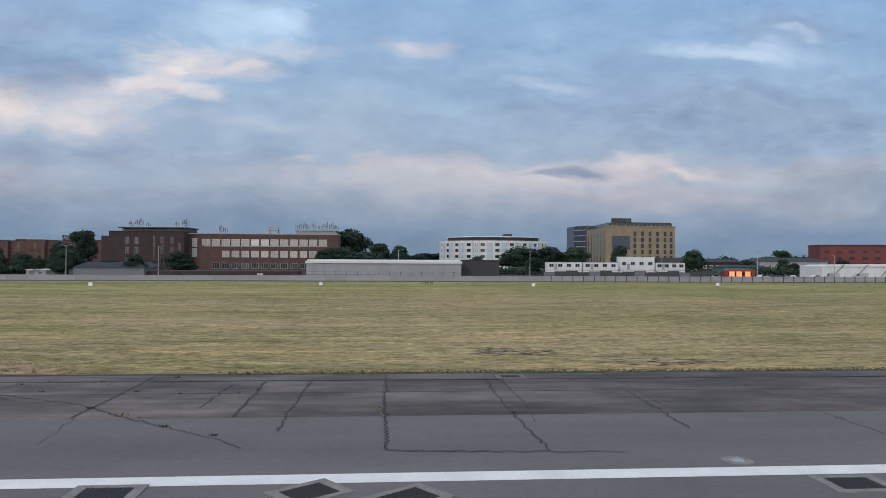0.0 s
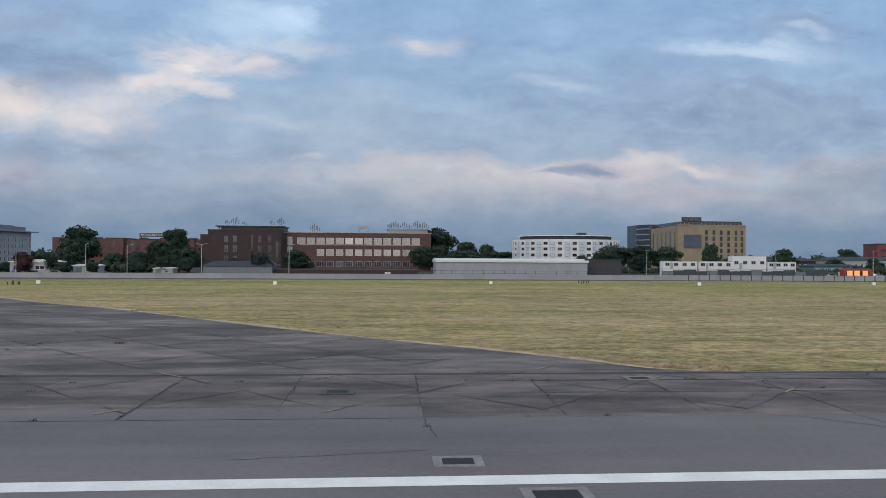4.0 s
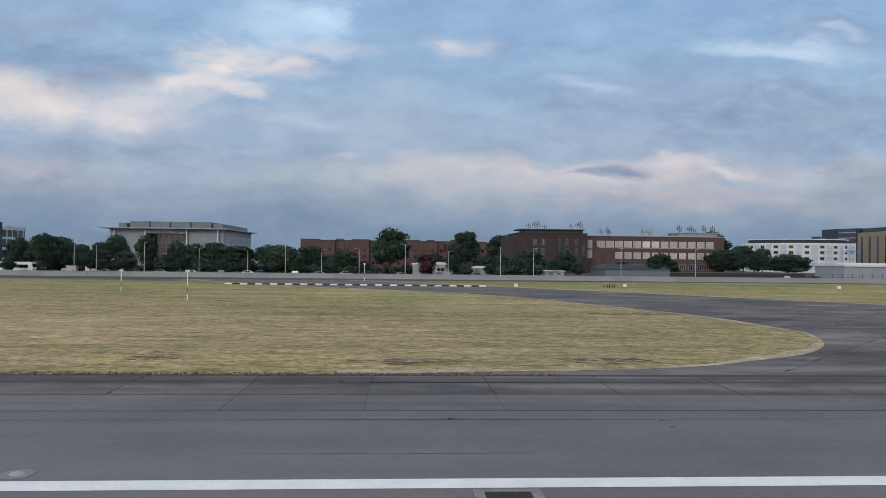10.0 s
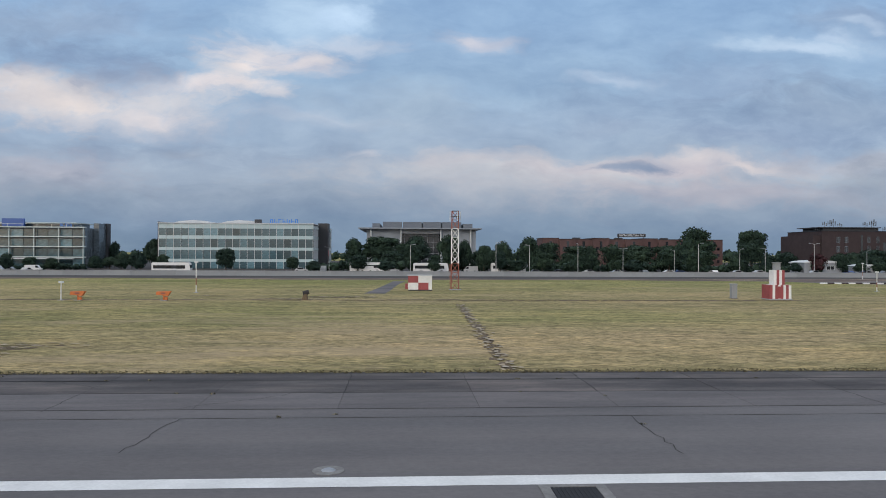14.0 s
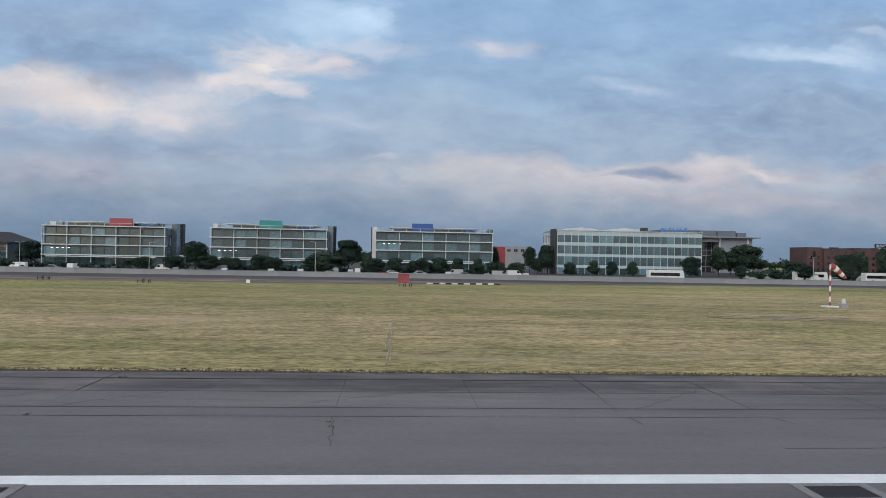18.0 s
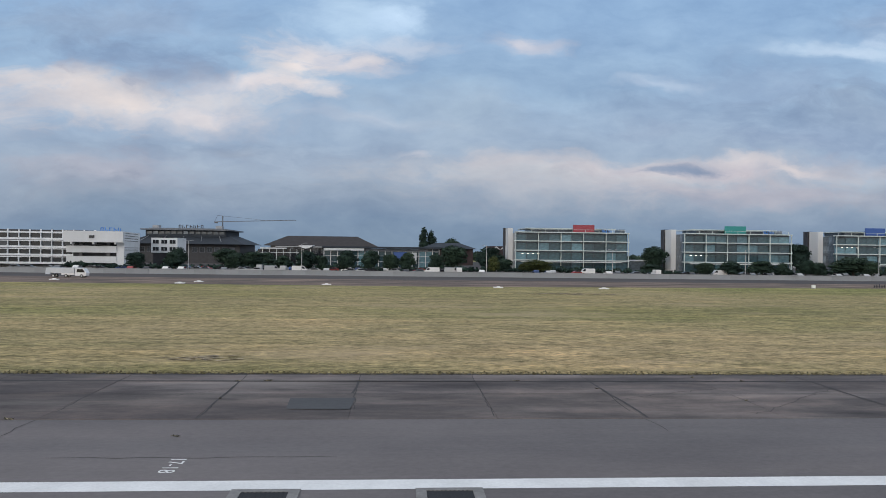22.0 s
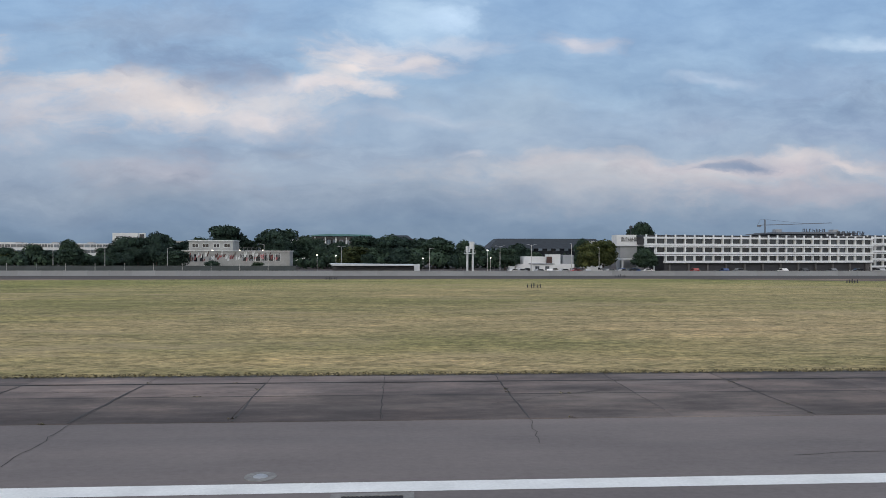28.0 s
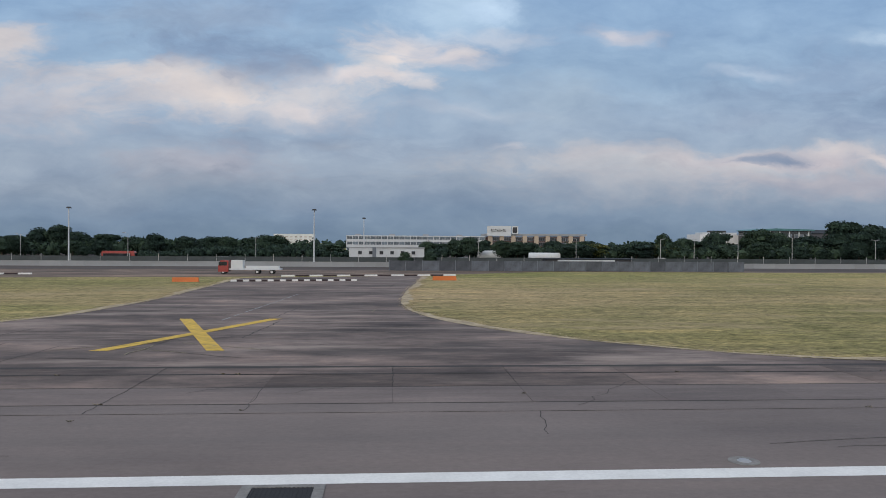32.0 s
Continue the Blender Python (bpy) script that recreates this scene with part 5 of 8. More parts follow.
part("pier", Shape().box(-4.6, 1.5, 1, 5, 0, 8.8), M["concrete"], b)
bars_sign(b, -4.4, 3.8, -0.12, 10.4, 11.8, M["dark_wall"], 11)
part("aerial", Shape().tube((0, 3, 12.7), (0, 3, 16.2), 0.12, n=6).box(-0.5, 0.5, 2.8, 3.2, 15.0, 15.9), M["dark_wall"], b)
b = thing("entrance_canopy", -880, 243, 0, "low pale canopy beside the hotel", "canopy")
part("roof", Shape().box(-4, 8, 0, 8, 4.0, 4.6), M["pale_metal"], b)
for x in (-3.6, 1.5, 7.2):
    part("post", Shape().box(x - 0.25, x + 0.25, 0.2, 0.7, 0, 4.0), M["white_frame"], b)

# west of the hotel
b = thing("teal_roof_block", -990.7, 414, 0, "dark glass block with a teal metal roof", "office building")
part("wall", Shape().box(-16, 16, 0, 24, 0, 14.8), M["glass_dark"], b)
part("roof", Shape().profile([(-17.5, 15.2), (17.5, 15.2), (16.5, 16.0), (-6, 16.5), (-15.5, 15.9)], -2, 26), M["teal_metal"], b, "thin teal metal roof")
part("clerestory", Shape().box(-16.2, 16.2, -0.1, 24.1, 14.8, 15.2), M["dark_wall"], b)
for i in range(6):
    part("pier", Shape().box(-0.35, 0.35, -0.3, 0, 8, 14.8), M["white_frame"], b, at=(-14.5 + i * 5.8, 0, 0))
for i in range(9):
    window(b, -14 + i * 3.5, 0, 10.6, 2.2, 2.6, "glass_blue", "grey_metal", 1)
b = thing("brown_hip_office", -958.5, 420, 0, "brick office with a tiered brown hipped roof", "office building")
part("wall", Shape().box(-17, 17, 0, 26, 0, 9.6), M["brick_red"], b)
part("lower_roof", Shape().roof(-19, 19, -2, 28, 9.6, 14.0, 10), M["brown_roof"], b)
part("upper_roof", Shape().roof(-8, 8, 7, 19, 14.0, 16.2, 3), M["slate"], b)
for z in (1.6, 5.4):
    for i in range(9):
        window(b, -14 + i * 3.5, 0, z, 2.4, 2.2, "glass", "white_frame", 1)
b = thing("antenna_tower", -935.5, 240, 0, "white column tower with aerial drums and a railing", "tower")
for x, y in ((-0.9, -0.9), (0.9, -0.9), (0.9, 0.9), (-0.9, 0.9)):
    part("leg", Shape().tube((x, y, 0), (x, y, 8.6), 0.28, n=10), M["pale_metal"], b)
part("platform", Shape().box(-1.9, 1.6, -1.6, 1.6, 6.0, 6.3), M["pale_metal"], b)
part("drum", Shape().tube((-0.7, 0, 6.6), (-0.7, 0, 8.4), 0.75, n=12).tube((0.6, 0, 7.6), (0.6, 0, 10.0), 0.85, n=12), M["white_frame"], b)
part("railing", Shape().box(-1.9, 1.6, -1.62, -1.55, 7.0, 7.1).box(-1.9, -1.83, -1.6, 1.6, 7.0, 7.1).tube((-1.86, -1.58, 6.3), (-1.86, -1.58, 7.1), 0.05, n=5).tube((1.56, -1.58, 6.3), (1.56, -1.58, 7.1), 0.05, n=5), M["steel"], b)
b = thing("plant_block", -958, 240, 0, "low pale wall in the trees", "building")
part("wall", Shape().box(-7.5, 6, 0, 5, 0, 2.6), M["pale_metal"], b)
b = thing("gate_lodge", -913, 232, 0, "small white flat-roofed lodge", "building")
part("wall", Shape().box(-3.4, 3.4, 0, 4, 0, 2.7), M["white_wall"], b)
part("roof", Shape().box(-3.8, 3.8, -0.4, 4.4, 2.7, 3.0), M["concrete"], b)
for x in (-1.8, 1.4):
    window(b, x, 0, 1.0, 1.4, 1.2, "glass", "grey_metal", 1)
b = thing("flat_canopy", -966.6, 215, 0, "long low shed under a thin white roof", "shed")
part("roof", Shape().profile([(-12.4, 3.2), (12.2, 2.9), (12.0, 2.6), (-11.4, 2.6)], -1.5, 8), M["pale_metal"], b, "thin white roof")
part("wall", Shape().box(-11.6, 12.2, 1, 7, 0, 2.6), M["dark_wall"], b)
b = thing("dark_roof_hall", -890, 335, 0, "long hall under a dark pitched roof", "building")
part("wall", Shape().box(-26, 26, 0, 22, 0, 8.2), M["glass_dark"], b)
part("roof", Shape().roof(-28, 28, -2, 24, 8.2, 12.8, 5), M["slate"], b)
for i in range(13):
    part("rooflight", Shape().box(-0.9, 0.9, -2.1, -1.9, 7.2, 8.2), M["glass_blue"], b, at=(-24 + i * 4, 0, 0))
b = thing("service_yard", -905, 262, 0, "white low service buildings with a tank", "building")
part("wall", Shape().box(-9, -1, 0, 8, 0, 5.0).box(0.2, 4.2, -1, 7, 0, 5.8).box(-12, 9, -2, -0.2, 0, 2.4), M["white_wall"], b)
part("tank", Shape().box(5.2, 9.2, 0, 7, 0, 5.6), M["grey_metal"], b)
part("door", Shape().box(-0.9, 1.1, -1.3, -1.05, 2.4, 5.0), M["brick"], b)

b = thing("graffiti_building", -1014.0, 250, 0, "derelict grey two-tier building covered in painted scrawl", "building")
part("lower_wall", Shape().box(-17.4, 18.5, 0, 8, 0, 6.7), M["grey_render"], b)
part("upper_wall", Shape().box(-17.0, -2.0, 8, 18, 0, 10.2), M["grey_render"], b)
part("roof", Shape().box(-17.7, 18.8, -0.4, 8, 6.7, 6.95), M["white_wall"], b)
for i in range(18):
    part("roof_rail_post", Shape().box(-0.05, 0.05, -0.3, -0.2, 6.95, 7.8), M["concrete"], b, at=(-15 + i * 1.4, 0, 0))
part("roof_rail", Shape().box(-15, 9, -0.3, -0.2, 7.8, 7.9), M["concrete"], b)
part("upper_roof", Shape().box(-17.3, -1.7, 7.6, 18.2, 10.2, 10.5), M["white_wall"], b)
random.seed(5)
for i in range(44):
    w, h = random.uniform(0.5, 1.3), random.uniform(0.9, 2.2)
    part("scrawl", Shape().profile([(0, 0), (w * 0.6, h * 0.1), (w, h * 0.7), (w * 0.7, h), (w * 0.4, h * 0.5), (w * 0.1, h * 0.9)], -0.06, 0), M[random.choice(("white_frame", "white_frame", "concrete_dark", "red_sign", "brick", "plant_grey", "red_cladding"))], b, at=(-15 + i * 0.68, 0, 3.2 + random.uniform(0, 1.9)))
for i in range(6):
    window(b, 3.6 + i * 2.2, 0, 3.4, 1.7, 2.4, "glass_dark", "white_frame", 0)
for i in range(3):
    window(b, -14.4 + i * 1.9, 0, 3.2, 1.3, 2.6, "glass_dark", "concrete", 0)
for i in range(4):
    window(b, -14.8 + i * 3.6, 8, 8.0, 2.2, 1.3, "glass_dark", "white_frame", 1)
for x in (-7.0, 9.6, 2.0):
    part("bulkhead_lamp", Shape().tube((x, -0.25, 7.0), (x, 0, 7.0), 0.22, n=8), M["lit"], b, "small lit bulkhead lamp")

# western end
b = thing("sign_tower_hotel", -1117, 515, 0, "low hotel with tan columns and a white sign tower", "hotel")
part("wall", Shape().box(-35, 35, 0, 30, 0, 11.6), M["brick"], b)
part("roof", Shape().box(-36, 36, -1.5, 31, 12.2, 13.6), M["concrete"], b)
for i in range(9):
    part("column", Shape().box(-1.5, 1.5, -1.2, 0, 0, 12.2), M["cream"], b, at=(-33 + i * 8.2, 0, 0))
    for z in (1.4, 5.0, 8.6):
        window(b, -29 + i * 8.2 if i < 8 else 34, 0, z, 4.4 if i < 8 else 1.2, 2.5, "glass", "grey_metal", 2)
part("sign_tower", Shape().box(-35.4, -18.5, -3, -1.6, 12.0, 19.0).box(-18, -13.6, -3, -1.6, 13.4, 19.0), M["white_frame"], b, "white illuminated-type sign panels")
bars_sign(b, -33, -22, -3.2, 14.8, 16.8, M["dark_wall"], 8)
part("sign_square", Shape().box(-17.4, -14.4, -3.15, -3.0, 14.2, 18.2), M["dark_wall"], b)
b = thing("blue_band_hotel", -1215, 518, 0, "white three-storey hotel with bands of blue glass", "hotel")
part("wall", Shape().box(-36, 62, 0, 20, 0, 11.8), M["pale_metal"], b)
for z in (1.2, 5.2, 9.0):
    for i in range(24):
        window(b, -33.5 + i * 4.05, 0, z, 3.9, 2.3, "glass_blue", "white_frame", 1)
for i in range(4):
    part("roof_unit", Shape().box(-2, 2, 4, 8, 11.8, 12.8), M["grey_metal"], b, at=(-28 + i * 24, 0, 0))
b = thing("white_panel_building", -1220.0, 222, 0, "white two-storey site building with small dark windows", "building")
part("wall", Shape().box(-11.3, 11.3, 0, 7, 0, 5.1), M["pale_metal"], b)
part("coping", Shape().box(-11.5, 11.5, -0.2, 7.2, 5.1, 5.4), M["concrete"], b)
part("stair_bay", Shape().box(-4.3, -3.2, -0.3, 0, 0, 5.4), M["plant_grey"], b)
for i in range(6):
    window(b, -8 + i * 3.2, 0, 3.2, 1.2, 1.1, "glass_dark", "grey_metal", 0)
b = thing("billboard_block", -1307, 663, 0, "distant white slab building over the trees", "building")
part("wall", Shape().box(-17.5, 17.5, 0, 16, 0, 14.0), M["white_wall"], b)
for z in (6.0, 8.4, 10.8):
    for i in range(8):
        window(b, -14.5 + i * 4.2, 0, z, 2.4, 1.3, "glass_blind", "white_frame", 1)
b = thing("pale_brick_block", -1014, 443, 0, "pale rendered block with a rooftop plant deck", "building")
part("wall", Shape().box(-15, 13, 0, 20, 0, 13.2), M["white_wall"], b)
part("roof", Shape().box(-12, 10, 3, 14, 13.2, 14.4), M["pale_metal"], b)
part("plant", Shape().box(-6, 4, 5, 10, 14.4, 15.6), M["dark_wall"], b)

# ---- trees and woods ----
def leaf_quads(rng, centres, size):
    """Small leaf clumps, each a bent card of two triangles, round the given centres."""
    n = len(centres)
    a = rng.normal(size=(n, 3))
    a /= np.linalg.norm(a, axis=1, keepdims=True)
    b = np.cross(a, rng.normal(size=(n, 3)))
    b /= np.linalg.norm(b, axis=1, keepdims=True) + 1e-9
    s = (size * rng.uniform(0.6, 1.4, n))[:, None]
    c = np.cross(a, b)
    v = np.stack([centres - a * s, centres - b * s * 0.7 + c * s * 0.25, centres + a * s, centres + b * s * 0.7 - c * s * 0.15], 1).reshape(-1, 3)
    f = np.arange(4 * n).reshape(-1, 4)
    return v, f


def lumps(rng, blobs, rings=5, sides=8):
    """Uneven dark masses inside a crown, so that it isn't seen through."""
    vs, fs, base = [], [], 0
    for cx, cy, cz, rx, rz in blobs:
        for i in range(rings + 1):
            th = math.pi * i / rings
            for j in range(sides):
                ph = 2 * math.pi * j / sides
                r = rng.uniform(0.6, 0.86)
                vs.append((cx + rx * r * math.sin(th) * math.cos(ph), cy + rx * r * math.sin(th) * math.sin(ph), cz + rz * r * math.cos(th)))
        for i in range(rings):
            for j in range(sides):
                fs.append((base + i * sides + j, base + (i + 1) * sides + j, base + (i + 1) * sides + (j + 1) % sides, base + i * sides + (j + 1) % sides))
        base += (rings + 1) * sides
    return vs, fs


def crown_mesh(name, blobs, material, seed, n, size):
    rng = np.random.default_rng(seed)
    pts = []
    weight = np.array([b[3] * b[3] for b in blobs])
    for k in rng.choice(len(blobs), n, p=weight / weight.sum()):
        cx, cy, cz, rx, rz = blobs[k]
        d = rng.normal(size=3)
        d /= np.linalg.norm(d)
        r = rng.uniform(0.8, 1.03)
        pts.append((cx + d[0] * rx * r, cy + d[1] * rx * r, cz + d[2] * rz * r))
    v, f = leaf_quads(rng, np.array(pts), size)
    lv, lf = lumps(rng, blobs)
    s = Shape()
    s.v = [tuple(p) for p in v] + lv
    s.f = [tuple(int(i) for i in q) for q in f] + [tuple(i + len(v) for i in q) for q in lf]
    return s.mesh(name, material)


def round_blobs(seed):
    """Sub-crowns of a broadleaf tree in a box one wide and one high (foot at 0.12)."""
    rng = np.random.default_rng(seed)
    out = [(0, 0, 0.52, 0.38, 0.36), (0.02, 0, 0.76, 0.27, 0.2)]
    for i in range(14):
        a = rng.uniform(0, 2 * math.pi)
        r = rng.uniform(0.2, 0.36)
        z = rng.uniform(0.24, 0.84)
        k = 1 - abs(z - 0.48) * 0.8
        out.append((r * k * math.cos(a), r * k * math.sin(a), z, rng.uniform(0.12, 0.2), rng.uniform(0.09, 0.15)))
    return out


def tall_blobs(seed):
    rng = np.random.default_rng(seed)
    return [(rng.uniform(-0.14, 0.14) * (1.1 - z), rng.uniform(-0.14, 0.14), z, max(0.1, (0.36 - 0.26 * abs(z - 0.42) * 1.6) * rng.uniform(0.8, 1.15)), 0.14) for z in np.linspace(0.16, 0.9, 9)]


def trunk_mesh(seed):
    rng = np.random.default_rng(seed)
    s = Shape().tube((0, 0, 0), (0.01, 0, 0.3), 0.035, 0.026, 8).tube((0.01, 0, 0.3), (0, 0.01, 0.6), 0.026, 0.014, 7)
    for i in range(5):
        a = rng.uniform(0, 6.28)
        z = rng.uniform(0.22, 0.45)
        s.tube((0, 0, z), (0.22 * math.cos(a), 0.22 * math.sin(a), z + rng.uniform(0.12, 0.26)), 0.014, 0.005, 6)
    return s.mesh("trunk", M["bark"])


CROWNS = {
    "broad": [crown_mesh("crown", round_blobs(k), M["leaf"], k, 3200, 0.023) for k in range(6)],
    "yellow": [crown_mesh("crown", round_blobs(k), M["leaf_yellow"], k, 3200, 0.023) for k in (11, 12)],
    "purple": [crown_mesh("crown", round_blobs(k), M["leaf_purple"], k, 900, 0.04) for k in (13,)],
    "tall": [crown_mesh("crown", tall_blobs(k), M["leaf_dark"], k, 2200, 0.026) for k in (21, 22)],
}
TRUNKS = [trunk_mesh(k) for k in range(3)]
LABELS = {"broad": "leafy broadleaf tree with a dense dark green crown", "yellow": "broadleaf tree with a yellow-green crown", "purple": "small tree with dark purple leaves", "tall": "tall narrow dark conifer with dense foliage"}


def tree(x, y, h, w, kind, seed):
    t = thing("tree", x, y, 0, LABELS[kind], "tree", "trees along the road", turn=(seed * 67) % 360)
    tr = part("trunk", TRUNKS[seed % 3], None, t)
    tr.scale = (max(w, h * 0.5) * 0.7, max(w, h * 0.5) * 0.7, h)
    c = part("crown", CROWNS[kind][seed % len(CROWNS[kind])], None, t)
    c.scale = (w, w, h)


TREES = []
# x, y, height, width
TREES += [(-1398, 360, 9.6, 10), (-1381, 350, 13.4, 11), (-1372, 350, 14.9, 11), (-1363, 350, 11.6, 13), (-1347, 340, 10.4, 14), (-1340, 300, 4.8, 6), (-1339, 350, 9.1, 9), (-1328, 350, 9.6, 13), (-1314, 340, 7.3, 10), (-1307, 350, 8.8, 8), (-1300, 350, 9.4, 8), (-1288, 370, 9.6, 14), (-1279, 370, 7.7, 7), (-1255, 420, 6.5, 19), (-1215, 330, 4.2, 5), (-1203, 330, 8.1, 8), (-1196, 340, 6.8, 10), (-1191, 330, 9.3, 5), (-1178, 320, 8.6, 7), (-1149, 400, 7.8, 25)]
# x, y, height, width
TREES += [(-1148, 280, 7.3, 14), (-1138, 290, 7.3, 15), (-1130, 330, 8.6, 10), (-1130, 400, 8.9, 13), (-1122, 285, 6.9, 15), (-1110, 290, 7.3, 14), (-1098, 320, 12.3, 7), (-1092, 340, 7.5, 6), (-1081, 330, 8.9, 19), (-1067, 320, 7.7, 24), (-1060, 320, 11.1, 7), (-1054, 310, 9.1, 18), (-1043, 300, 11.4, 15), (-1035, 280, 5.2, 8), (-1028, 300, 18.1, 15), (-1016, 270, 4.3, 4), (-1010, 310, 16.8, 18), (-991, 300, 9.9, 8), (-983, 300, 11.4, 9), (-976, 280, 9.2, 11)]
# x, y, height, width
TREES += [(-964, 300, 12.4, 11), (-957, 310, 13.4, 12), (-943, 300, 13.2, 11), (-936, 260, 5.8, 3), (-934, 300, 7.5, 10), (-929, 330, 12.7, 8), (-921, 260, 8.6, 8), (-917, 270, 7.0, 6), (-896.5, 238, 10.8, 8.5), (-891.5, 239, 11.4, 9), (-888, 280, 12.6, 6), (-877, 240, 8.4, 8), (-848, 330, 21.6, 8.6), (-851, 333, 19.4, 7.6), (-845, 331, 20.0, 7.9), (-712, 290, 8.0, 7), (-694, 290, 7.8, 9), (-683, 260, 6.2, 6), (-678, 260, 6.6, 8), (-658, 240, 5.5, 4), (-652, 240, 5.6, 4)]
# x, y, height, width
TREES += [(-645, 240, 6.2, 4), (-637, 240, 5.8, 5), (-604.5, 487, 20.9, 8), (-630, 240, 6.3, 5), (-610, 485, 22.9, 8.6), (-625, 240, 5.8, 4), (-615, 240, 6.9, 4), (-607, 270, 9.9, 10), (-595.7, 430, 16.3, 10), (-596, 240, 6.2, 4), (-590, 300, 9.8, 11), (-581, 245, 5.0, 11), (-536, 260, 3.8, 8), (-524, 290, 10.9, 9), (-517, 238, 5.5, 7), (-506, 238, 5.5, 7), (-498, 240, 5.0, 3), (-491, 238, 6.0, 4)]
# x, y, height, width
TREES += [(-487, 238, 5.2, 5), (-485, 240, 5.2, 3), (-470, 245, 7.4, 14), (-465, 290, 12.7, 10), (-456, 245, 6.8, 4), (-447, 245, 5.7, 5), (-441, 240, 5.2, 3), (-438, 245, 5.8, 5), (-432, 245, 5.9, 4), (-426, 245, 6.0, 4), (-419, 245, 6.2, 4), (-412, 245, 4.8, 3), (-400, 280, 4.6, 7), (-392, 280, 6.0, 5), (-389, 240, 5.5, 3), (-386, 290, 12.1, 7), (-381, 240, 6.2, 3), (-375, 240, 5.8, 4), (-368, 240, 6.0, 4), (-348, 240, 8.2, 6)]
# x, y, height, width
TREES += [(-311, 300, 13.1, 7), (-300, 300, 13.7, 15), (-292, 330, 11.6, 8), (-288, 250, 9.9, 6), (-285, 330, 14.9, 12), (-276, 245, 13.2, 7), (-270, 250, 11.6, 5), (-264, 245, 9.6, 5), (-259, 240, 7.8, 2), (-254, 240, 4.5, 7), (-250, 300, 12.1, 7), (-247, 255, 13.0, 7), (-240, 290, 10.9, 10), (-233, 290, 11.4, 9), (-229, 240, 9.6, 4), (-222, 280, 9.9, 15), (-210, 280, 10.6, 9), (-204, 270, 10.4, 12), (-199, 250, 9.8, 8)]
# x, y, height, width
TREES += [(-193, 270, 10.1, 10), (-165, 312, 19.0, 15.5), (-152, 240, 7.2, 6), (-144, 240, 7.3, 4), (-136, 320, 12.9, 9), (-132, 260, 7.4, 7), (-131, 330, 18.6, 11), (-113, 270, 9.1, 13), (-110, 372, 18.3, 15), (-104, 250, 9.4, 8), (-16, 335, 20.3, 16), (-9, 280, 9.4, 16), (-3, 330, 13.6, 10), (6, 330, 12.6, 9), (23, 420, 9.6, 23), (55, 300, 12.0, 16), (67, 300, 11.9, 13), (78, 300, 11.9, 12)]
# x, y, height, width
TREES += [(-1048, 258, 12.2, 9.0), (-1040.5, 254, 13.9, 9.5), (-1033.5, 257, 13.4, 7.0), (-1075, 318, 13.5, 12), (-1058, 312, 14.5, 14), (-1044, 322, 13.5, 12), (-974, 314, 14.0, 13), (-962, 318, 14.8, 14), (-950, 312, 13.0, 12), (-1000, 330, 14.5, 15), (-1029, 236, 7.5, 9.0), (-1018, 238, 4.0, 5.0), (-1004, 239, 3.4, 4.2), (-1214.5, 210, 4.4, 3.4), (-1207.5, 210, 4.2, 3.2), (-406, 300, 11.0, 4.4), (-391.4, 300, 11.5, 4.8), (-385.3, 302, 11.0, 4.6), (97, 300, 12.7, 7), (129, 300, 11.0, 9), (235, 420, 12.6, 10)]
random.seed(11)
for i, (x, y, h, w) in enumerate(TREES):
    kind = "broad"
    if h > 2.6 * w and h > 10:
        kind = "tall"
    elif (x, y) in ((-891.5, 239), (-896.5, 238), (-596, 240), (-581, 245), (-1110, 290), (-1138, 290), (-976, 280)):
        kind = "yellow"
    elif (x, y) == (-152, 240):
        kind = "purple"
    if y < 240 or not (-1034 < x < -978 and y < 300):
        tree(x, y, max(h, 3.4), max(w, 4.0) * 1.3, kind, i)
# shrubs and young trees between the road and the buildings
random.seed(12)
for x0, x1, y, n, lo, hi in ((-335, -112, 240, 20, 4.0, 7.5), (-310, -120, 268, 12, 6.0, 9.0), (-530, -395, 236, 8, 4.0, 6.5), (-720, -590, 246, 9, 5.0, 7.5), (-700, -600, 285, 7, 6.0, 9.0), (-1080, -905, 262, 17, 5.5, 9.5), (-1060, -900, 300, 11, 9.0, 13.0), (-1200, -1085, 290, 13, 7.0, 10.0), (-1400, -1260, 320, 13, 7.0, 11.0), (-112, -60, 240, 6, 5.5, 9.5), (20, 105, 262, 7, 5.0, 8.0), (100, 260, 300, 8, 5, 9), (-30, 10, 300, 4, 9, 13)):
    for i in range(n):
        h = lo + (hi - lo) * random.random() ** 1.4
        px = x0 + (x1 - x0) * (i + random.random()) / n
        if -1034 < px < -978 and y < 290:
            continue
        tree(px, y + random.uniform(-8, 14), h, h * random.uniform(0.95, 1.5), "broad", 200 + i * 3)


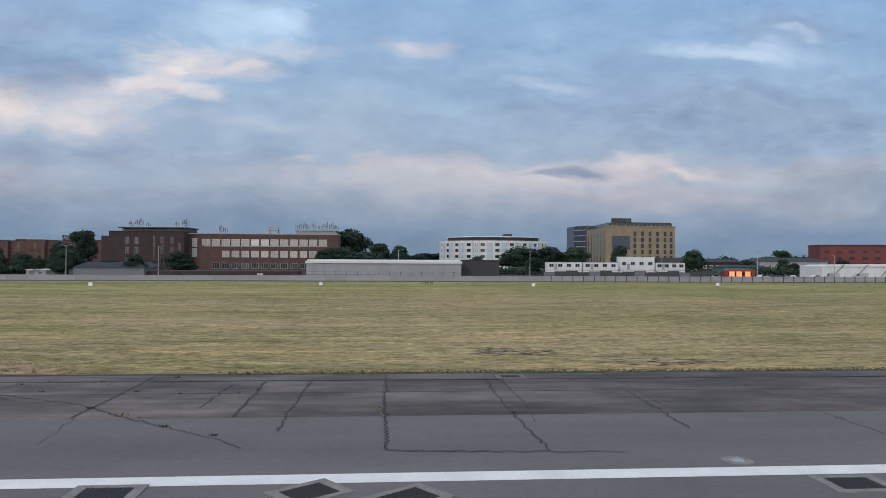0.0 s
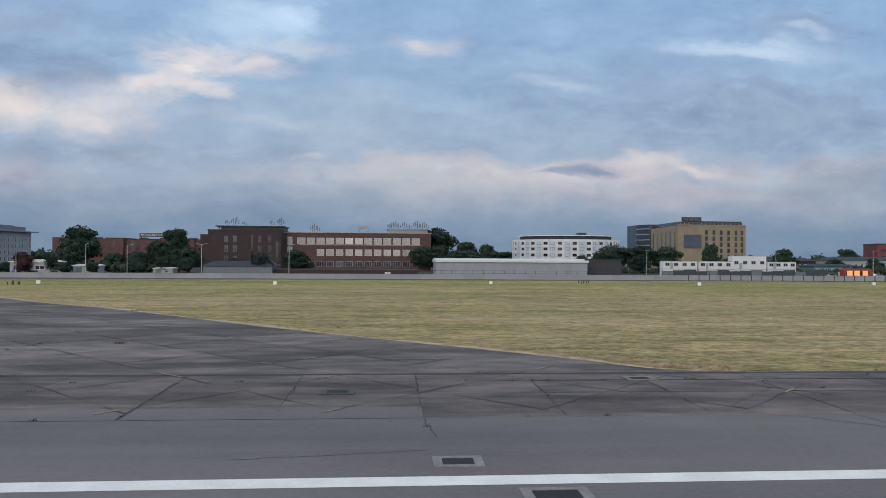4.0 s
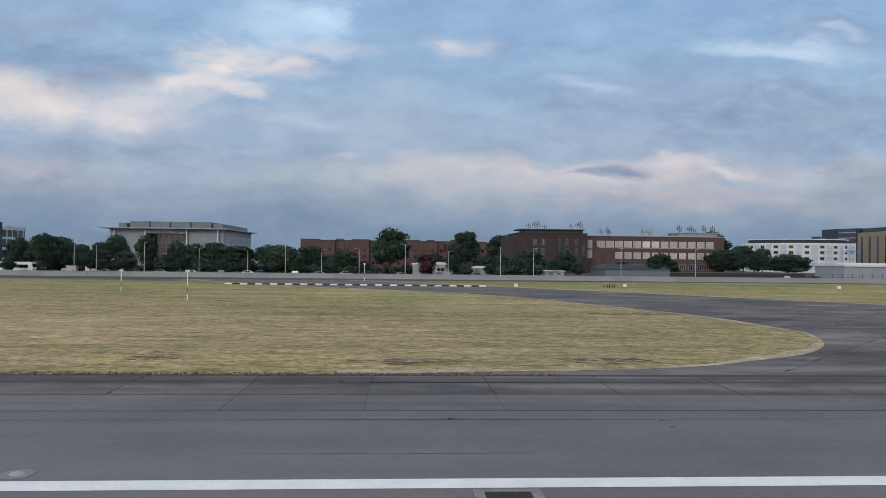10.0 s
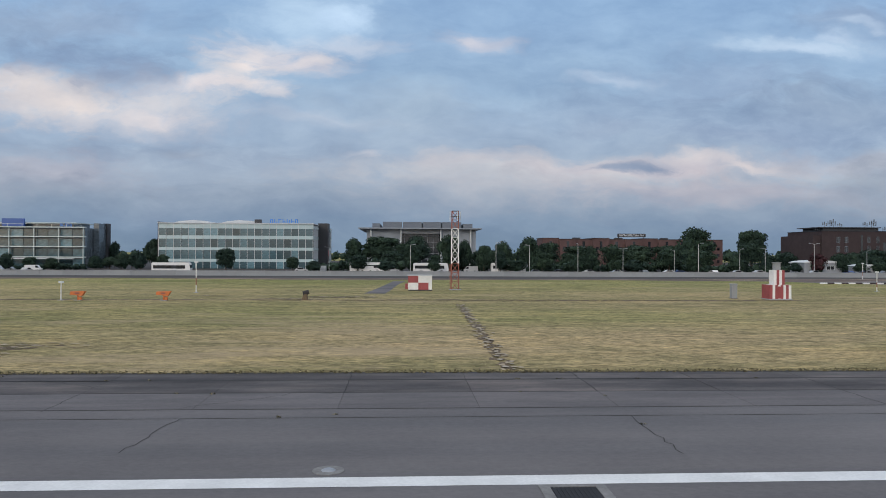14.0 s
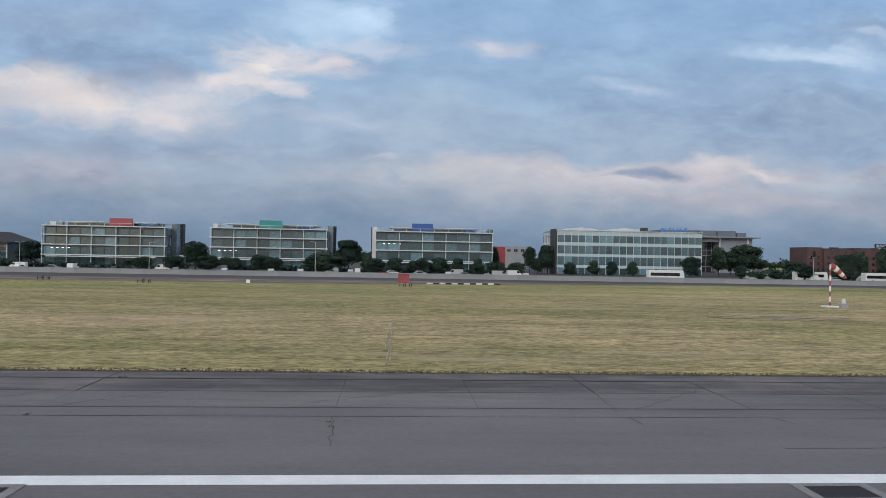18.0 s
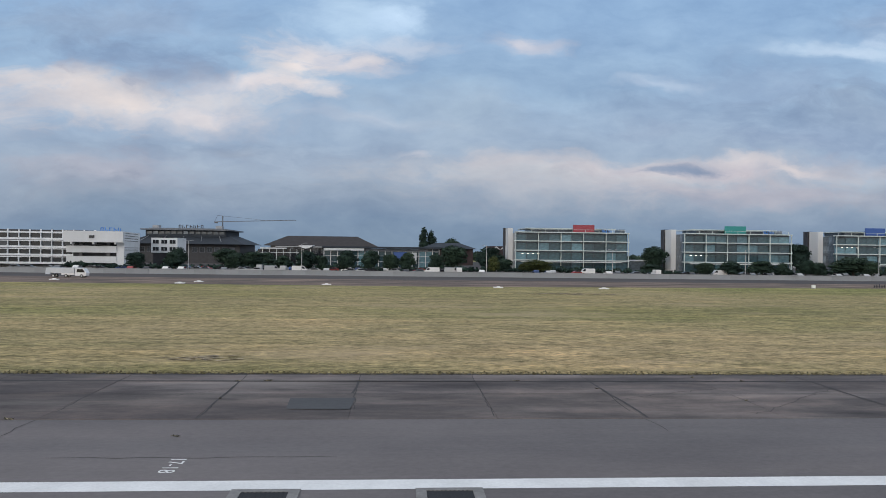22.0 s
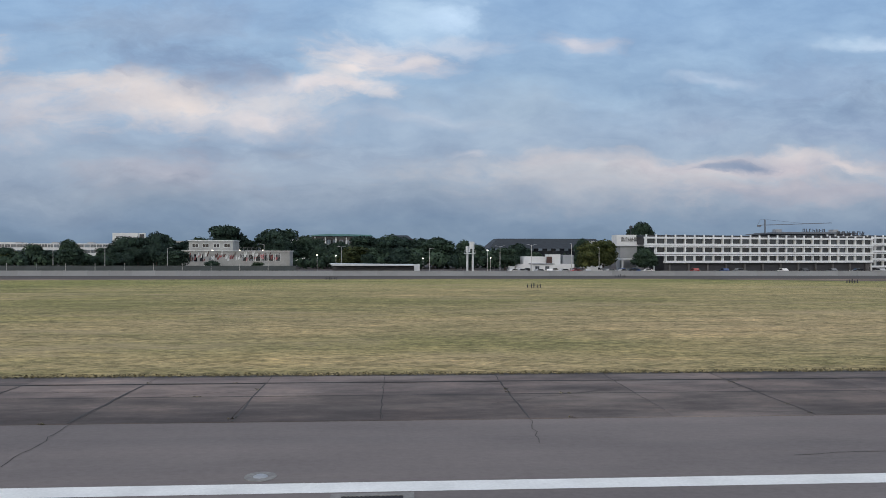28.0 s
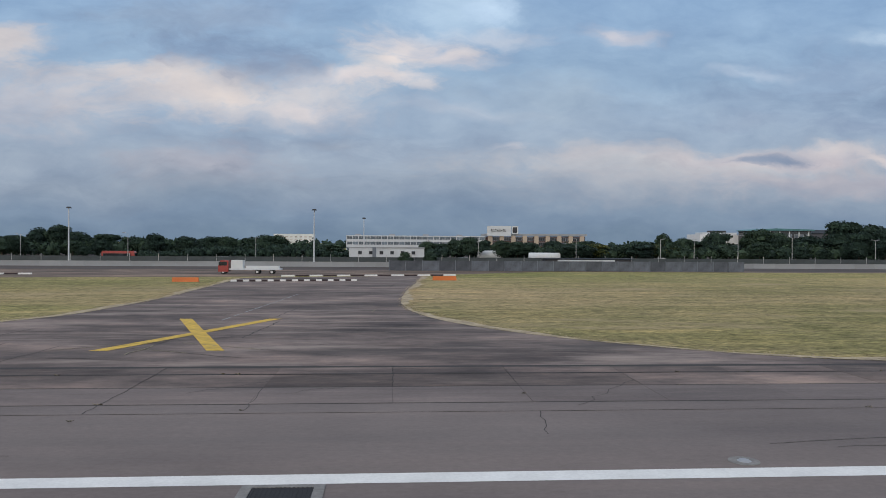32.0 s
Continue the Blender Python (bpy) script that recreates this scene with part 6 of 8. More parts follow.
def belt(name, x0, x1, y0, y1, lo, hi, n, size, label, material, seed):
    """A strip of woods or hedge too dense to count."""
    rng = np.random.default_rng(seed)
    blobs = []
    cx = x0
    while cx < x1:
        top = lo + (hi - lo) * min(1.1, max(0.0, 0.5 + 0.28 * math.sin(cx * 0.071 + seed) + 0.22 * math.sin(cx * 0.19 + 2.1 * seed) + rng.normal(0, 0.16)))
        r = top * rng.uniform(0.42, 0.7)
        blobs.append((cx, rng.uniform(y0 + 1, y1 - 1), top * 0.5, r, top * 0.5))
        for k in range(2):
            blobs.append((cx + rng.uniform(-r, r), y0 + rng.uniform(0, 2), top * rng.uniform(0.25, 0.6), r * 0.5, top * 0.28))
        cx += r * rng.uniform(0.9, 1.5)
    weight = np.array([q[3] * q[4] for q in blobs])
    pick = np.array(blobs)[rng.choice(len(blobs), n, p=weight / weight.sum())]
    d = rng.normal(size=(n, 3))
    d /= np.linalg.norm(d, axis=1, keepdims=True)
    pts = pick[:, :3] + d * pick[:, [3, 3, 4]] * rng.uniform(0.8, 1.03, n)[:, None]
    pts[:, 2] = np.maximum(pts[:, 2], 0.1)
    v, f = leaf_quads(rng, pts, size)
    lv, lf = lumps(rng, blobs)
    s = Shape()
    s.v = [tuple(p) for p in v] + lv
    s.f = [tuple(int(i) for i in q) for q in f] + [tuple(i + len(v) for i in q) for q in lf]
    solid(name, s, M[material], label, "woods" if hi > 5 else "hedge", kind="stuff")


belt("far_woods", -2300, 1300, 560, 590, 6.5, 11.0, 16000, 1.1, "distant line of dark woods", "leaf", 3)
belt("hedge", -322, -110, 252, 258, 2.0, 4.6, 5000, 0.5, "dark hedge behind the parked cars", "leaf", 4)
belt("hedge", -740, -400, 256, 262, 1.2, 2.8, 3500, 0.5, "low dark hedge in front of the offices", "leaf", 5)
belt("hedge", -1160, -890, 284, 292, 4.5, 8.5, 8000, 0.6, "tall dark hedge and scrub behind the road", "leaf", 6)
belt("hedge", -1460, -1250, 330, 342, 5.0, 9.0, 6000, 0.65, "dense dark scrub beyond the perimeter", "leaf", 7)
belt("hedge", 30, 330, 284, 292, 1.0, 4.5, 4000, 0.55, "scrub between the low sheds", "leaf", 8)
belt("far_woods", -1850, -1370, 372, 392, 6.0, 9.5, 7000, 0.9, "dark woods beyond the western perimeter", "leaf", 9)
belt("hedge", -1320, -1130, 300, 308, 3.0, 6.0, 4500, 0.55, "dark scrub behind the western compound", "leaf", 10)

# ---- vehicles and road furniture ----
def wheel(parent, x, y, r, w=0.22):
    key = ("wheel", r)
    if key not in SHARED:
        SHARED[key] = (Shape().tube((0, -w / 2, 0), (0, w / 2, 0), r, n=14).mesh("wheel", M["rubber"]), Shape().tube((0, -w / 2 - 0.01, 0), (0, w / 2 + 0.01, 0), r * 0.58, n=10).mesh("rim", M["steel"]))
    t = part("wheel", SHARED[key][0], None, parent, at=(x, y, r))
    if r > 0.35 or y < 0:
        part("rim", SHARED[key][1], None, t)


def car(paint, van=False):
    c = thing("parked_van" if van else "parked_car", 0, 0, 0, "parked %s %s on the asphalt behind the wall" % (paint, "van" if van else "car"), "van" if van else "car", "parked vehicles")
    if van:
        body = [(-2.4, 0.3), (2.3, 0.3), (2.4, 0.95), (1.95, 1.15), (1.3, 1.95), (1.0, 2.05), (-2.35, 2.05), (-2.42, 1.2)]
        glass = [(0.75, 1.2), (1.82, 1.2), (1.3, 1.85), (0.75, 1.88)]
    else:
        body = [(-2.1, 0.25), (2.1, 0.25), (2.15, 0.65), (1.9, 0.82), (1.05, 0.92), (0.4, 1.4), (-1.0, 1.45), (-1.75, 0.98), (-2.12, 0.9)]
        glass = [(-1.45, 0.96), (0.9, 0.94), (0.36, 1.34), (-0.95, 1.38)]
    part("body", Shape().profile(body, -0.86, 0.86), M["car_" + paint], c)
    part("glazing", Shape().profile(glass, -0.88, 0.88), M["glass_dark"], c)
    for x in (-1.35, 1.35):
        for y in (-0.78, 0.78):
            wheel(c, x, y, 0.31)
    for y in (-0.6, 0.6):
        part("headlight", Shape().box(2.08, 2.16, y - 0.18, y + 0.18, 0.6, 0.74), M["white_frame"], c)
    part("bumper", Shape().box(-2.2, -2.1, -0.8, 0.8, 0.3, 0.55).box(2.1, 2.2, -0.8, 0.8, 0.3, 0.5), M["rubber"], c)
    return c


def coach(paint, label, length=11.5, decks=1):
    c = thing("coach", 0, 0, 0, label, "bus", "buses")
    h = 3.2 if decks == 1 else 4.3
    part("body", Shape().profile([(-length / 2, 0.35), (length / 2 - 0.1, 0.35), (length / 2, 1.2), (length / 2 - 0.35, h - 0.2), (length / 2 - 0.7, h), (-length / 2 + 0.3, h), (-length / 2, h - 0.3)], -1.25, 1.25), M["car_" + paint], c)
    for z0, z1 in ((1.35, 2.35),) if decks == 1 else ((1.2, 2.0), (2.75, 3.6)):
        for i in range(7):
            part("pane", Shape().box(-0.68, 0.68, -1.28, 1.28, z0, z1) if ("cp", z0) not in SHARED else SHARED[("cp", z0)], M["glass_dark"], c, at=(-length / 2 + 1.2 + i * (length - 2.0) / 7, 0, 0))
            SHARED[("cp", z0)] = LAST[0].data
    part("windscreen", Shape().box(length / 2 - 0.4, length / 2 - 0.06, -1.1, 1.1, 1.3, h - 0.7), M["glass_dark"], c)
    for x in (-length / 2 + 2.6, length / 2 - 2.3):
        for y in (-1.1, 1.1):
            wheel(c, x, y, 0.48, 0.3)
    return c


CARS = [car(k) for k in ("white", "silver", "black", "blue", "red", "grey")] + [car("white", True), car("silver", True)]
random.seed(21)
first = set()
for x0, x1, y, n in ((-255, -130, 228, 15), (-330, -262, 246, 7), (-520, -400, 230, 13), (-585, -530, 232, 6), (-720, -600, 232, 26), (-700, -610, 246, 22), (-780, -722, 236, 14), (-590, -400, 240, 18), (-868, -785, 234, 9), (-925, -880, 226, 12), (-925, -880, 236, 9), (-1120, -1060, 226, 5), (-1170, -1120, 250, 8), (-1235, -1175, 240, 10), (-1286, -1240, 240, 9), (-40, -24, 228, 2), (100, 160, 232, 7)):
    for i in range(n):
        k = random.choice((0, 0, 1, 1, 2, 3, 5, 5, 4, 6, 7)) if random.random() < 0.9 else 2
        x, y_, turn = x0 + (x1 - x0) * (i + random.uniform(0.2, 0.8)) / n, y + random.uniform(-1, 1), random.choice((0, 180, 90, 90, 8))
        if k not in first:
            first.add(k)
            CARS[k].matrix_basis = spot(x, y_, 0.02, turn) @ Matrix.Diagonal((K, K, K, 1))
        else:
            placed(CARS[k], x, y_, 0.02, turn)
for k in range(8):
    if k not in first:
        CARS[k].matrix_basis = spot(-240 - 9 * k, 222, 0.02, 0) @ Matrix.Diagonal((K, K, K, 1))
bus = coach("white", "white coach parked behind the perimeter wall")
bus.matrix_basis = spot(-361.3, 228, 0.02, 0) @ Matrix.Diagonal((K, K, K, 1))
for x, y, turn in ((-303, 246, 0), (-282, 240, 0), (-256, 244, 0)):
    placed(bus, x, y, 0.02, turn)
rbus = coach("red", "red single-deck bus behind the perimeter wall")
rbus.matrix_basis = spot(-1315, 268, 0.02, 0) @ Matrix.Diagonal((K, K, K, 1))
fire = coach("red", "red fire vehicle with glowing panels for orange reflections", 9.5)
fire.name = "fire_vehicle"
fire.matrix_basis = spot(112, 226, 0.02, 0) @ Matrix.Diagonal((K, K, K, 1))
# glowing panels added for the warm light reflected in the vehicle's side
for x in (-3.0, -0.6, 2.2):
    part("lit_bay", Shape().box(x - 0.9, x + 0.9, -1.34, -1.29, 1.0, 2.6), M["warm_glow"], fire, "panel glowing in place of a warm orange reflection")

# lamp posts
def lamp_post(h, arms=1, name="street_lamp", label="slim grey street lamp beside the road"):
    p = thing(name, 0, 0, 0, label, "street lamp", "street lamps")
    part("pole", Shape().tube((0, 0, 0), (0, 0, h), 0.13, 0.07, 8), M["steel"], p)
    for s in (1, -1)[:arms]:
        part("arm", Shape().tube((0, 0, h - 0.1), (s * 1.2, 0, h + 0.15), 0.05, n=6), M["steel"], p)
        part("lantern", Shape().box(min(s * 1.0, s * 1.7), max(s * 1.0, s * 1.7), -0.14, 0.14, h + 0.1, h + 0.24), M["grey_metal"], p)
    return p


lamp = lamp_post(9.5)
lamp.matrix_basis = spot(-68, 226, 0) @ Matrix.Diagonal((K, K, K, 1))
lamp2 = lamp_post(9.5, 2, "street_lamp", "slim grey street lamp with two arms")
lamp2.matrix_basis = spot(-93, 222, 0) @ Matrix.Diagonal((K, K, K, 1))
random.seed(31)
for x in (-118, -131, -148, -160, -172, -184, -196, -206, -222, -238, -250, -262, -290, -315, 47, 90, 118, 150, 5, -472, -520, -560, -600, -655, -690, -905, -918, -928, -893, -950, -975, -1000, -1030, -1048, -1062, -1090, -1108, -1122, -1135, -1160, -1190, -1225, -1262, -1300, -1330):
    placed(random.choice((lamp, lamp, lamp2)), x + random.uniform(-2, 2), random.uniform(222, 236), 0, random.choice((0, 180, 90)), random.uniform(0.8, 1.05))
mast = thing("floodlight_mast", -1306, 206, 0, "tall slim white mast with a small lamp head", "lamp mast", "tall masts")
part("pole", Shape().tube((0, 0, 0), (0, 0, 15.6), 0.24, 0.12, 8), M["pale_metal"], mast)
part("head", Shape().tube((0, 0, 15.6), (0, 0, 16.0), 0.75, 0.5, 10), M["dark_wall"], mast)
placed(mast, -1240, 206, 0)
placed(mast, -1228, 250, 0, 0, 0.95)
for x, z in ((-951, 4.4), (-929, 4.6), (-985, 5.4), (-979, 5.2), (-930, 7.0)):
    p = thing("yard_light", x, 238, 0, "small lit lamp on a thin pole", "lamp", "lit yard lamps")
    part("pole", Shape().tube((0, 0, 0), (0, 0, z), 0.06, n=6), M["steel"], p)
    part("bulb", Shape().tube((0, 0, z), (0, 0, z + 0.3), 0.26, 0.16, 8), M["lit"], p)

# rail fence and dark hoarding in front of the wall
f = thing("rail_fence", 45, 198, 0, "grey post-and-rail barrier fence on the airfield side", "fence")
post = Shape().box(-0.09, 0.09, -0.09, 0.09, 0, 1.75).mesh("post", M["dark_wall"])
rail = Shape().box(0, 3.0, -0.05, 0.05, 0, 0.14).mesh("rail", M["grey_metal"])
for i in range(60):
    part("post", post, None, f, at=(i * 3.0, 0, 0))
    for z in (1.45, 0.8, 0.2):
        part("rail", rail, None, f, at=(i * 3.0, 0, z))
f = thing("yard_railing", -62, 207, 0, "thin dark railing standing behind the concrete wall", "fence")
post = Shape().tube((0, 0, 0), (0, 0, 2.5), 0.06, n=5).mesh("post", M["dark_wall"])
for i in range(40):
    part("post", post, None, f, at=(i * 3.0, 0, 0))
for z in (1.6, 2.35):
    part("rail", Shape().box(0, 117, -0.03, 0.03, z, z + 0.06), M["dark_wall"], f)
f = thing("screen_fence", -1219, 177, 0, "pale grey mesh screen fence round a works compound", "fence")
panel = Shape().box(0, 3.9, -0.04, 0.04, 0.1, 2.5).mesh("panel", M["screen_grey"])
post = Shape().box(-0.08, 0.08, -0.12, 0.12, 0, 2.6).mesh("post", M["plant_grey"])
for i in range(22):
    part("panel", panel, None, f, at=(i * 4.0, 0, 0))
    part("post", post, None, f, at=(i * 4.0, 0, 0))
h = thing("site_hut", -1170, 182, 0, "long dark site hut with a pale roof edge", "hut")
part("wall", Shape().box(-10, 12, 0, 4, 0, 2.9), M["dark_wall"], h)
part("roof", Shape().box(-10.4, 12.4, -0.5, 4.4, 2.9, 3.15), M["slate"], h)
part("fascia", Shape().box(-7, 7.5, -0.65, -0.5, 2.4, 2.75), M["pale_metal"], h)
for i in range(5):
    window(h, -6 + i * 3.0, 0, 1.0, 1.6, 1.1, "glass", "grey_metal", 1)
f = thing("dark_mesh_fence", -1000, 212, 0, "long dark mesh security fence behind the wall", "fence")
panel = Shape().box(0, 7.9, -0.03, 0.03, 0.3, 2.6).mesh("panel", M["fence_dark"])
post = Shape().tube((0, 0, 0), (0, 0, 3.3), 0.07, n=6).mesh("post", M["steel"])
for i in range(44):
    part("panel", panel, None, f, at=(-340 + i * 8.0, 0, 0))
    part("post", post, None, f, at=(-340 + i * 8.0, 0, 0))

# white plant on the western compound
for x, y, w, hgt, label in ((-1180, 290, 10, 3.6, "rounded white storage tank in the compound"), (-1160, 280, 12, 3.0, "pale grey tank in the compound")):
    t = thing("storage_tank", x, y, 0, label, "tank")
    part("shell", Shape().tube((-w / 2, 0, hgt / 2 + 0.3), (w / 2, 0, hgt / 2 + 0.3), hgt / 2, n=16), M["white_frame" if w < 14 else "pale_metal"], t, smooth=False)
    part("cradle", Shape().box(-w / 3, -w / 3 + 0.6, -1.2, 1.2, 0, 1.2).box(w / 3 - 0.6, w / 3, -1.2, 1.2, 0, 1.2), M["concrete"], t)
t = thing("flatbed_truck", -1250, 157, 0, "red and white truck cab with a flat load bed", "truck")
part("cab", Shape().profile([(-4.4, 0.5), (-2.3, 0.5), (-2.3, 2.9), (-3.9, 2.9), (-4.4, 1.7)], -1.2, 1.2), M["car_red"], t)
part("bed", Shape().box(-2.1, 8.5, -1.2, 1.2, 0.9, 1.2), M["pale_metal"], t)
part("load", Shape().box(-1.8, 0.6, -1.0, 1.0, 1.2, 2.9).box(1.2, 8.0, -0.9, 0.9, 1.2, 1.7), M["white_frame"], t)
part("windscreen", Shape().box(-4.3, -2.6, -1.22, 1.22, 1.8, 2.6), M["glass_dark"], t)
for x in (-3.4, 3.6, 6.6):
    for y in (-1.0, 1.0):
        wheel(t, x, y, 0.48, 0.3)
t = thing("utility_truck", -701.5, 174, 0, "white utility truck with a pale box body", "truck")
part("cab", Shape().profile([(0.2, 0.4), (2.6, 0.4), (2.7, 1.1), (2.1, 2.1), (0.2, 2.1)], -0.95, 0.95), M["car_white"], t)
part("glazing", Shape().profile([(0.6, 1.2), (2.45, 1.2), (1.95, 1.95), (0.6, 1.95)], -0.97, 0.97), M["glass_dark"], t)
part("bed", Shape().box(-2.8, 0.1, -0.95, 0.95, 0.6, 1.0), M["car_white"], t)
part("box_body", Shape().box(-6.2, 0.05, -1.0, 1.0, 1.0, 2.2).box(-6.3, -5.2, -1.05, 1.05, 0.7, 1.6), M["pale_metal"], t, "pale grey box body")
for x in (-4.6, -1.8, 1.7):
    for y in (-0.85, 0.85):
        wheel(t, x, y, 0.38, 0.26)

# ---- airfield equipment ----
h = thing("striped_beacon_hut", -236.8, 104.4, 0, "red and white striped equipment hut with a narrow upper stage", "hut")
part("plinth", Shape().box(-1.7, 1.7, -1.3, 1.3, 0, 0.15), M["concrete"], h)
for i in range(8):
    part("board", Shape().box(-1.6 + i * 0.4, -1.2 + i * 0.4, -1.2, 1.2, 0.15, 2.15), M["paint_red" if i % 2 == 0 else "paint_white"], h)
for i in range(4):
    part("board", Shape().box(-0.75 + i * 0.4, -0.35 + i * 0.4, -0.7, 0.7, 2.15, 4.3), M["paint_white" if i % 2 == 0 else "paint_red"], h)
part("cap", Shape().box(-0.4, 0.4, -0.4, 0.4, 4.3, 5.3).box(-0.5, 0.5, -0.5, 0.5, 5.3, 5.42), M["concrete"], h, "grey ventilator cap")
part("door", Shape().box(-0.4, 0.4, -1.24, -1.2, 0.2, 1.95), M["paint_red"], h)
c = thing("equipment_cabinet", -242.2, 106.6, 0, "tall narrow grey equipment cabinet on the grass", "cabinet")
part("body", Shape().box(-0.4, 0.4, -0.4, 0.4, 0.1, 2.1), M["concrete"], c)
part("cap", Shape().box(-0.46, 0.46, -0.46, 0.46, 2.1, 2.2), M["grey_metal"], c)
part("plinth", Shape().box(-0.5, 0.5, -0.5, 0.5, 0, 0.1), M["concrete_dark"], c)
h = thing("chequered_hut", -288.3, 127.6, 0, "red and white chequered equipment hut on the grass", "hut")
for i in range(2):
    for j in range(2):
        part("panel", Shape().box(-2.0 + 1.75 * i, -0.25 + 1.75 * i, -1.2, 1.2, 0.2 + 1.2 * j, 1.4 + 1.2 * j), M["paint_red" if (i + j) % 2 else "paint_white"], h)
part("end_panel", Shape().box(1.5, 2.1, -1.15, 1.15, 0.2, 2.6), M["paint_white"], h)
part("roof", Shape().box(-2.1, 2.2, -1.3, 1.3, 2.6, 2.7), M["pale_metal"], h)
part("meter_box", Shape().box(-2.5, -2.02, -0.4, 0.4, 0.3, 1.2), M["paint_red"], h)
part("skid", Shape().box(-2.0, 2.1, -1.1, -0.9, 0, 0.2).box(-2.0, 2.1, 0.9, 1.1, 0, 0.2), M["dark_wall"], h)
m_ = thing("lattice_mast", -282, 130, 0, "tall lattice mast, white above and orange below", "mast")
for k in range(9):
    z0, z1 = k * 1.55, (k + 1) * 1.55
    s = Shape()
    q = 0.66 - 0.012 * k
    for x, y in ((-q, -q), (q, -q), (q, q), (-q, q)):
        s.tube((x, y, z0), (x, y, z1), 0.06, n=5)
    for a, b_ in (((-q, -q), (q, -q)), ((q, -q), (q, q)), ((q, q), (-q, q)), ((-q, q), (-q, -q))):
        s.tube((*a, z0), (*b_, z1), 0.035, n=5).tube((*b_, z0), (*a, z1), 0.035, n=5).tube((*a, z1), (*b_, z1), 0.035, n=5)
    part("section", s, M["mast_red" if k < 3 or k > 6 else "paint_white"], m_)
part("platform", Shape().box(-0.75, 0.75, -0.75, 0.75, 13.0, 13.06).box(-0.6, 0.6, -0.6, 0.6, 13.95, 14.02), M["dark_wall"], m_)
for x, y in ((-0.9, 0), (0.9, 0), (0.4, -0.9)):
    part("aerial", Shape().box(x - 0.06, x + 0.06, y - 0.06, y + 0.06, 12.2, 13.9).tube((x, y, 12.6), (0, 0, 12.6), 0.03, n=5), M["white_frame"], m_)
part("cable_ladder", Shape().box(-1.05, -1.0, -0.3, -0.25, 0, 4.6).box(-0.8, -0.75, -0.3, -0.25, 0, 4.6).box(-1.05, -0.75, -0.3, -0.26, 1.2, 1.3).box(-1.05, -0.75, -0.3, -0.26, 2.4, 2.5).box(-1.05, -0.75, -0.3, -0.26, 3.6, 3.7), M["mast_red"], m_)
part("footing", Shape().box(-1.0, 1.0, -1.0, 1.0, 0, 0.12), M["concrete"], m_)
w = thing("windsock", -383.9, 103.3, 0, "red and white windsock drooping from a banded pole", "windsock")
for k in range(8):
    part("pole_band", Shape().tube((0, 0, k * 0.77), (0, 0, (k + 1) * 0.77), 0.12, n=8), M["paint_red" if k % 2 == 0 else "paint_white"], w)
pts = [(0.1, 5.95, 0.5), (0.55, 5.75, 0.47), (1.0, 5.42, 0.42), (1.45, 5.0, 0.36), (1.9, 4.6, 0.3), (2.3, 4.25, 0.24)]
for k, (a, b_) in enumerate(zip(pts, pts[1:])):
    part("sock_band", Shape().tube((a[0], 0, a[1]), (b_[0], 0, b_[1]), a[2], b_[2], 12), M["paint_red" if k % 2 == 0 else "paint_white"], w)
part("frame", Shape().tube((-0.2, 0, 6.2), (0.3, 0, 6.2), 0.06, n=6), M["steel"], w)
part("plinth", Shape().box(-1.0, 1.0, -0.6, 0.6, 0, 0.2), M["paint_white"], w)
c = thing("floodlight_box", -382.1, 103.0, 0, "small grey floodlight on a box beside the windsock", "floodlight")
part("box", Shape().box(-0.5, 0.6, -0.4, 0.4, 0, 0.55), M["grey_metal"], c)
part("lamp", Shape().tube((0, -0.2, 0.55), (0, -0.1, 1.25), 0.3, 0.22, 10), M["pale_metal"], c)


def field_light(x, y, turn=0.0):
    c = thing("approach_light", x, y, 0, "low orange light unit on a stub post", "light unit", "orange light units", turn)
    part("post", Shape().tube((0, 0, 0), (0, 0, 0.75), 0.1, n=8), M["paint_orange"], c)
    part("housing", Shape().profile([(-0.95, 0.78), (0.6, 0.62), (1.0, 1.25), (-0.85, 1.2)], -0.3, 0.3), M["paint_orange"], c)
    part("junction_box", Shape().box(0.15, 0.5, -0.2, 0.2, 0.1, 0.5), M["paint_orange"], c)
    part("lens", Shape().box(-0.3, 0.3, -0.34, -0.3, 0.86, 1.08), M["mast_red"], c)
    part("base", Shape().box(-0.4, 0.4, -0.3, 0.3, 0, 0.08), M["concrete"], c)


for x, y in ((-334.4, 100.4), (-323.2, 100.4)):
    field_light(x, y)
for x, y, hgt in ((-336.6, 100.4, 2.3), (-324.2, 119.5, 4.8), (-207.2, 126, 3.4), (-189.7, 102.8, 4.0), (-169.7, 188, 4.2)):
    p = thing("marker_post", x, y, 0, "slim white and red marker post in the grass", "post", "marker posts")
    for k in range(4):
        part("band", Shape().tube((0, 0, hgt * k / 4), (0, 0, hgt * (k + 1) / 4), 0.07, n=7), M["mast_red" if k == 1 and hgt > 3 else "paint_white"], p)
    part("head", Shape().box(-0.3, 0.3, -0.1, 0.1, hgt, hgt + 0.25), M["white_frame"], p)
    part("base", Shape().box(-0.3, 0.3, -0.3, 0.3, 0, 0.08), M["concrete"], p)
c = thing("valve_stump", -304.6, 101.8, 0, "squat brown valve stump in the grass", "stump")
part("body", Shape().tube((0, 0, 0), (0, 0, 0.8), 0.45, 0.3, 9), M["soil"], c)
part("wheel", Shape().tube((-0.3, 0, 0.85), (0.5, 0.1, 1.1), 0.35, 0.3, 9), M["brown_roof"], c)
c = thing("red_cabinet", -445.2, 164.8, 0, "red equipment cabinet on the grass edge", "cabinet")
part("body", Shape().box(-1.25, 1.25, -0.8, 0.8, 0.15, 2.15), M["paint_red"], c)
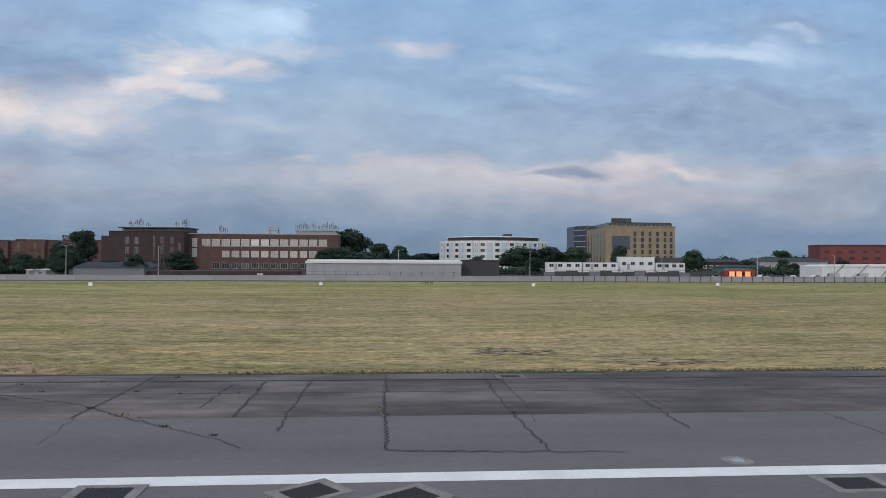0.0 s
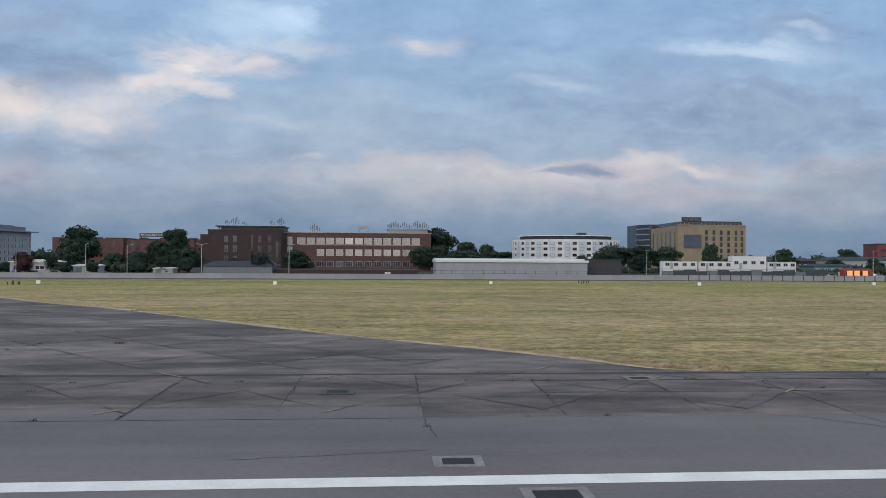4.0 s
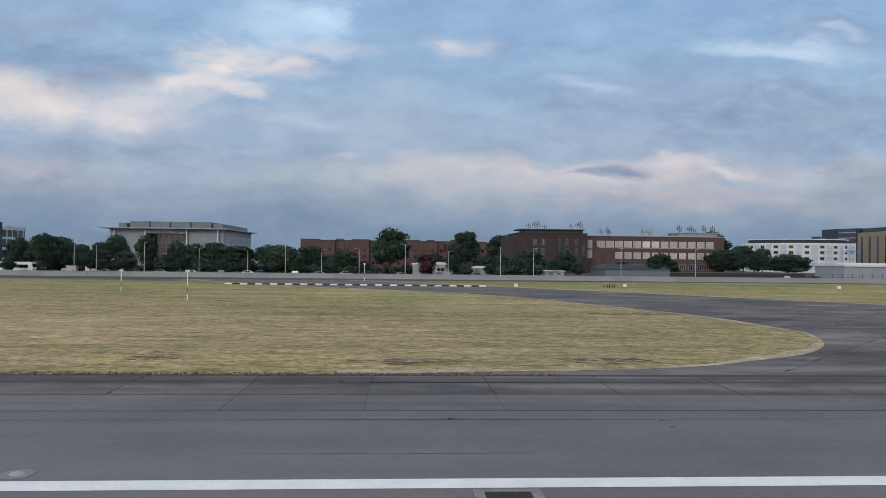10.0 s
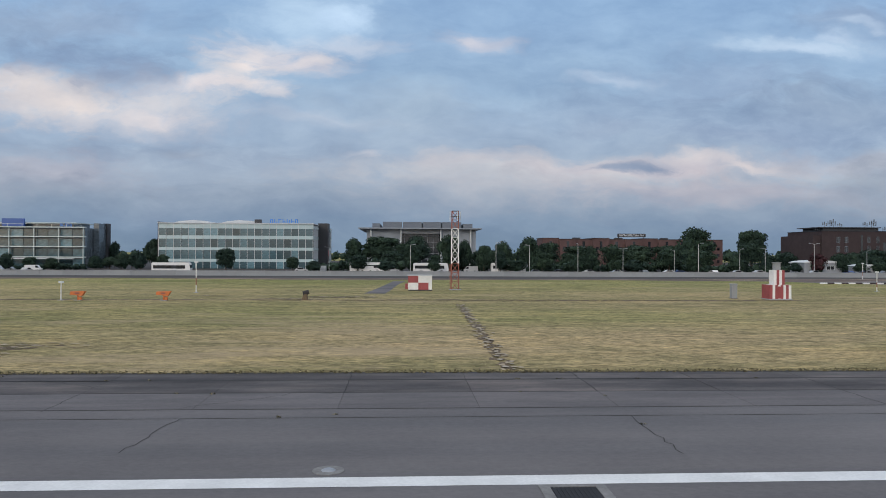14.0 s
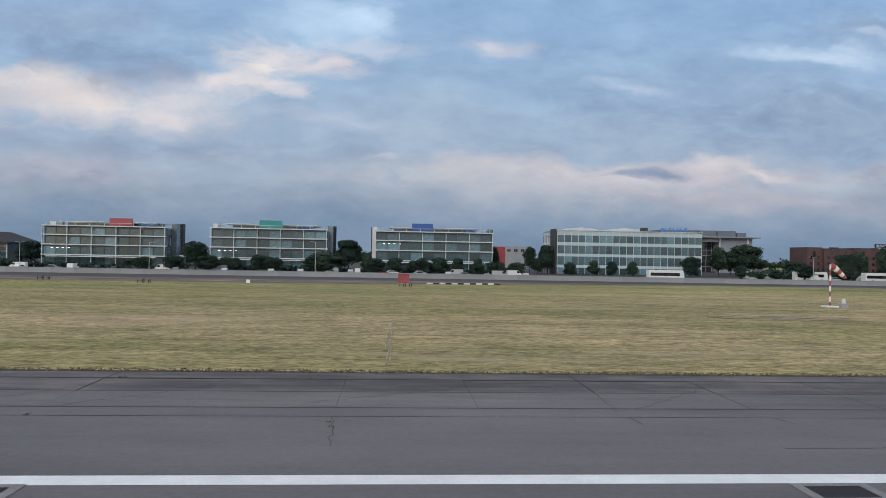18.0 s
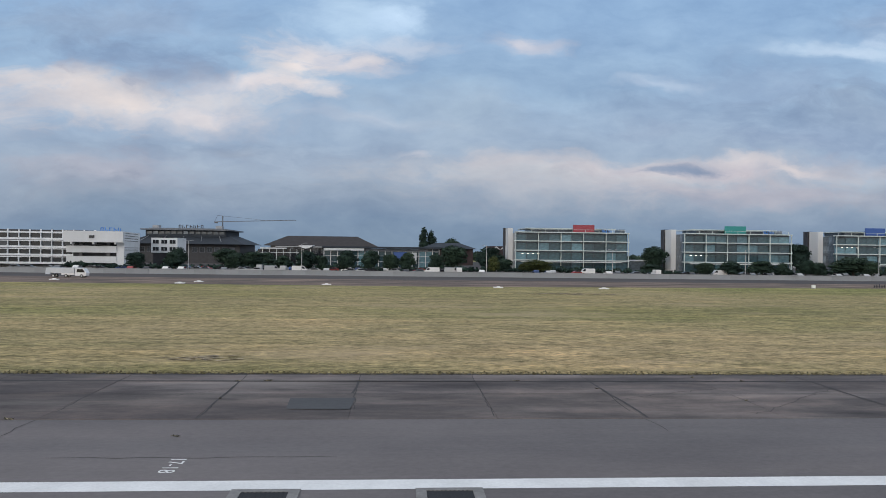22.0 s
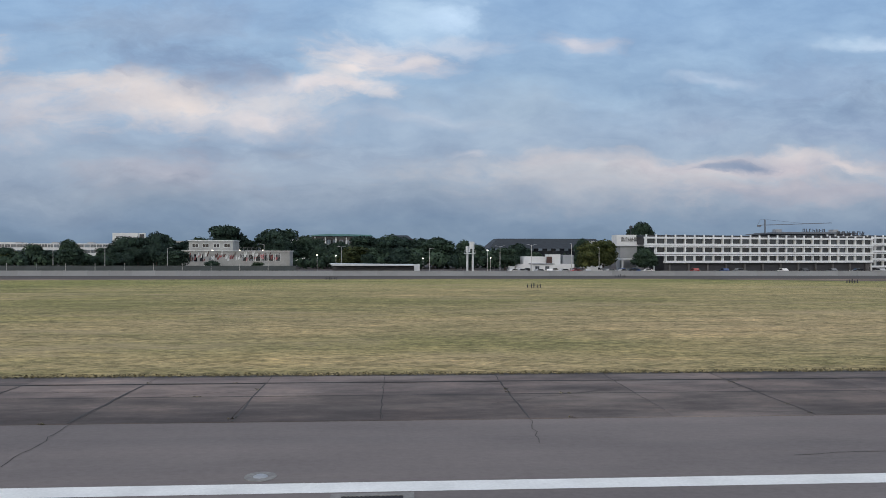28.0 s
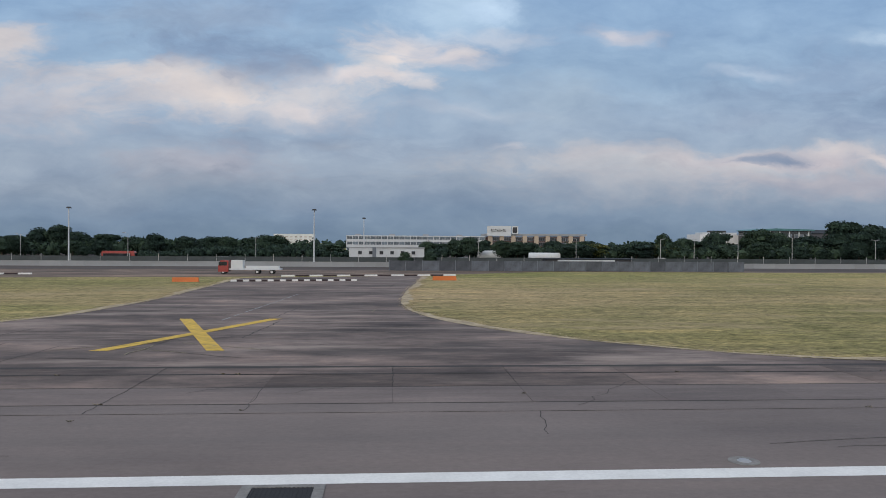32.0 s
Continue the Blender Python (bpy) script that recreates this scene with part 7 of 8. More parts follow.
part("roof", Shape().box(-1.35, 1.35, -0.9, 0.9, 2.15, 2.28), M["paint_red"], c)
part("door", Shape().box(-0.9, 0.9, -0.84, -0.8, 0.25, 2.0), M["paint_red"], c)
part("plinth", Shape().box(-1.3, 1.3, -0.85, 0.85, 0, 0.15), M["concrete"], c)

# light marker boxes, dark sensor clusters, white plates
for x, y in ((-62, 160), (-14.5, 166), (33, 163), (78, 168), (-111, 160), (-136, 155), (-477, 152), (-540, 150)):
    c = thing("edge_marker", x, y, 0, "small white marker box on a stub in the grass", "marker", "white marker boxes")
    part("box", Shape().box(-0.35, 0.35, -0.2, 0.2, 0.12, 0.85), M["paint_white"], c)
    part("foot", Shape().box(-0.2, 0.2, -0.15, 0.15, 0, 0.12), M["dark_wall"], c)
for x, y in ((-728.5, 148), (-670.6, 148), (-641.9, 148), (-608.2, 142), (-587.6, 141), (-669, 156), (-700, 160), (-757, 150), (-815, 140), (-793, 150)):
    solid("ground_plate", Shape().prism([(-0.9, -0.5), (0.9, -0.5), (0.9, 0.5), (-0.9, 0.5)], 0.0, 0.16).box(-0.3, 0.3, -0.2, 0.2, 0.16, 0.3), M["paint_white"], "white marker plate lying at the grass edge", "marker", "white plates", x=x, y=y, z=0.02)
for x, y in ((-859.5, 155.7), (-775.7, 113.3), (-933.7, 136.8), (-741.8, 133.6), (-900.8, 190), (9.9, 177), (-497, 150), (-445, 150), (-975, 176), (-115, 158), (-520, 158)):
    c = thing("sensor_cluster", x, y, 0, "cluster of low dark sensor stakes in the grass", "sensor", "sensor clusters")
    for k in range(5):
        part("stake", Shape().box(-0.08, 0.08, -0.08, 0.08, 0, 0.6 + 0.15 * (k % 3)), M["dark_wall"], c, at=(-1.2 + k * 0.6 + 0.2 * (k % 2), 0.3 * (k % 2), 0))
    part("rail", Shape().box(-1.2, 1.3, 0.1, 0.16, 0.3, 0.36), M["dark_wall"], c)


def barrier(x0, y0, x1, y1, n, label):
    t = thing("barrier_row", (x0 + x1) / 2, (y0 + y1) / 2, 0, label, "barrier", "taxiway barriers", math.degrees(math.atan2(y1 - y0, x1 - x0)))
    w_ = math.hypot(x1 - x0, y1 - y0) / n
    white = Shape().profile([(-w_ * 0.48, 0), (w_ * 0.48, 0), (w_ * 0.45, 0.3), (-w_ * 0.45, 0.3)], -0.25, 0.25).mesh("block", M["paint_white"])
    red = Shape().profile([(-w_ * 0.48, 0), (w_ * 0.48, 0), (w_ * 0.45, 0.27), (-w_ * 0.45, 0.27)], -0.25, 0.25).mesh("block", M["brick_dark"])
    for i in range(n):
        part("block", white if i % 2 == 0 else red, None, t, at=((i + 0.5 - n / 2) * w_, 0, 0.015))


barrier(-198, 159.5, -142, 158, 35, "row of white and dark red barrier blocks across the taxiway")
barrier(-820.8, 131.0, -789.5, 127.5, 33, "row of white and dark red barrier blocks across the taxiway")
barrier(-1245.6, 127.0, -1224.4, 130.5, 21, "row of white and dark red barrier blocks across the taxiway")
barrier(-1240, 146.0, -1205, 152, 13, "second row of white and red barrier blocks")
barrier(-440, 165, -423, 168, 12, "short row of white barrier blocks by the service road")
barrier(-1330, 150.0, -1290, 152, 15, "row of low white and dark blocks beside the service road")
for x, y in ((-1252.8, 126.0), (-1208.7, 133.4)):
    c = thing("orange_barrier", x, y, 0, "bright orange plastic barrier on the grass", "barrier", "orange barriers")
    part("body", Shape().profile([(-2.2, 0), (2.2, 0), (2.1, 0.75), (-2.1, 0.75)], -0.25, 0.25), M["paint_orange"], c)
    part("foot", Shape().box(-1.9, -1.3, -0.4, 0.4, 0, 0.12).box(1.3, 1.9, -0.4, 0.4, 0, 0.12), M["paint_orange"], c)

# ---- runway details ----
def yellow_cross(x, y, paint="paint_yellow", lean=0.0, near=0.0):
    t = thing("closed_marking", x, y, 0.026, "worn yellow painted cross on the closed taxiway", "road marking", "yellow crosses")
    for sx in (-1, 1):
        far = 3.9 * sx + (lean if sx < 0 else 0.0)
        foot = -3.9 * sx + (near if sx < 0 else 0.0)
        p = [(foot - 0.55, -9.6), (foot + 0.55, -9.6), (far + 0.55, 9.6), (far - 0.55, 9.6)]
        part("stroke", sheet(p, 0.004 if sx > 0 else 0.0), M[paint], t)


yellow_cross(-81.4, 57.8)
yellow_cross(-808.0, 56.6, "paint_faded", 1.2)
yellow_cross(-1232.2, 56.0, near=-0.7)
line = thing("faded_line", -1232, 62, 0.022, "faded white painted line on the closed taxiway", "road marking")
for i in range(9):
    part("dash", sheet([(-0.8 + i * 0.27, 2.4 + i * 3.6), (-0.65 + i * 0.27, 2.4 + i * 3.6), (-0.42 + i * 0.27, 5.2 + i * 3.6), (-0.56 + i * 0.27, 5.2 + i * 3.6)], 0.0), M["concrete"], line)


def pit(x, y, w, d, z=0.013, rim="pit_frame", turn=0.0):
    t = thing("drain_pit", x, y, z, "dark grated drain pit in a pale concrete frame", "drain", "drain pits", turn)
    part("frame", Shape().box(-w / 2, w / 2, -d / 2, -d / 2 + 0.22, 0, 0.03).box(-w / 2, w / 2, d / 2 - 0.22, d / 2, 0, 0.03).box(-w / 2, -w / 2 + 0.3, -d / 2 + 0.22, d / 2 - 0.22, 0, 0.03).box(w / 2 - 0.3, w / 2, -d / 2 + 0.22, d / 2 - 0.22, 0, 0.03), M[rim], t)
    part("grate", Shape().box(-w / 2 + 0.3, w / 2 - 0.3, -d / 2 + 0.22, d / 2 - 0.22, 0, 0.008), M["iron"], t)
    n = int((w - 0.6) / 0.12)
    s = Shape()
    for i in range(n):
        s.box(-w / 2 + 0.34 + i * 0.12, -w / 2 + 0.39 + i * 0.12, -d / 2 + 0.22, d / 2 - 0.22, 0.008, 0.02)
    tagged(part("grating", s, M["iron"], t), kind="stuff")


for x, y in ((-7.4, 20.1), (-2.0, 19.95), (0.5, 19.25), (13.2, 19.8), (-20.4, 19.8), (-32.8, 19.6), (-56.8, 20.0), (-82.0, 19.9), (-108.0, 20.0), (-133.4, 20.2), (-157.5, 19.8), (-178.7, 19.8), (-181.8, 19.9), (-213.5, 20.0), (-236.5, 19.9), (-260.6, 20.0), (-286.5, 19.9), (-312.4, 20.0), (-338, 20.0), (-363, 20.0), (-387.3, 19.9), (-412.3, 19.9), (-435.0, 19.9), (-458.5, 20.0), (-482.3, 19.8), (-506, 20.0), (-529.9, 19.9), (-554, 20.0), (-578.3, 19.9), (-602.5, 19.9), (-626.6, 20.0), (-631.7, 20.0), (-655, 19.7), (-702, 19.7), (-774.4, 19.5), (-780.4, 19.8), (-840.8, 19.9), (-847.7, 19.6), (-872, 19.6), (-930, 19.8), (-960, 19.8), (-990, 19.7), (-1021.4, 19.4), (-1070.6, 19.9), (-1145.2, 20.0), (-1195.1, 19.7), (-1221, 19.9)):
    pit(x, y, 1.9 if int(abs(x)) % 3 else 2.3, 1.5, turn=38 if -3 < x < 1 else 0)
for x, y, z in ((-35.2, 23.1, 0.013), (-384.1, 22.7, 0.013), (-408.9, 22.7, 0.013), (-848.2, 31.2, 0.062), (-872.9, 30.9, 0.062), (-98.4, 33.2, 0.048), (-96.0, 45.2, 0.048), (-116.8, 32.5, 0.048), (-110.4, 45.2, 0.048), (-106.9, 38.4, 0.042), (-24.1, 38.3, 0.042), (-39.8, 34.9, 0.048), (-799.3, 30.7, 0.042), (-768.5, 31.6, 0.042), (6.6, 38.6, 0.042)):
    pit(x, y, 1.6, 1.2, z, "pit_frame" if y < 32 and z < 0.04 or z == 0.062 else "patch" if z == 0.048 else "drain_strip")
for i in range(22):
    x = 11.0 - i * 60.9
    t = thing("runway_edge_light", x, 22.3, 0.013, "flush round runway edge light in a pale ring", "runway light", "runway edge lights")
    part("ring", Shape().tube((0, 0, 0), (0, 0, 0.015), 0.48, n=20), M["pit_frame"], t)
    part("lens", Shape().tube((0, 0, 0.015), (0, 0, 0.06), 0.22, 0.13, 14), M["grey_metal"], t)


def ground_text(words, x, y, size):
    cu = bpy.data.curves.new("painted_number", "FONT")
    cu.body, cu.size, cu.extrude = words, size, 0.002
    cu.materials.append(M["paint_white"])
    ob = bpy.data.objects.new("painted_number", cu)
    scene.collection.objects.link(ob)
    me = bpy.data.meshes.new_from_object(ob.evaluated_get(bpy.context.evaluated_depsgraph_get()))
    bpy.data.objects.remove(ob)
    solid("painted_number", me, None, "white numbers painted on the runway surface", "road marking", "painted numbers", x=x, y=y, z=0.022, turn=-90, kind="structure")


ground_text("19-20", -182.0, 23.7, 0.66)
ground_text("17-18", -635.2, 24.0, 0.7)
ground_text("15-16", -1104.6, 23.8, 0.7)

# fresh asphalt strips by the second exit
def rough_edge(pts, step=0.45, jitter=0.07):
    """The outline with its edges broken up, as hand-laid asphalt has them."""
    out = []
    for (xa, ya), (xb, yb) in zip(pts, pts[1:] + pts[:1]):
        m = max(1, int(math.hypot(xb - xa, yb - ya) / step))
        out += [(xa + (xb - xa) * i / m + (random.uniform(-jitter, jitter) if i else 0), ya + (yb - ya) * i / m + (random.uniform(-jitter, jitter) if i else 0)) for i in range(m)]
    return out


random.seed(44)
for k, pts in enumerate((
    [(-853.9, 43.3), (-854.0, 21.64), (-851.0, 21.64), (-850.8, 43.9)], [(-853.9, 20.68), (-853.7, 17.5), (-850.7, 17.5), (-850.9, 20.68)],
    [(-851.3, 33.6), (-851.4, 28.9), (-844.5, 28.7), (-844.8, 33.4)], [(-849.3, 28.8), (-849.1, 21.64), (-846.8, 21.64), (-847.3, 28.8)], [(-848.8, 20.68), (-848.5, 18.0), (-846.2, 18.0), (-846.5, 20.68)],
    [(-865.4, 40.45), (-865.7, 32.5), (-866.3, 21.64), (-863.5, 21.64), (-863.4, 32.4), (-862.9, 40.45)], [(-866.4, 20.68), (-866.4, 17.5), (-863.5, 17.5), (-863.5, 20.68)],
    [(-870.2, 32.4), (-869.6, 30.9), (-853.5, 30.4), (-853.5, 31.8)], [(-876.0, 33.6), (-877.5, 27.0), (-872.4, 26.8), (-872.2, 28.7), (-869.7, 28.6), (-869.4, 33.3)])):
    solid("asphalt_patch", sheet(rough_edge(pts), 0.0), M["patch"], "strip of fresh dark asphalt across the runway edge", "asphalt patch", "fresh patches", z=0.046 + 0.0016 * k, kind="structure")
for x, y, w_, d_ in ((-631.3, 32.4, 1.4, 1.2), (-1184, 31.8, 5.2, 2.2), (-1101.5, 36.4, 1.4, 0.9), (-1099.8, 33.4, 1.5, 0.9)):
    solid("asphalt_patch", sheet([(-w_, -d_), (w_ * 0.9, -d_ * 1.1), (w_, d_), (-w_ * 1.1, d_ * 0.9)], 0.0), M["patch"], "small dark patch in the old concrete", "asphalt patch", "fresh patches", x=x, y=y, z=0.05, kind="structure")

# bare soil in the grass: ragged scraps of earth, stones and straw
random.seed(41)
def soil_patch(x, y, rx, ry, pale=False):
    t = thing("bare_patch", x, y, 0.012, "ragged patch of bare soil and stones in the grass", "soil", "bare patches", kind="structure")
    for name, mat, n, lo, hi in (("soil", "soil", 16 if pale else 70, 0.02, 0.11), ("dead_grass", "straw", 80 if pale else 46, 0.02, 0.12 if pale else 0.09), ("stones", "stone", 40, 0.01, 0.03)):
        s_ = Shape()
        for k in range(n):
            a, r = random.uniform(0, 6.283), random.random() ** 0.7
            cx, cy, w_ = rx * r * math.cos(a), ry * r * math.sin(a), random.uniform(lo, hi)
            m = 9
            z = 0.004 * (k % 7) + {"soil": 0.0, "dead_grass": 0.03, "stones": 0.05}[name]
            s_.add([(cx + rx * w_ * math.cos(6.283 * i / m) * random.uniform(0.75, 1.2), cy + ry * w_ * math.sin(6.283 * i / m) * random.uniform(0.75, 1.2), z) for i in range(m)], [tuple(range(m))])
        tagged(part(name, s_, M[mat], t), kind="stuff")


for x, y, rx, ry in ((-244.5, 58.2, 2.4, 2.2), (-1061.3, 49, 2.4, 1.2), (-1057.4, 46, 2.9, 1.0), (-640, 46.1, 2.6, 1.4), (8, 49.5, 3.6, 2.4), (17, 44, 4.0, 1.6), (-160, 45.5, 4.0, 1.4), (-318, 52, 5.0, 2.0), (-489, 45, 2.0, 1.0), (-300, 108, 6, 2.4), (-540, 110, 7, 2.4), (-600, 122, 9, 2.4), (-505, 56, 3, 1.6)):
    soil_patch(x, y, rx, ry)
for x, y, rx, ry in ((-176, 47.2, 1.8, 1.6), (-147.5, 46.5, 3.4, 1.6), (-133, 85.5, 5.5, 2.6), (-320, 47.6, 4.0, 2.0), (-533.5, 118, 2.6, 5.0), (-520, 91.5, 2.4, 1.2), (-1148, 49, 2.6, 4.2), (-741, 45.8, 3.6, 1.8), (-432.6, 41.3, 1.6, 0.4), (-307, 104, 5.0, 1.6), (-319.8, 110.9, 3.2, 1.4)):
    soil_patch(x, y, rx, ry)
for x, y, rx, ry in ((-178.6, 58.9, 3.8, 0.8), (-201.2, 57.7, 2.6, 0.8), (-242, 59.0, 3.4, 0.9), (-533, 67.6, 2.2, 2.6), (-531, 105, 3.0, 16.0), (-1059, 45.4, 5.0, 2.4), (-1037.5, 42.8, 2.9, 0.8), (-403, 82, 9.0, 3.0), (-392, 62, 12.0, 0.9), (-447.9, 56, 0.25, 14.0)):
    soil_patch(x, y, rx, ry, True)
random.seed(43)
t = thing("cable_scar", 0, 0, 0.02, "narrow dark line of disturbed soil over a buried cable", "soil", kind="structure")
s = Shape()
for k in range(260):
    x = -365 + 130 * (k + random.random()) / 260
    y, w_ = 101.6 + (x + 300) * 0.002 + random.gauss(0, 0.35), random.uniform(0.2, 0.6)
    s.add([(x + w_ * 1.8 * math.cos(6.283 * i / 7) * random.uniform(0.6, 1.3), y + w_ * math.sin(6.283 * i / 7) * random.uniform(0.6, 1.3), 0.003 * (k % 9)) for i in range(7)], [tuple(range(7))])
tagged(part("soil", s, M["soil"], t), kind="stuff")
t = thing("trench_scar", 0, 0, 0.02, "refilled trench, a ragged strip of bare soil across the grass", "soil", kind="structure")
for name, mat, n, half in (("soil", "soil", 110, 0.4), ("dead_grass", "straw", 150, 0.6), ("stones", "stone", 60, 0.5)):
    s = Shape()
    for k in range(n):
        y = 41 + 52 * (k + random.random()) / n
        x = -285.3 + (y - 41) * 0.0255 + random.gauss(0, half * 0.6)
        w_ = random.uniform(0.1, 0.42) * (1.0 if name == "soil" else 0.55)
        z = 0.003 * (k % 9) + {"soil": 0.0, "dead_grass": 0.03, "stones": 0.06}[name]
        s.add([(x + w_ * math.cos(6.283 * i / 8) * random.uniform(0.6, 1.3), y + w_ * 1.5 * math.sin(6.283 * i / 8) * random.uniform(0.6, 1.3), z) for i in range(8)], [tuple(range(8))])
    tagged(part(name, s, M[mat], t), kind="stuff")
solid("worn_track", sheet([(-297.4, 117.6), (-294.0, 117.6), (-293.2, 130), (-292.2, 150), (-290.6, 168), (-293.4, 168), (-294.6, 150), (-296.2, 130)], 0.0), M["shoulder_new"], "short grey paved track from the hut to the road", "paving", z=0.02, kind="structure")

# ---- shoulder slabs, joints and cracks ----
solid("joint_bed", sheet([(WEST, 29.4), (EAST, 29.4), (EAST, 40.55), (WEST, 40.55)], 0.011), M["joint"], "dark bed under the shoulder slabs", "paving", kind="structure")
shoulder = thing("pavement_shoulder", 0, 0, 0, "old concrete shoulder slabs with dark open joints", "paving", kind="structure")


def worn(x):
    return x > -128 or -731 < x < -535 or -1186 < x < -925


slab_meshes = {}
for key, mat, y0 in (("old", "shoulder", 29.41), ("mid", "shoulder", 31.66), ("new", "shoulder_new", 31.06)):
    slab_meshes[key] = Shape().add([(-3.0, y0, 0.0), (3.0, y0, 0.0), (3.0, 34.58, 0.0), (-3.0, 34.58, 0.0), (-2.99, y0 + 0.02, 0.02), (2.99, y0 + 0.02, 0.02), (2.99, 34.57, 0.02), (-2.99, 34.57, 0.02)], [(4, 5, 6, 7), (0, 1, 5, 4), (1, 2, 6, 5), (2, 3, 7, 6), (3, 0, 4, 7)]).mesh("slab", M[mat])
for i in range(228):
    x = 63 - i * 6.0
    part("slab", slab_meshes["mid" if -128 < x < -36 else "old" if worn(x) else "new"], None, shoulder, at=(x, 0, 0.012))
# where the shoulder was relaid, the runway asphalt runs on to the newer slabs
for x0, x1, y1 in ((-534, -129, 30.98), (-924, -732, 30.98), (WEST, -1185, 30.98), (-129, -36, 31.6)):
    solid("runway_margin", sheet([(x0, 29.39), (x1, 29.39), (x1, y1), (x0, y1)], 0.026), M["asphalt"], "strip of grey runway asphalt laid over the shoulder", "runway", kind="structure")
s, newer = Shape(), Shape()
random.seed(51)
for i in range(470):
    x = 1500 - i * 6.0 - 3
    for y0, y1 in ((34.62, 37.9), (38.02, 39.95)):
        dz = random.uniform(0.01, 0.026)
        (s if worn(x) or -876 < x < -756 or -1296 < x < -1178 else newer).add([(x - 3.0, y0, 0), (x + 3.0, y0, 0), (x + 3.0, y1, 0), (x - 3.0, y1, 0), (x - 2.99, y0 + 0.04, dz), (x + 2.99, y0 + 0.04, dz), (x + 2.99, y1 - 0.04, dz), (x - 2.99, y1 - 0.04, dz)], [(4, 5, 6, 7), (0, 1, 5, 4), (1, 2, 6, 5), (2, 3, 7, 6), (3, 0, 4, 7)])
for k in (list(range(300)) + list(range(528, 800))):
    x = 63 + (300 - k) * 6.0 if k < 300 else 63 - (k - 300) * 6.0
    if x > EAST or x < WEST:
        continue
    s.add([(x - 3.0, 29.44, 0), (x + 3.0, 29.44, 0), (x + 3.0, 34.5, 0), (x - 3.0, 34.5, 0), (x - 2.99, 29.48, 0.02), (x + 2.99, 29.48, 0.02), (x + 2.99, 34.46, 0.02), (x - 2.99, 34.46, 0.02)], [(4, 5, 6, 7), (0, 1, 5, 4), (1, 2, 6, 5), (2, 3, 7, 6), (3, 0, 4, 7)])
rest = part("slab_rows", s, M["shoulder"], shoulder, at=(0, 0, 0.012))
tagged(rest, kind="stuff")
tagged(part("slab_rows", newer, M["edge_rows"], shoulder, at=(0, 0, 0.012)), kind="stuff")


def ribbon(s, pts, w, z):
    """A crack: a thin uneven dark strip."""
    for (x0, y0), (x1, y1) in zip(pts, pts[1:]):
        d = math.hypot(x1 - x0, y1 - y0) or 1
        nx, ny = -(y1 - y0) / d * w / 2, (x1 - x0) / d * w / 2
        n = len(s.v)
        s.v += [(x0 - nx, y0 - ny, z), (x0 + nx, y0 + ny, z), (x1 + nx, y1 + ny, z), (x1 - nx, y1 - ny, z)]
        s.f.append((n, n + 1, n + 2, n + 3))


def wander(x0, y0, x1, y1, step, jitter):
    d = math.hypot(x1 - x0, y1 - y0)
    n = max(2, int(d / step))
    return [(x0 + (x1 - x0) * i / n + (random.uniform(-jitter, jitter) if 0 < i < n else 0), y0 + (y1 - y0) * i / n + (random.uniform(-jitter, jitter) if 0 < i < n else 0)) for i in range(n + 1)]


random.seed(52)
cracks, weeds, bands = Shape(), Shape(), Shape()
for i in range(232):
    x = 66 - i * 6.0
    if random.random() < (0.5 if worn(x) else 0.2):
        ribbon(cracks, wander(x, 29.5, x + random.uniform(-0.5, 0.5), random.uniform(23.4, 28.4), 0.5, 0.12), random.uniform(0.02, 0.04), 0.0215)
    if random.random() < (0.8 if worn(x) else 0.3):
        ribbon(cracks, wander(x, 34.5, x + random.uniform(-0.2, 0.2), 29.4 + random.uniform(0, 2), 0.5, 0.07), random.uniform(0.015, 0.05), 0.0335)
    if random.random() < 0.75:
        ribbon(cracks, wander(x, 40.4, x, 34.6, 0.6, 0.05), random.uniform(0.015, 0.05), 0.042)
    if random.random() < 0.18:
        ribbon(cracks, wander(x, 24.2 + random.uniform(-0.5, 0.8), x - random.uniform(4, 12), 24.2 + random.uniform(-0.6, 0.8), 0.7, 0.08), 0.03, 0.0215)
    if random.random() < 0.3:
        ribbon(cracks, wander(x, 36, x - random.uniform(2, 8), random.uniform(30, 39), 0.5, 0.2), 0.03, 0.0435)
    # wider dark bands along the joints of the worn stretches
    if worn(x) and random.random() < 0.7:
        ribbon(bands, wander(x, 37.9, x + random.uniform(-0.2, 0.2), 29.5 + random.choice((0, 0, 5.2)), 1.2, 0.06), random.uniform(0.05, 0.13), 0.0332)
    if not worn(x):
        ribbon(cracks, wander(x, 31.0, x - 6.0, 31.0, 3, 0.01), 0.09, 0.0345)
    if not -128 < x < -24:
        ribbon(cracks, wander(x, 34.55, x - 6.0, 34.55, 3, 0.02), 0.12, 0.0345)
        ribbon(cracks, wander(x, 37.96, x - 6.0, 37.96, 2, 0.03), 0.2, 0.0425)
def crack_line(pts, w, z, jitter=0.12):
    for (x0, y0), (x1, y1) in zip(pts, pts[1:]):
        ribbon(cracks, wander(x0, y0, x1, y1, 0.24, jitter * 0.9), w * random.uniform(0.4, 0.8), z)


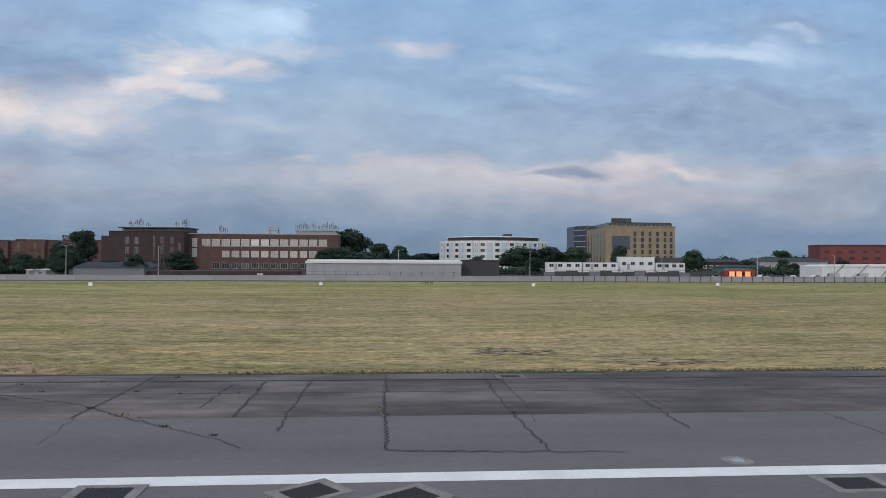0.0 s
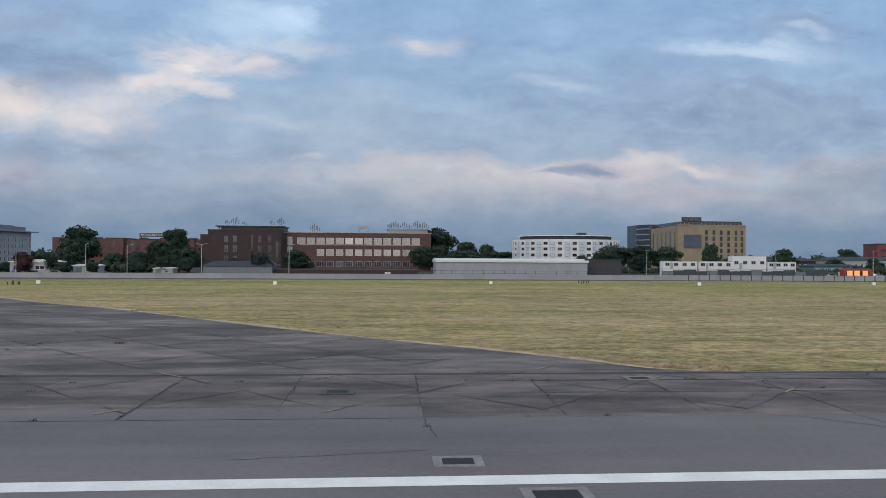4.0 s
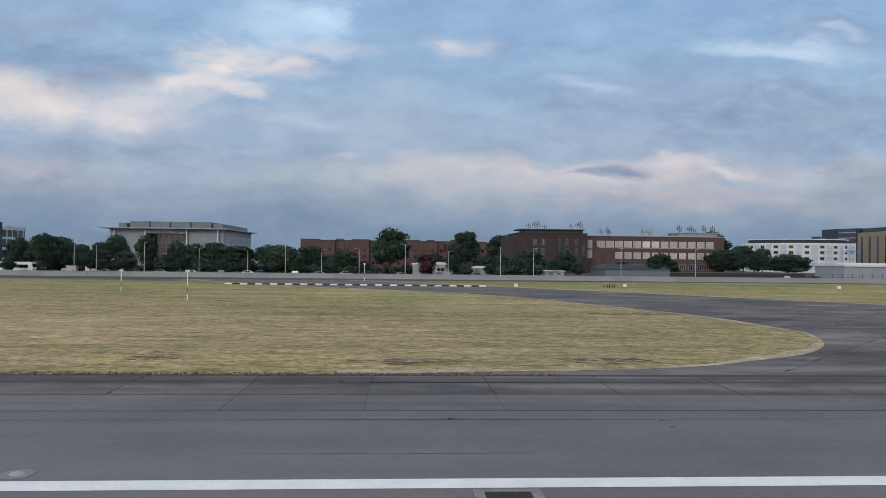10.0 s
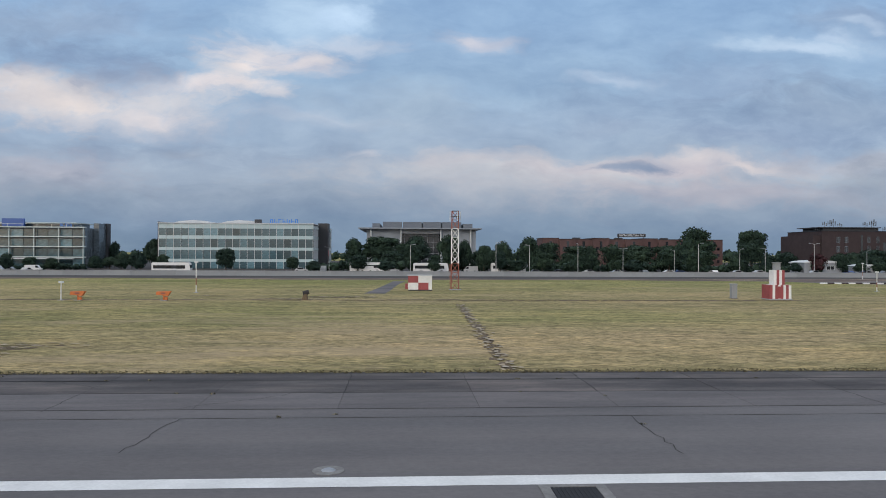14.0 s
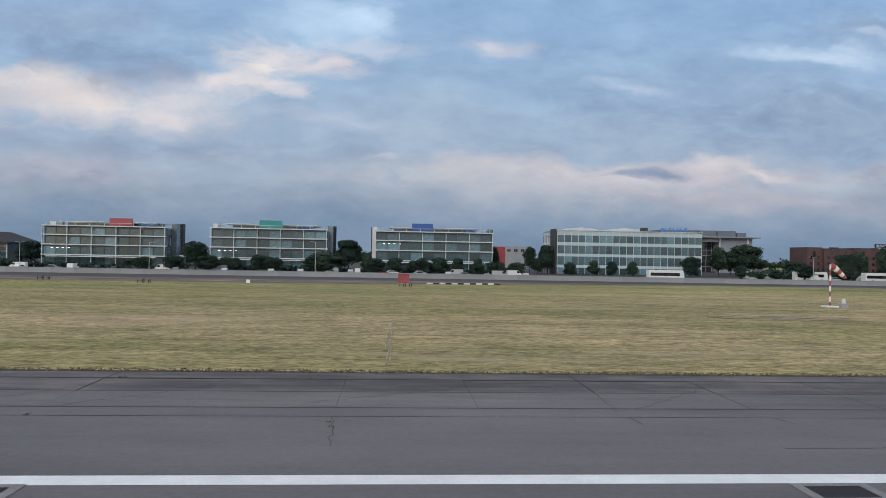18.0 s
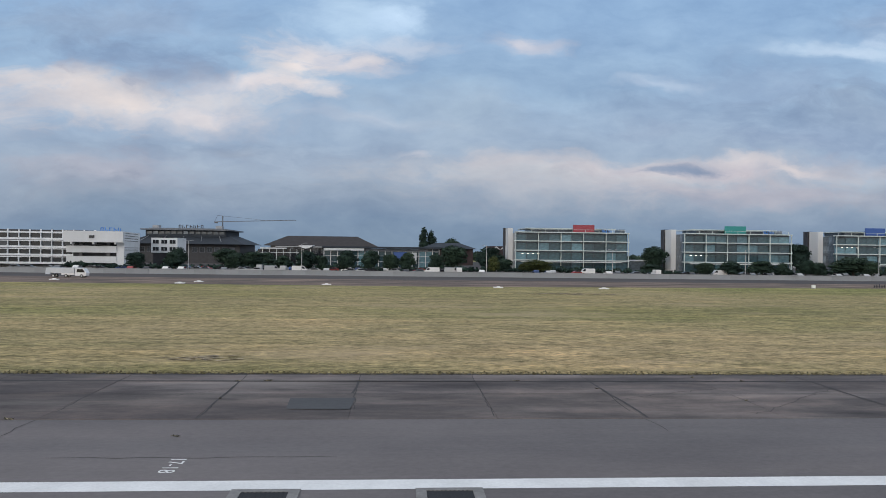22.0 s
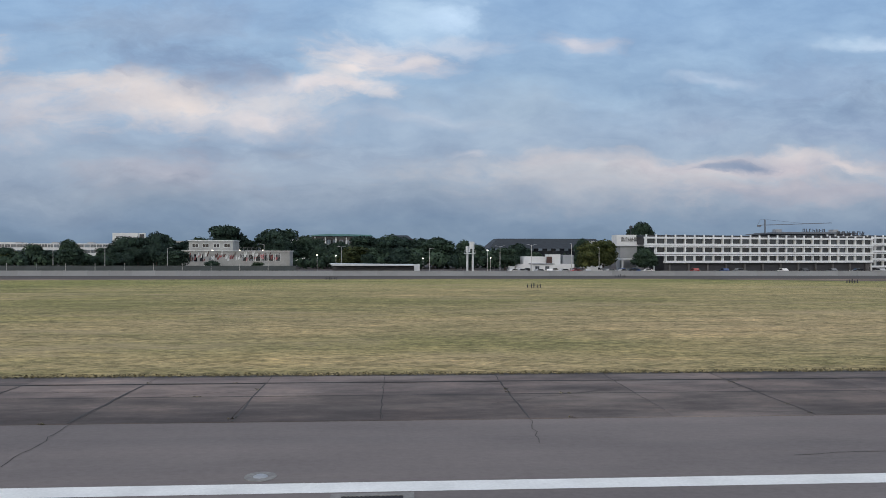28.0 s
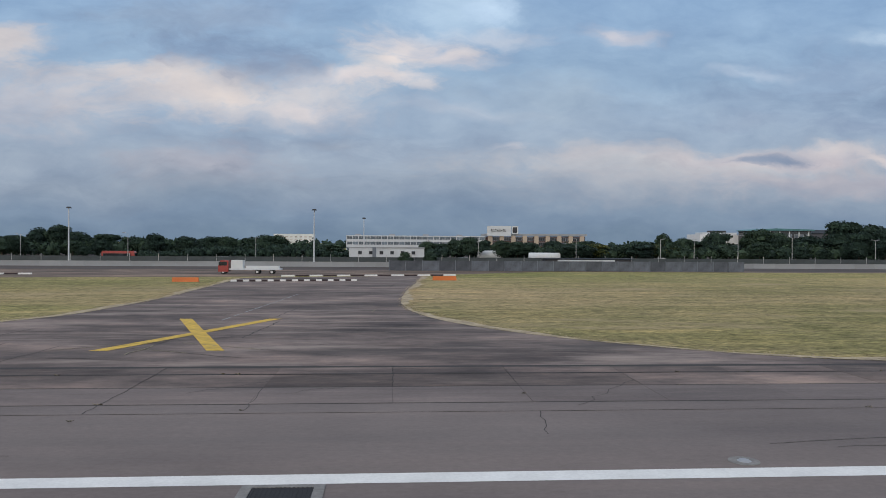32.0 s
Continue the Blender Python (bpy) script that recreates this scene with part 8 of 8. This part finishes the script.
def clump(x, y, r, z=0.03, n=16):
    """A weed growing out of a joint: a handful of leaning blades."""
    r *= 0.36
    for k in range(n):
        a, q = random.uniform(0, 6.283), r * random.random() ** 0.6
        bx, by, hgt, w = x + q * math.cos(a) * 1.7, y + q * math.sin(a), random.uniform(0.25, 0.8) * min(r, 0.2) + 0.02, random.uniform(0.012, 0.04)
        (clumps if k % 3 else weeds).add([(bx - w, by, z), (bx + w, by + 0.03, z), (bx + random.uniform(-0.15, 0.15), by + random.uniform(-0.1, 0.1), z + hgt)], [(0, 1, 2)])


clumps = Shape()
for pts, w, z in (([(-23.5, 42.9), (-17.9, 34.9), (-12.8, 32.2), (-10.3, 29.7), (-8.1, 27.9), (-5.9, 26.0), (-4.7, 24.6)], 0.09, 0.044), ([(-7.7, 31.2), (-7.5, 37.0)], 0.1, 0.044), ([(-3.7, 38.4), (-3.9, 30.7), (-3.9, 27.0)], 0.12, 0.044), ([(-24, 30.5), (-20.1, 28.7), (-17.6, 26.4)], 0.06, 0.035), ([(0.1, 40.2), (-0.1, 33.3), (0.0, 29.0), (0.1, 24.1), (3.4, 23.8), (7.8, 23.5)], 0.1, 0.044), ([(5.2, 38.2), (5.1, 33.6), (5.3, 25.6), (5.4, 23.8)], 0.07, 0.044), ([(11.5, 34.5), (11.3, 26.7)], 0.07, 0.044), ([(-4.5, 30.3), (-0.2, 30.2)], 0.08, 0.036),
                  ([(-115.1, 52.3), (-111.7, 54.7), (-108.0, 56.5), (-101.2, 50.1), (-96.8, 45.9), (-91.6, 40.5), (-87.6, 37.1), (-85.6, 33.7), (-83.5, 32.2), (-81.1, 34.8), (-79.0, 36.3)], 0.12, 0.044), ([(-77.0, 89.1), (-77.0, 59.2), (-77.1, 49.2), (-76.9, 42.1), (-76.9, 31.5), (-76.7, 24.6), (-72, 23.7)], 0.11, 0.044), ([(-74.1, 31.9), (-70.3, 34.9), (-64.4, 40.5), (-53.8, 49.3)], 0.1, 0.044), ([(-69.8, 43.8), (-66.2, 47.0), (-60.1, 51.5)], 0.12, 0.044), ([(-82.1, 31.1), (-80.4, 29.7), (-78.9, 28.1)], 0.1, 0.044), ([(-97.6, 33.0), (-104, 28.5), (-112, 26.2)], 0.06, 0.044)):
    crack_line(pts, w, z)
for x, y, r in ((-10.3, 29.9, 0.4), (-8.1, 27.9, 0.35), (-6.0, 26.4, 0.25), (-17.7, 37.3, 0.35), (-15.8, 35.3, 0.3), (-11.5, 35.2, 0.25), (-17.6, 26.4, 0.25), (-16.9, 26.9, 0.22), (-12.1, 31.4, 0.3), (-10.8, 39.3, 0.3), (-0.1, 30.9, 0.35), (0.0, 29.4, 0.3), (5.3, 29.6, 0.25), (-21.4, 38.0, 0.6), (-78.9, 28.1, 0.3), (-70.7, 26.8, 0.25)):
    clump(x, y, r, 0.034)
for x, y, r in ((-105.1, 53.9, 1.0), (-107.6, 56.6, 0.9), (-103.6, 62.2, 1.6), (-103.0, 57.6, 1.2), (-107.4, 46.3, 1.0), (-104.5, 64.5, 1.4), (-95.0, 60.8, 0.8), (-109.4, 57.9, 0.7), (-101.9, 58.9, 1.0), (-105.0, 78.0, 1.2), (-95.9, 70.5, 1.5), (-66.5, 47.0, 0.8), (-66.1, 86.4, 1.5), (-56.8, 54.7, 0.8), (-88, 75, 1.2), (-92, 86, 1.4), (-84, 68, 0.8)):
    clump(x, y, r, 0.024, 50)
for k in range(260):
    x = random.uniform(-1340, 60)
    clump(x, random.choice((34.55, 37.96, 29.45, 37.96)) + random.uniform(-0.05, 0.05), random.uniform(0.12, 0.34), 0.034, 9)
for k in range(230):
    i = random.randrange(232)
    clump(66 - i * 6.0 + random.uniform(-0.1, 0.1), random.uniform(26, 40), random.uniform(0.1, 0.3), 0.034, 8)
# the taxiway exits: a net of cracks between slabs, weeds growing in them
for xa, xb, ya, yb, skew in ((-175, -14, 40.8, 150, -0.9), (-822, -788, 40.8, 128, 0.0), (-1246, -1214, 40.8, 150, 0.0)):
    for k in range(80):
        y = ya + (yb - ya) * (k / 64) ** 1.4
        x = xa + (xb - xa) * random.random()
        if skew:
            c = -14 + (y - 40) * skew - 30
            x = c + random.uniform(-46, 26) * max(0.35, 1 - (y - 40) / 160)
        L = random.uniform(5, 16)
        ang = random.choice((0.0, 0.05, -0.08, 0.7, -0.6, 1.5))
        x1, y1 = x + L * math.cos(ang), y + L * math.sin(ang) * 0.8
        if not (xa < min(x, x1) and max(x, x1) < xb and ya < min(y, y1) and max(y, y1) < yb):
            continue
        pts = wander(x, y, x1, y1, 0.8, 0.12)
        ribbon(cracks, pts, random.uniform(0.03, 0.09), 0.022)
        if random.random() < 0.25:
            ribbon(weeds, [(px + random.uniform(-0.1, 0.1), py + random.uniform(-0.1, 0.1)) for px, py in pts[: len(pts) // 2 + 1]], random.uniform(0.03, 0.1), 0.03)
            for px, py in pts[::4]:
                if skew:
                    clump(px, py, random.uniform(0.3, 1.0), 0.024, 8)
# the first exit is laid in diamond slabs, their joints at forty-five degrees to the runway
def edge_at(line, y):
    for (x0, y0), (x1, y1) in zip(line, line[1:]):
        if min(y0, y1) <= y <= max(y0, y1) and y0 != y1:
            return x0 + (x1 - x0) * (y - y0) / (y1 - y0)
    return None


def on_exit(x, y, margin=0.4):
    if y < 41.2 or y > 148:
        return False
    a, b = edge_at(EXIT_A_EAST, y), edge_at(EXIT_A_WEST, y)
    return a is not None and b is not None and b + margin < x < a - margin


DA, DB = 9.1, 8.6
A2, B2 = DA / 2 - 0.035, DB / 2 - 0.035
corner = [((q - p) / 2, (p + q) / 2) for p, q in ((-A2, -B2), (-A2, B2), (A2, B2), (A2, -B2))]
diamond = sheet(corner[::-1], 0.0).mesh("slab", M["taxi"])
random.seed(55)
for i in range(-2, 22):
    for j in range(-16, 8):
        ca, cb = 61.6 + (i + 0.5) * DA, -0.2 + (j + 0.5) * DB
        x, y = (cb - ca) / 2, (ca + cb) / 2
        if all(on_exit(x + dx, y + dy) for dx, dy in corner):
            part("slab", diamond, None, TAXIWAYS[0], at=(x, y, 0.014 + random.uniform(0, 0.004)))
for i in range(-2, 22):
    for k in range(160):
        ca = 61.6 + i * DA
        y0 = 30.5 + k * 0.75
        x0 = y0 - ca
        if (on_exit(x0, y0, 0) and on_exit(x0 + 0.75, y0 + 0.75, 0)) or (y0 < 41 and -112 < x0 < -16):
            j0 = 0.08 * math.sin(k * 1.3 + i)
            ribbon(cracks, [(x0 + j0, y0), (x0 + 0.75 + 0.08 * math.sin((k + 1) * 1.3 + i), y0 + 0.75)], 0.05 + 0.035 * math.sin(k * 0.9 + i * 2.0), 0.046)
            if random.random() < 0.05:
                ribbon(weeds, [(x0 + j0, y0), (x0 + 0.8, y0 + 0.8)], random.uniform(0.06, 0.18), 0.05)
for j in range(-16, 6):
    for k in range(160):
        cb = -0.2 + j * DB
        y0 = 30.5 + k * 0.75
        x0 = cb - y0
        if (on_exit(x0, y0, 0) and on_exit(x0 - 0.75, y0 + 0.75, 0)) or (y0 < 41 and -112 < x0 < -16):
            j0 = 0.08 * math.sin(k * 1.3 + j)
            ribbon(cracks, [(x0 + j0, y0), (x0 - 0.75 + 0.08 * math.sin((k + 1) * 1.3 + j), y0 + 0.75)], 0.05 + 0.035 * math.sin(k * 0.9 + j * 2.0), 0.048)
            if random.random() < 0.05:
                ribbon(weeds, [(x0 + j0, y0), (x0 - 0.8, y0 + 0.8)], random.uniform(0.06, 0.18), 0.052)
solid("crack_tufts", clumps, M["tuft_dark"], "small dark weeds rooted in the joints of the paving", "weeds", kind="stuff")
solid("sealed_joints", bands, M["joint_band"], "dark bands along the joints across the old shoulder", "joints", z=0.009, kind="stuff")
solid("paving_cracks", cracks, M["joint"], "dark cracks and tar joints in the old paving", "cracks", kind="stuff")
solid("crack_weeds", weeds, M["crackweed"], "dry weeds along cracks in the taxiways", "weeds", kind="stuff")

# pale dry verge along the rounded edges of the grass: a soft strip and leaning straw
verge, straw = Shape(), Shape()
random.seed(53)
for line in (EXIT_A_EAST, EXIT_A_WEST, EXIT_B_EAST, EXIT_B_WEST, EXIT_C_EAST, EXIT_C_WEST):
    pts = []
    for (x0, y0), (x1, y1) in zip(line, line[1:]):
        k = max(1, int(math.hypot(x1 - x0, y1 - y0) / 0.8))
        pts += [(x0 + (x1 - x0) * i / k, y0 + (y1 - y0) * i / k, x1 - x0, y1 - y0) for i in range(k)]
    row = []
    ph = random.uniform(0, 6)
    for i, (x, y, dx, dy) in enumerate(pts):
        d = math.hypot(dx, dy) or 1
        wide = 0.8 + 0.5 * math.sin(i * 0.21 + ph) + 0.2 * math.sin(i * 0.9 + ph * 2) + random.uniform(-0.1, 0.1)
        a, b = 0.08 * math.sin(i * 0.63) + random.uniform(-0.05, 0.05), max(0.15, wide)
        row.append(((x + dy / d * a, y - dx / d * a, 0.03), (x + dy / d * b, y - dx / d * b, 0.034)))
        for k in range(14):
            q = random.uniform(-0.1, b + 0.9)
            bx, by, w, hgt = x + dy / d * q + random.uniform(-0.5, 0.5), y - dx / d * q + random.uniform(-0.3, 0.3), random.uniform(0.02, 0.07), random.uniform(0.03, 0.1)
            straw.add([(bx - w, by, 0.02), (bx + w, by + 0.03, 0.02), (bx + random.uniform(-0.2, 0.2), by + random.uniform(-0.1, 0.1), 0.02 + hgt)], [(0, 1, 2)])
    for (a0, b0), (a1, b1) in zip(row, row[1:]):
        n = len(verge.v)
        verge.v += [a0, b0, b1, a1]
        verge.f.append((n, n + 1, n + 2, n + 3))
solid("verge", verge, M["straw"], "pale straw-dry verge along the grass edge", "verge", kind="stuff")
# the broad dry tip of the grass by the first exit
s = Shape()
for k in range(5200):
    x = -17 - 14 * random.random() ** 1.2
    y = 40.7 + max(0, -x - 19.6) * 0.95 + abs(random.gauss(0, 1.3))
    w, hgt = random.uniform(0.02, 0.07), random.uniform(0.03, 0.1)
    (s if k % 4 else straw).add([(x - w, y, 0.01), (x + w, y + 0.03, 0.01), (x + random.uniform(-0.2, 0.2), y + random.uniform(-0.1, 0.1), 0.01 + hgt)], [(0, 1, 2)])
solid("dry_tip", s, M["straw"], "flattened dry straw on the rounded tip of the grass", "grass", kind="stuff")
# worn concrete strip over the drain
s = Shape()
edges = Shape()
random.seed(54)
for line in ([(-98.6, 33.4), (-97.4, 38.6), (-96.4, 43.0), (-95.9, 48), (-95.6, 54)], [(-116.8, 32.4), (-114.4, 36.1), (-111.9, 41.3), (-110.1, 45.8), (-108.2, 49.6)]):
    line = smooth_line(line)
    for (x0, y0), (x1, y1) in zip(line, line[1:]):
        s.add([(x0 - 0.42, y0, 0), (x0 + 0.42, y0, 0), (x1 + 0.42, y1, 0), (x1 - 0.42, y1, 0)], [(0, 1, 2, 3)])
    for side in (-0.46, 0.46):
        ribbon(edges, [(x + side + random.uniform(-0.06, 0.06), y) for x, y in line], 0.09, 0.046)
solid("strip_edges", edges, M["joint"], "dark cracks along the drain strips", "cracks", kind="stuff")
solid("drain_strip", s, M["drain_strip"], "pale worn concrete strip over a buried drain", "paving", z=0.0435, kind="structure")

# tufts of grass: along the paved edge, and sparser over the field
def tufts(n, x0, x1, y0, y1, lo, hi, seed, bias=1.0):
    rng = np.random.default_rng(seed)
    x = rng.uniform(x0, x1, n)
    y = y0 + (y1 - y0) * rng.uniform(0, 1, n) ** bias
    h = rng.uniform(lo, hi, n)
    w = h * rng.uniform(0.3, 0.9, n)
    lean = rng.normal(0, 0.5, n) * h
    v = np.empty((n, 3, 3))
    v[:, 0] = np.stack([x - w, y, 0 * x], 1)
    v[:, 1] = np.stack([x + w, y + rng.uniform(-0.1, 0.1, n), 0 * x], 1)
    v[:, 2] = np.stack([x + lean, y + rng.normal(0, 0.08, n), h], 1)
    keep = np.ones(n, bool)
    for xa, xb, k in ((-170, -10, -0.9), (-872, -757, 0), (-1294, -1178, 0)):
        if k:
            c = -14 - (y - 40) * 1.05
            inside = (x < c + 6) & (x > np.maximum(-128 - np.abs(y - 66) * 0.9, -260)) & (y < 200)
        else:
            inside = (x > xa) & (x < xb) & (y < 130)
        keep &= ~inside
    v = v[keep].reshape(-1, 3)
    return v, np.arange(len(v)).reshape(-1, 3)


s = Shape()
for args in ((40000, -1350, 140, 40.9, 47.0, 0.02, 0.05, 62, 1.2),):
    v, f = tufts(*args)
    n = len(s.v)
    s.v += [tuple(p) for p in v]
    s.f += [tuple(int(i) + n for i in q) for q in f]
m_t, t_t, n_t, l_t, b_t = nodes_of("grass_tufts")
l_t.new(ramp_of(t_t, n_t.new("ShaderNodeNewGeometry").outputs["Random Per Island"], (0.0, (0.24, 0.22, 0.1)), (0.5, (0.34, 0.29, 0.15)), (1.0, (0.46, 0.38, 0.22))), b_t.inputs["Base Color"])
b_t.inputs["Roughness"].default_value = 0.9
solid("grass", s, m_t, "short dry tufts standing in the mown grass", "grass", kind="stuff")

s = Shape()
s.v, s.f = [], []
v, f = tufts(90000, -1330, 120, 40.2, 41.2, 0.03, 0.1, 61, 1.8)
s.v, s.f = [tuple(p) for p in v], [tuple(int(i) for i in q) for q in f]
m_t, t_t, n_t, l_t, b_t = nodes_of("edge_grass")
l_t.new(ramp_of(t_t, n_t.new("ShaderNodeNewGeometry").outputs["Random Per Island"], (0.0, (0.05, 0.045, 0.025)), (0.5, (0.11, 0.095, 0.05)), (1.0, (0.24, 0.2, 0.11))), b_t.inputs["Base Color"])
b_t.inputs["Roughness"].default_value = 0.9
solid("edge_grass", s, m_t, "ragged unmown grass along the paved edge", "grass", kind="stuff")
solid("verge_straw", straw, M["straw"], "leaning straw stalks along the verge", "grass", kind="stuff")
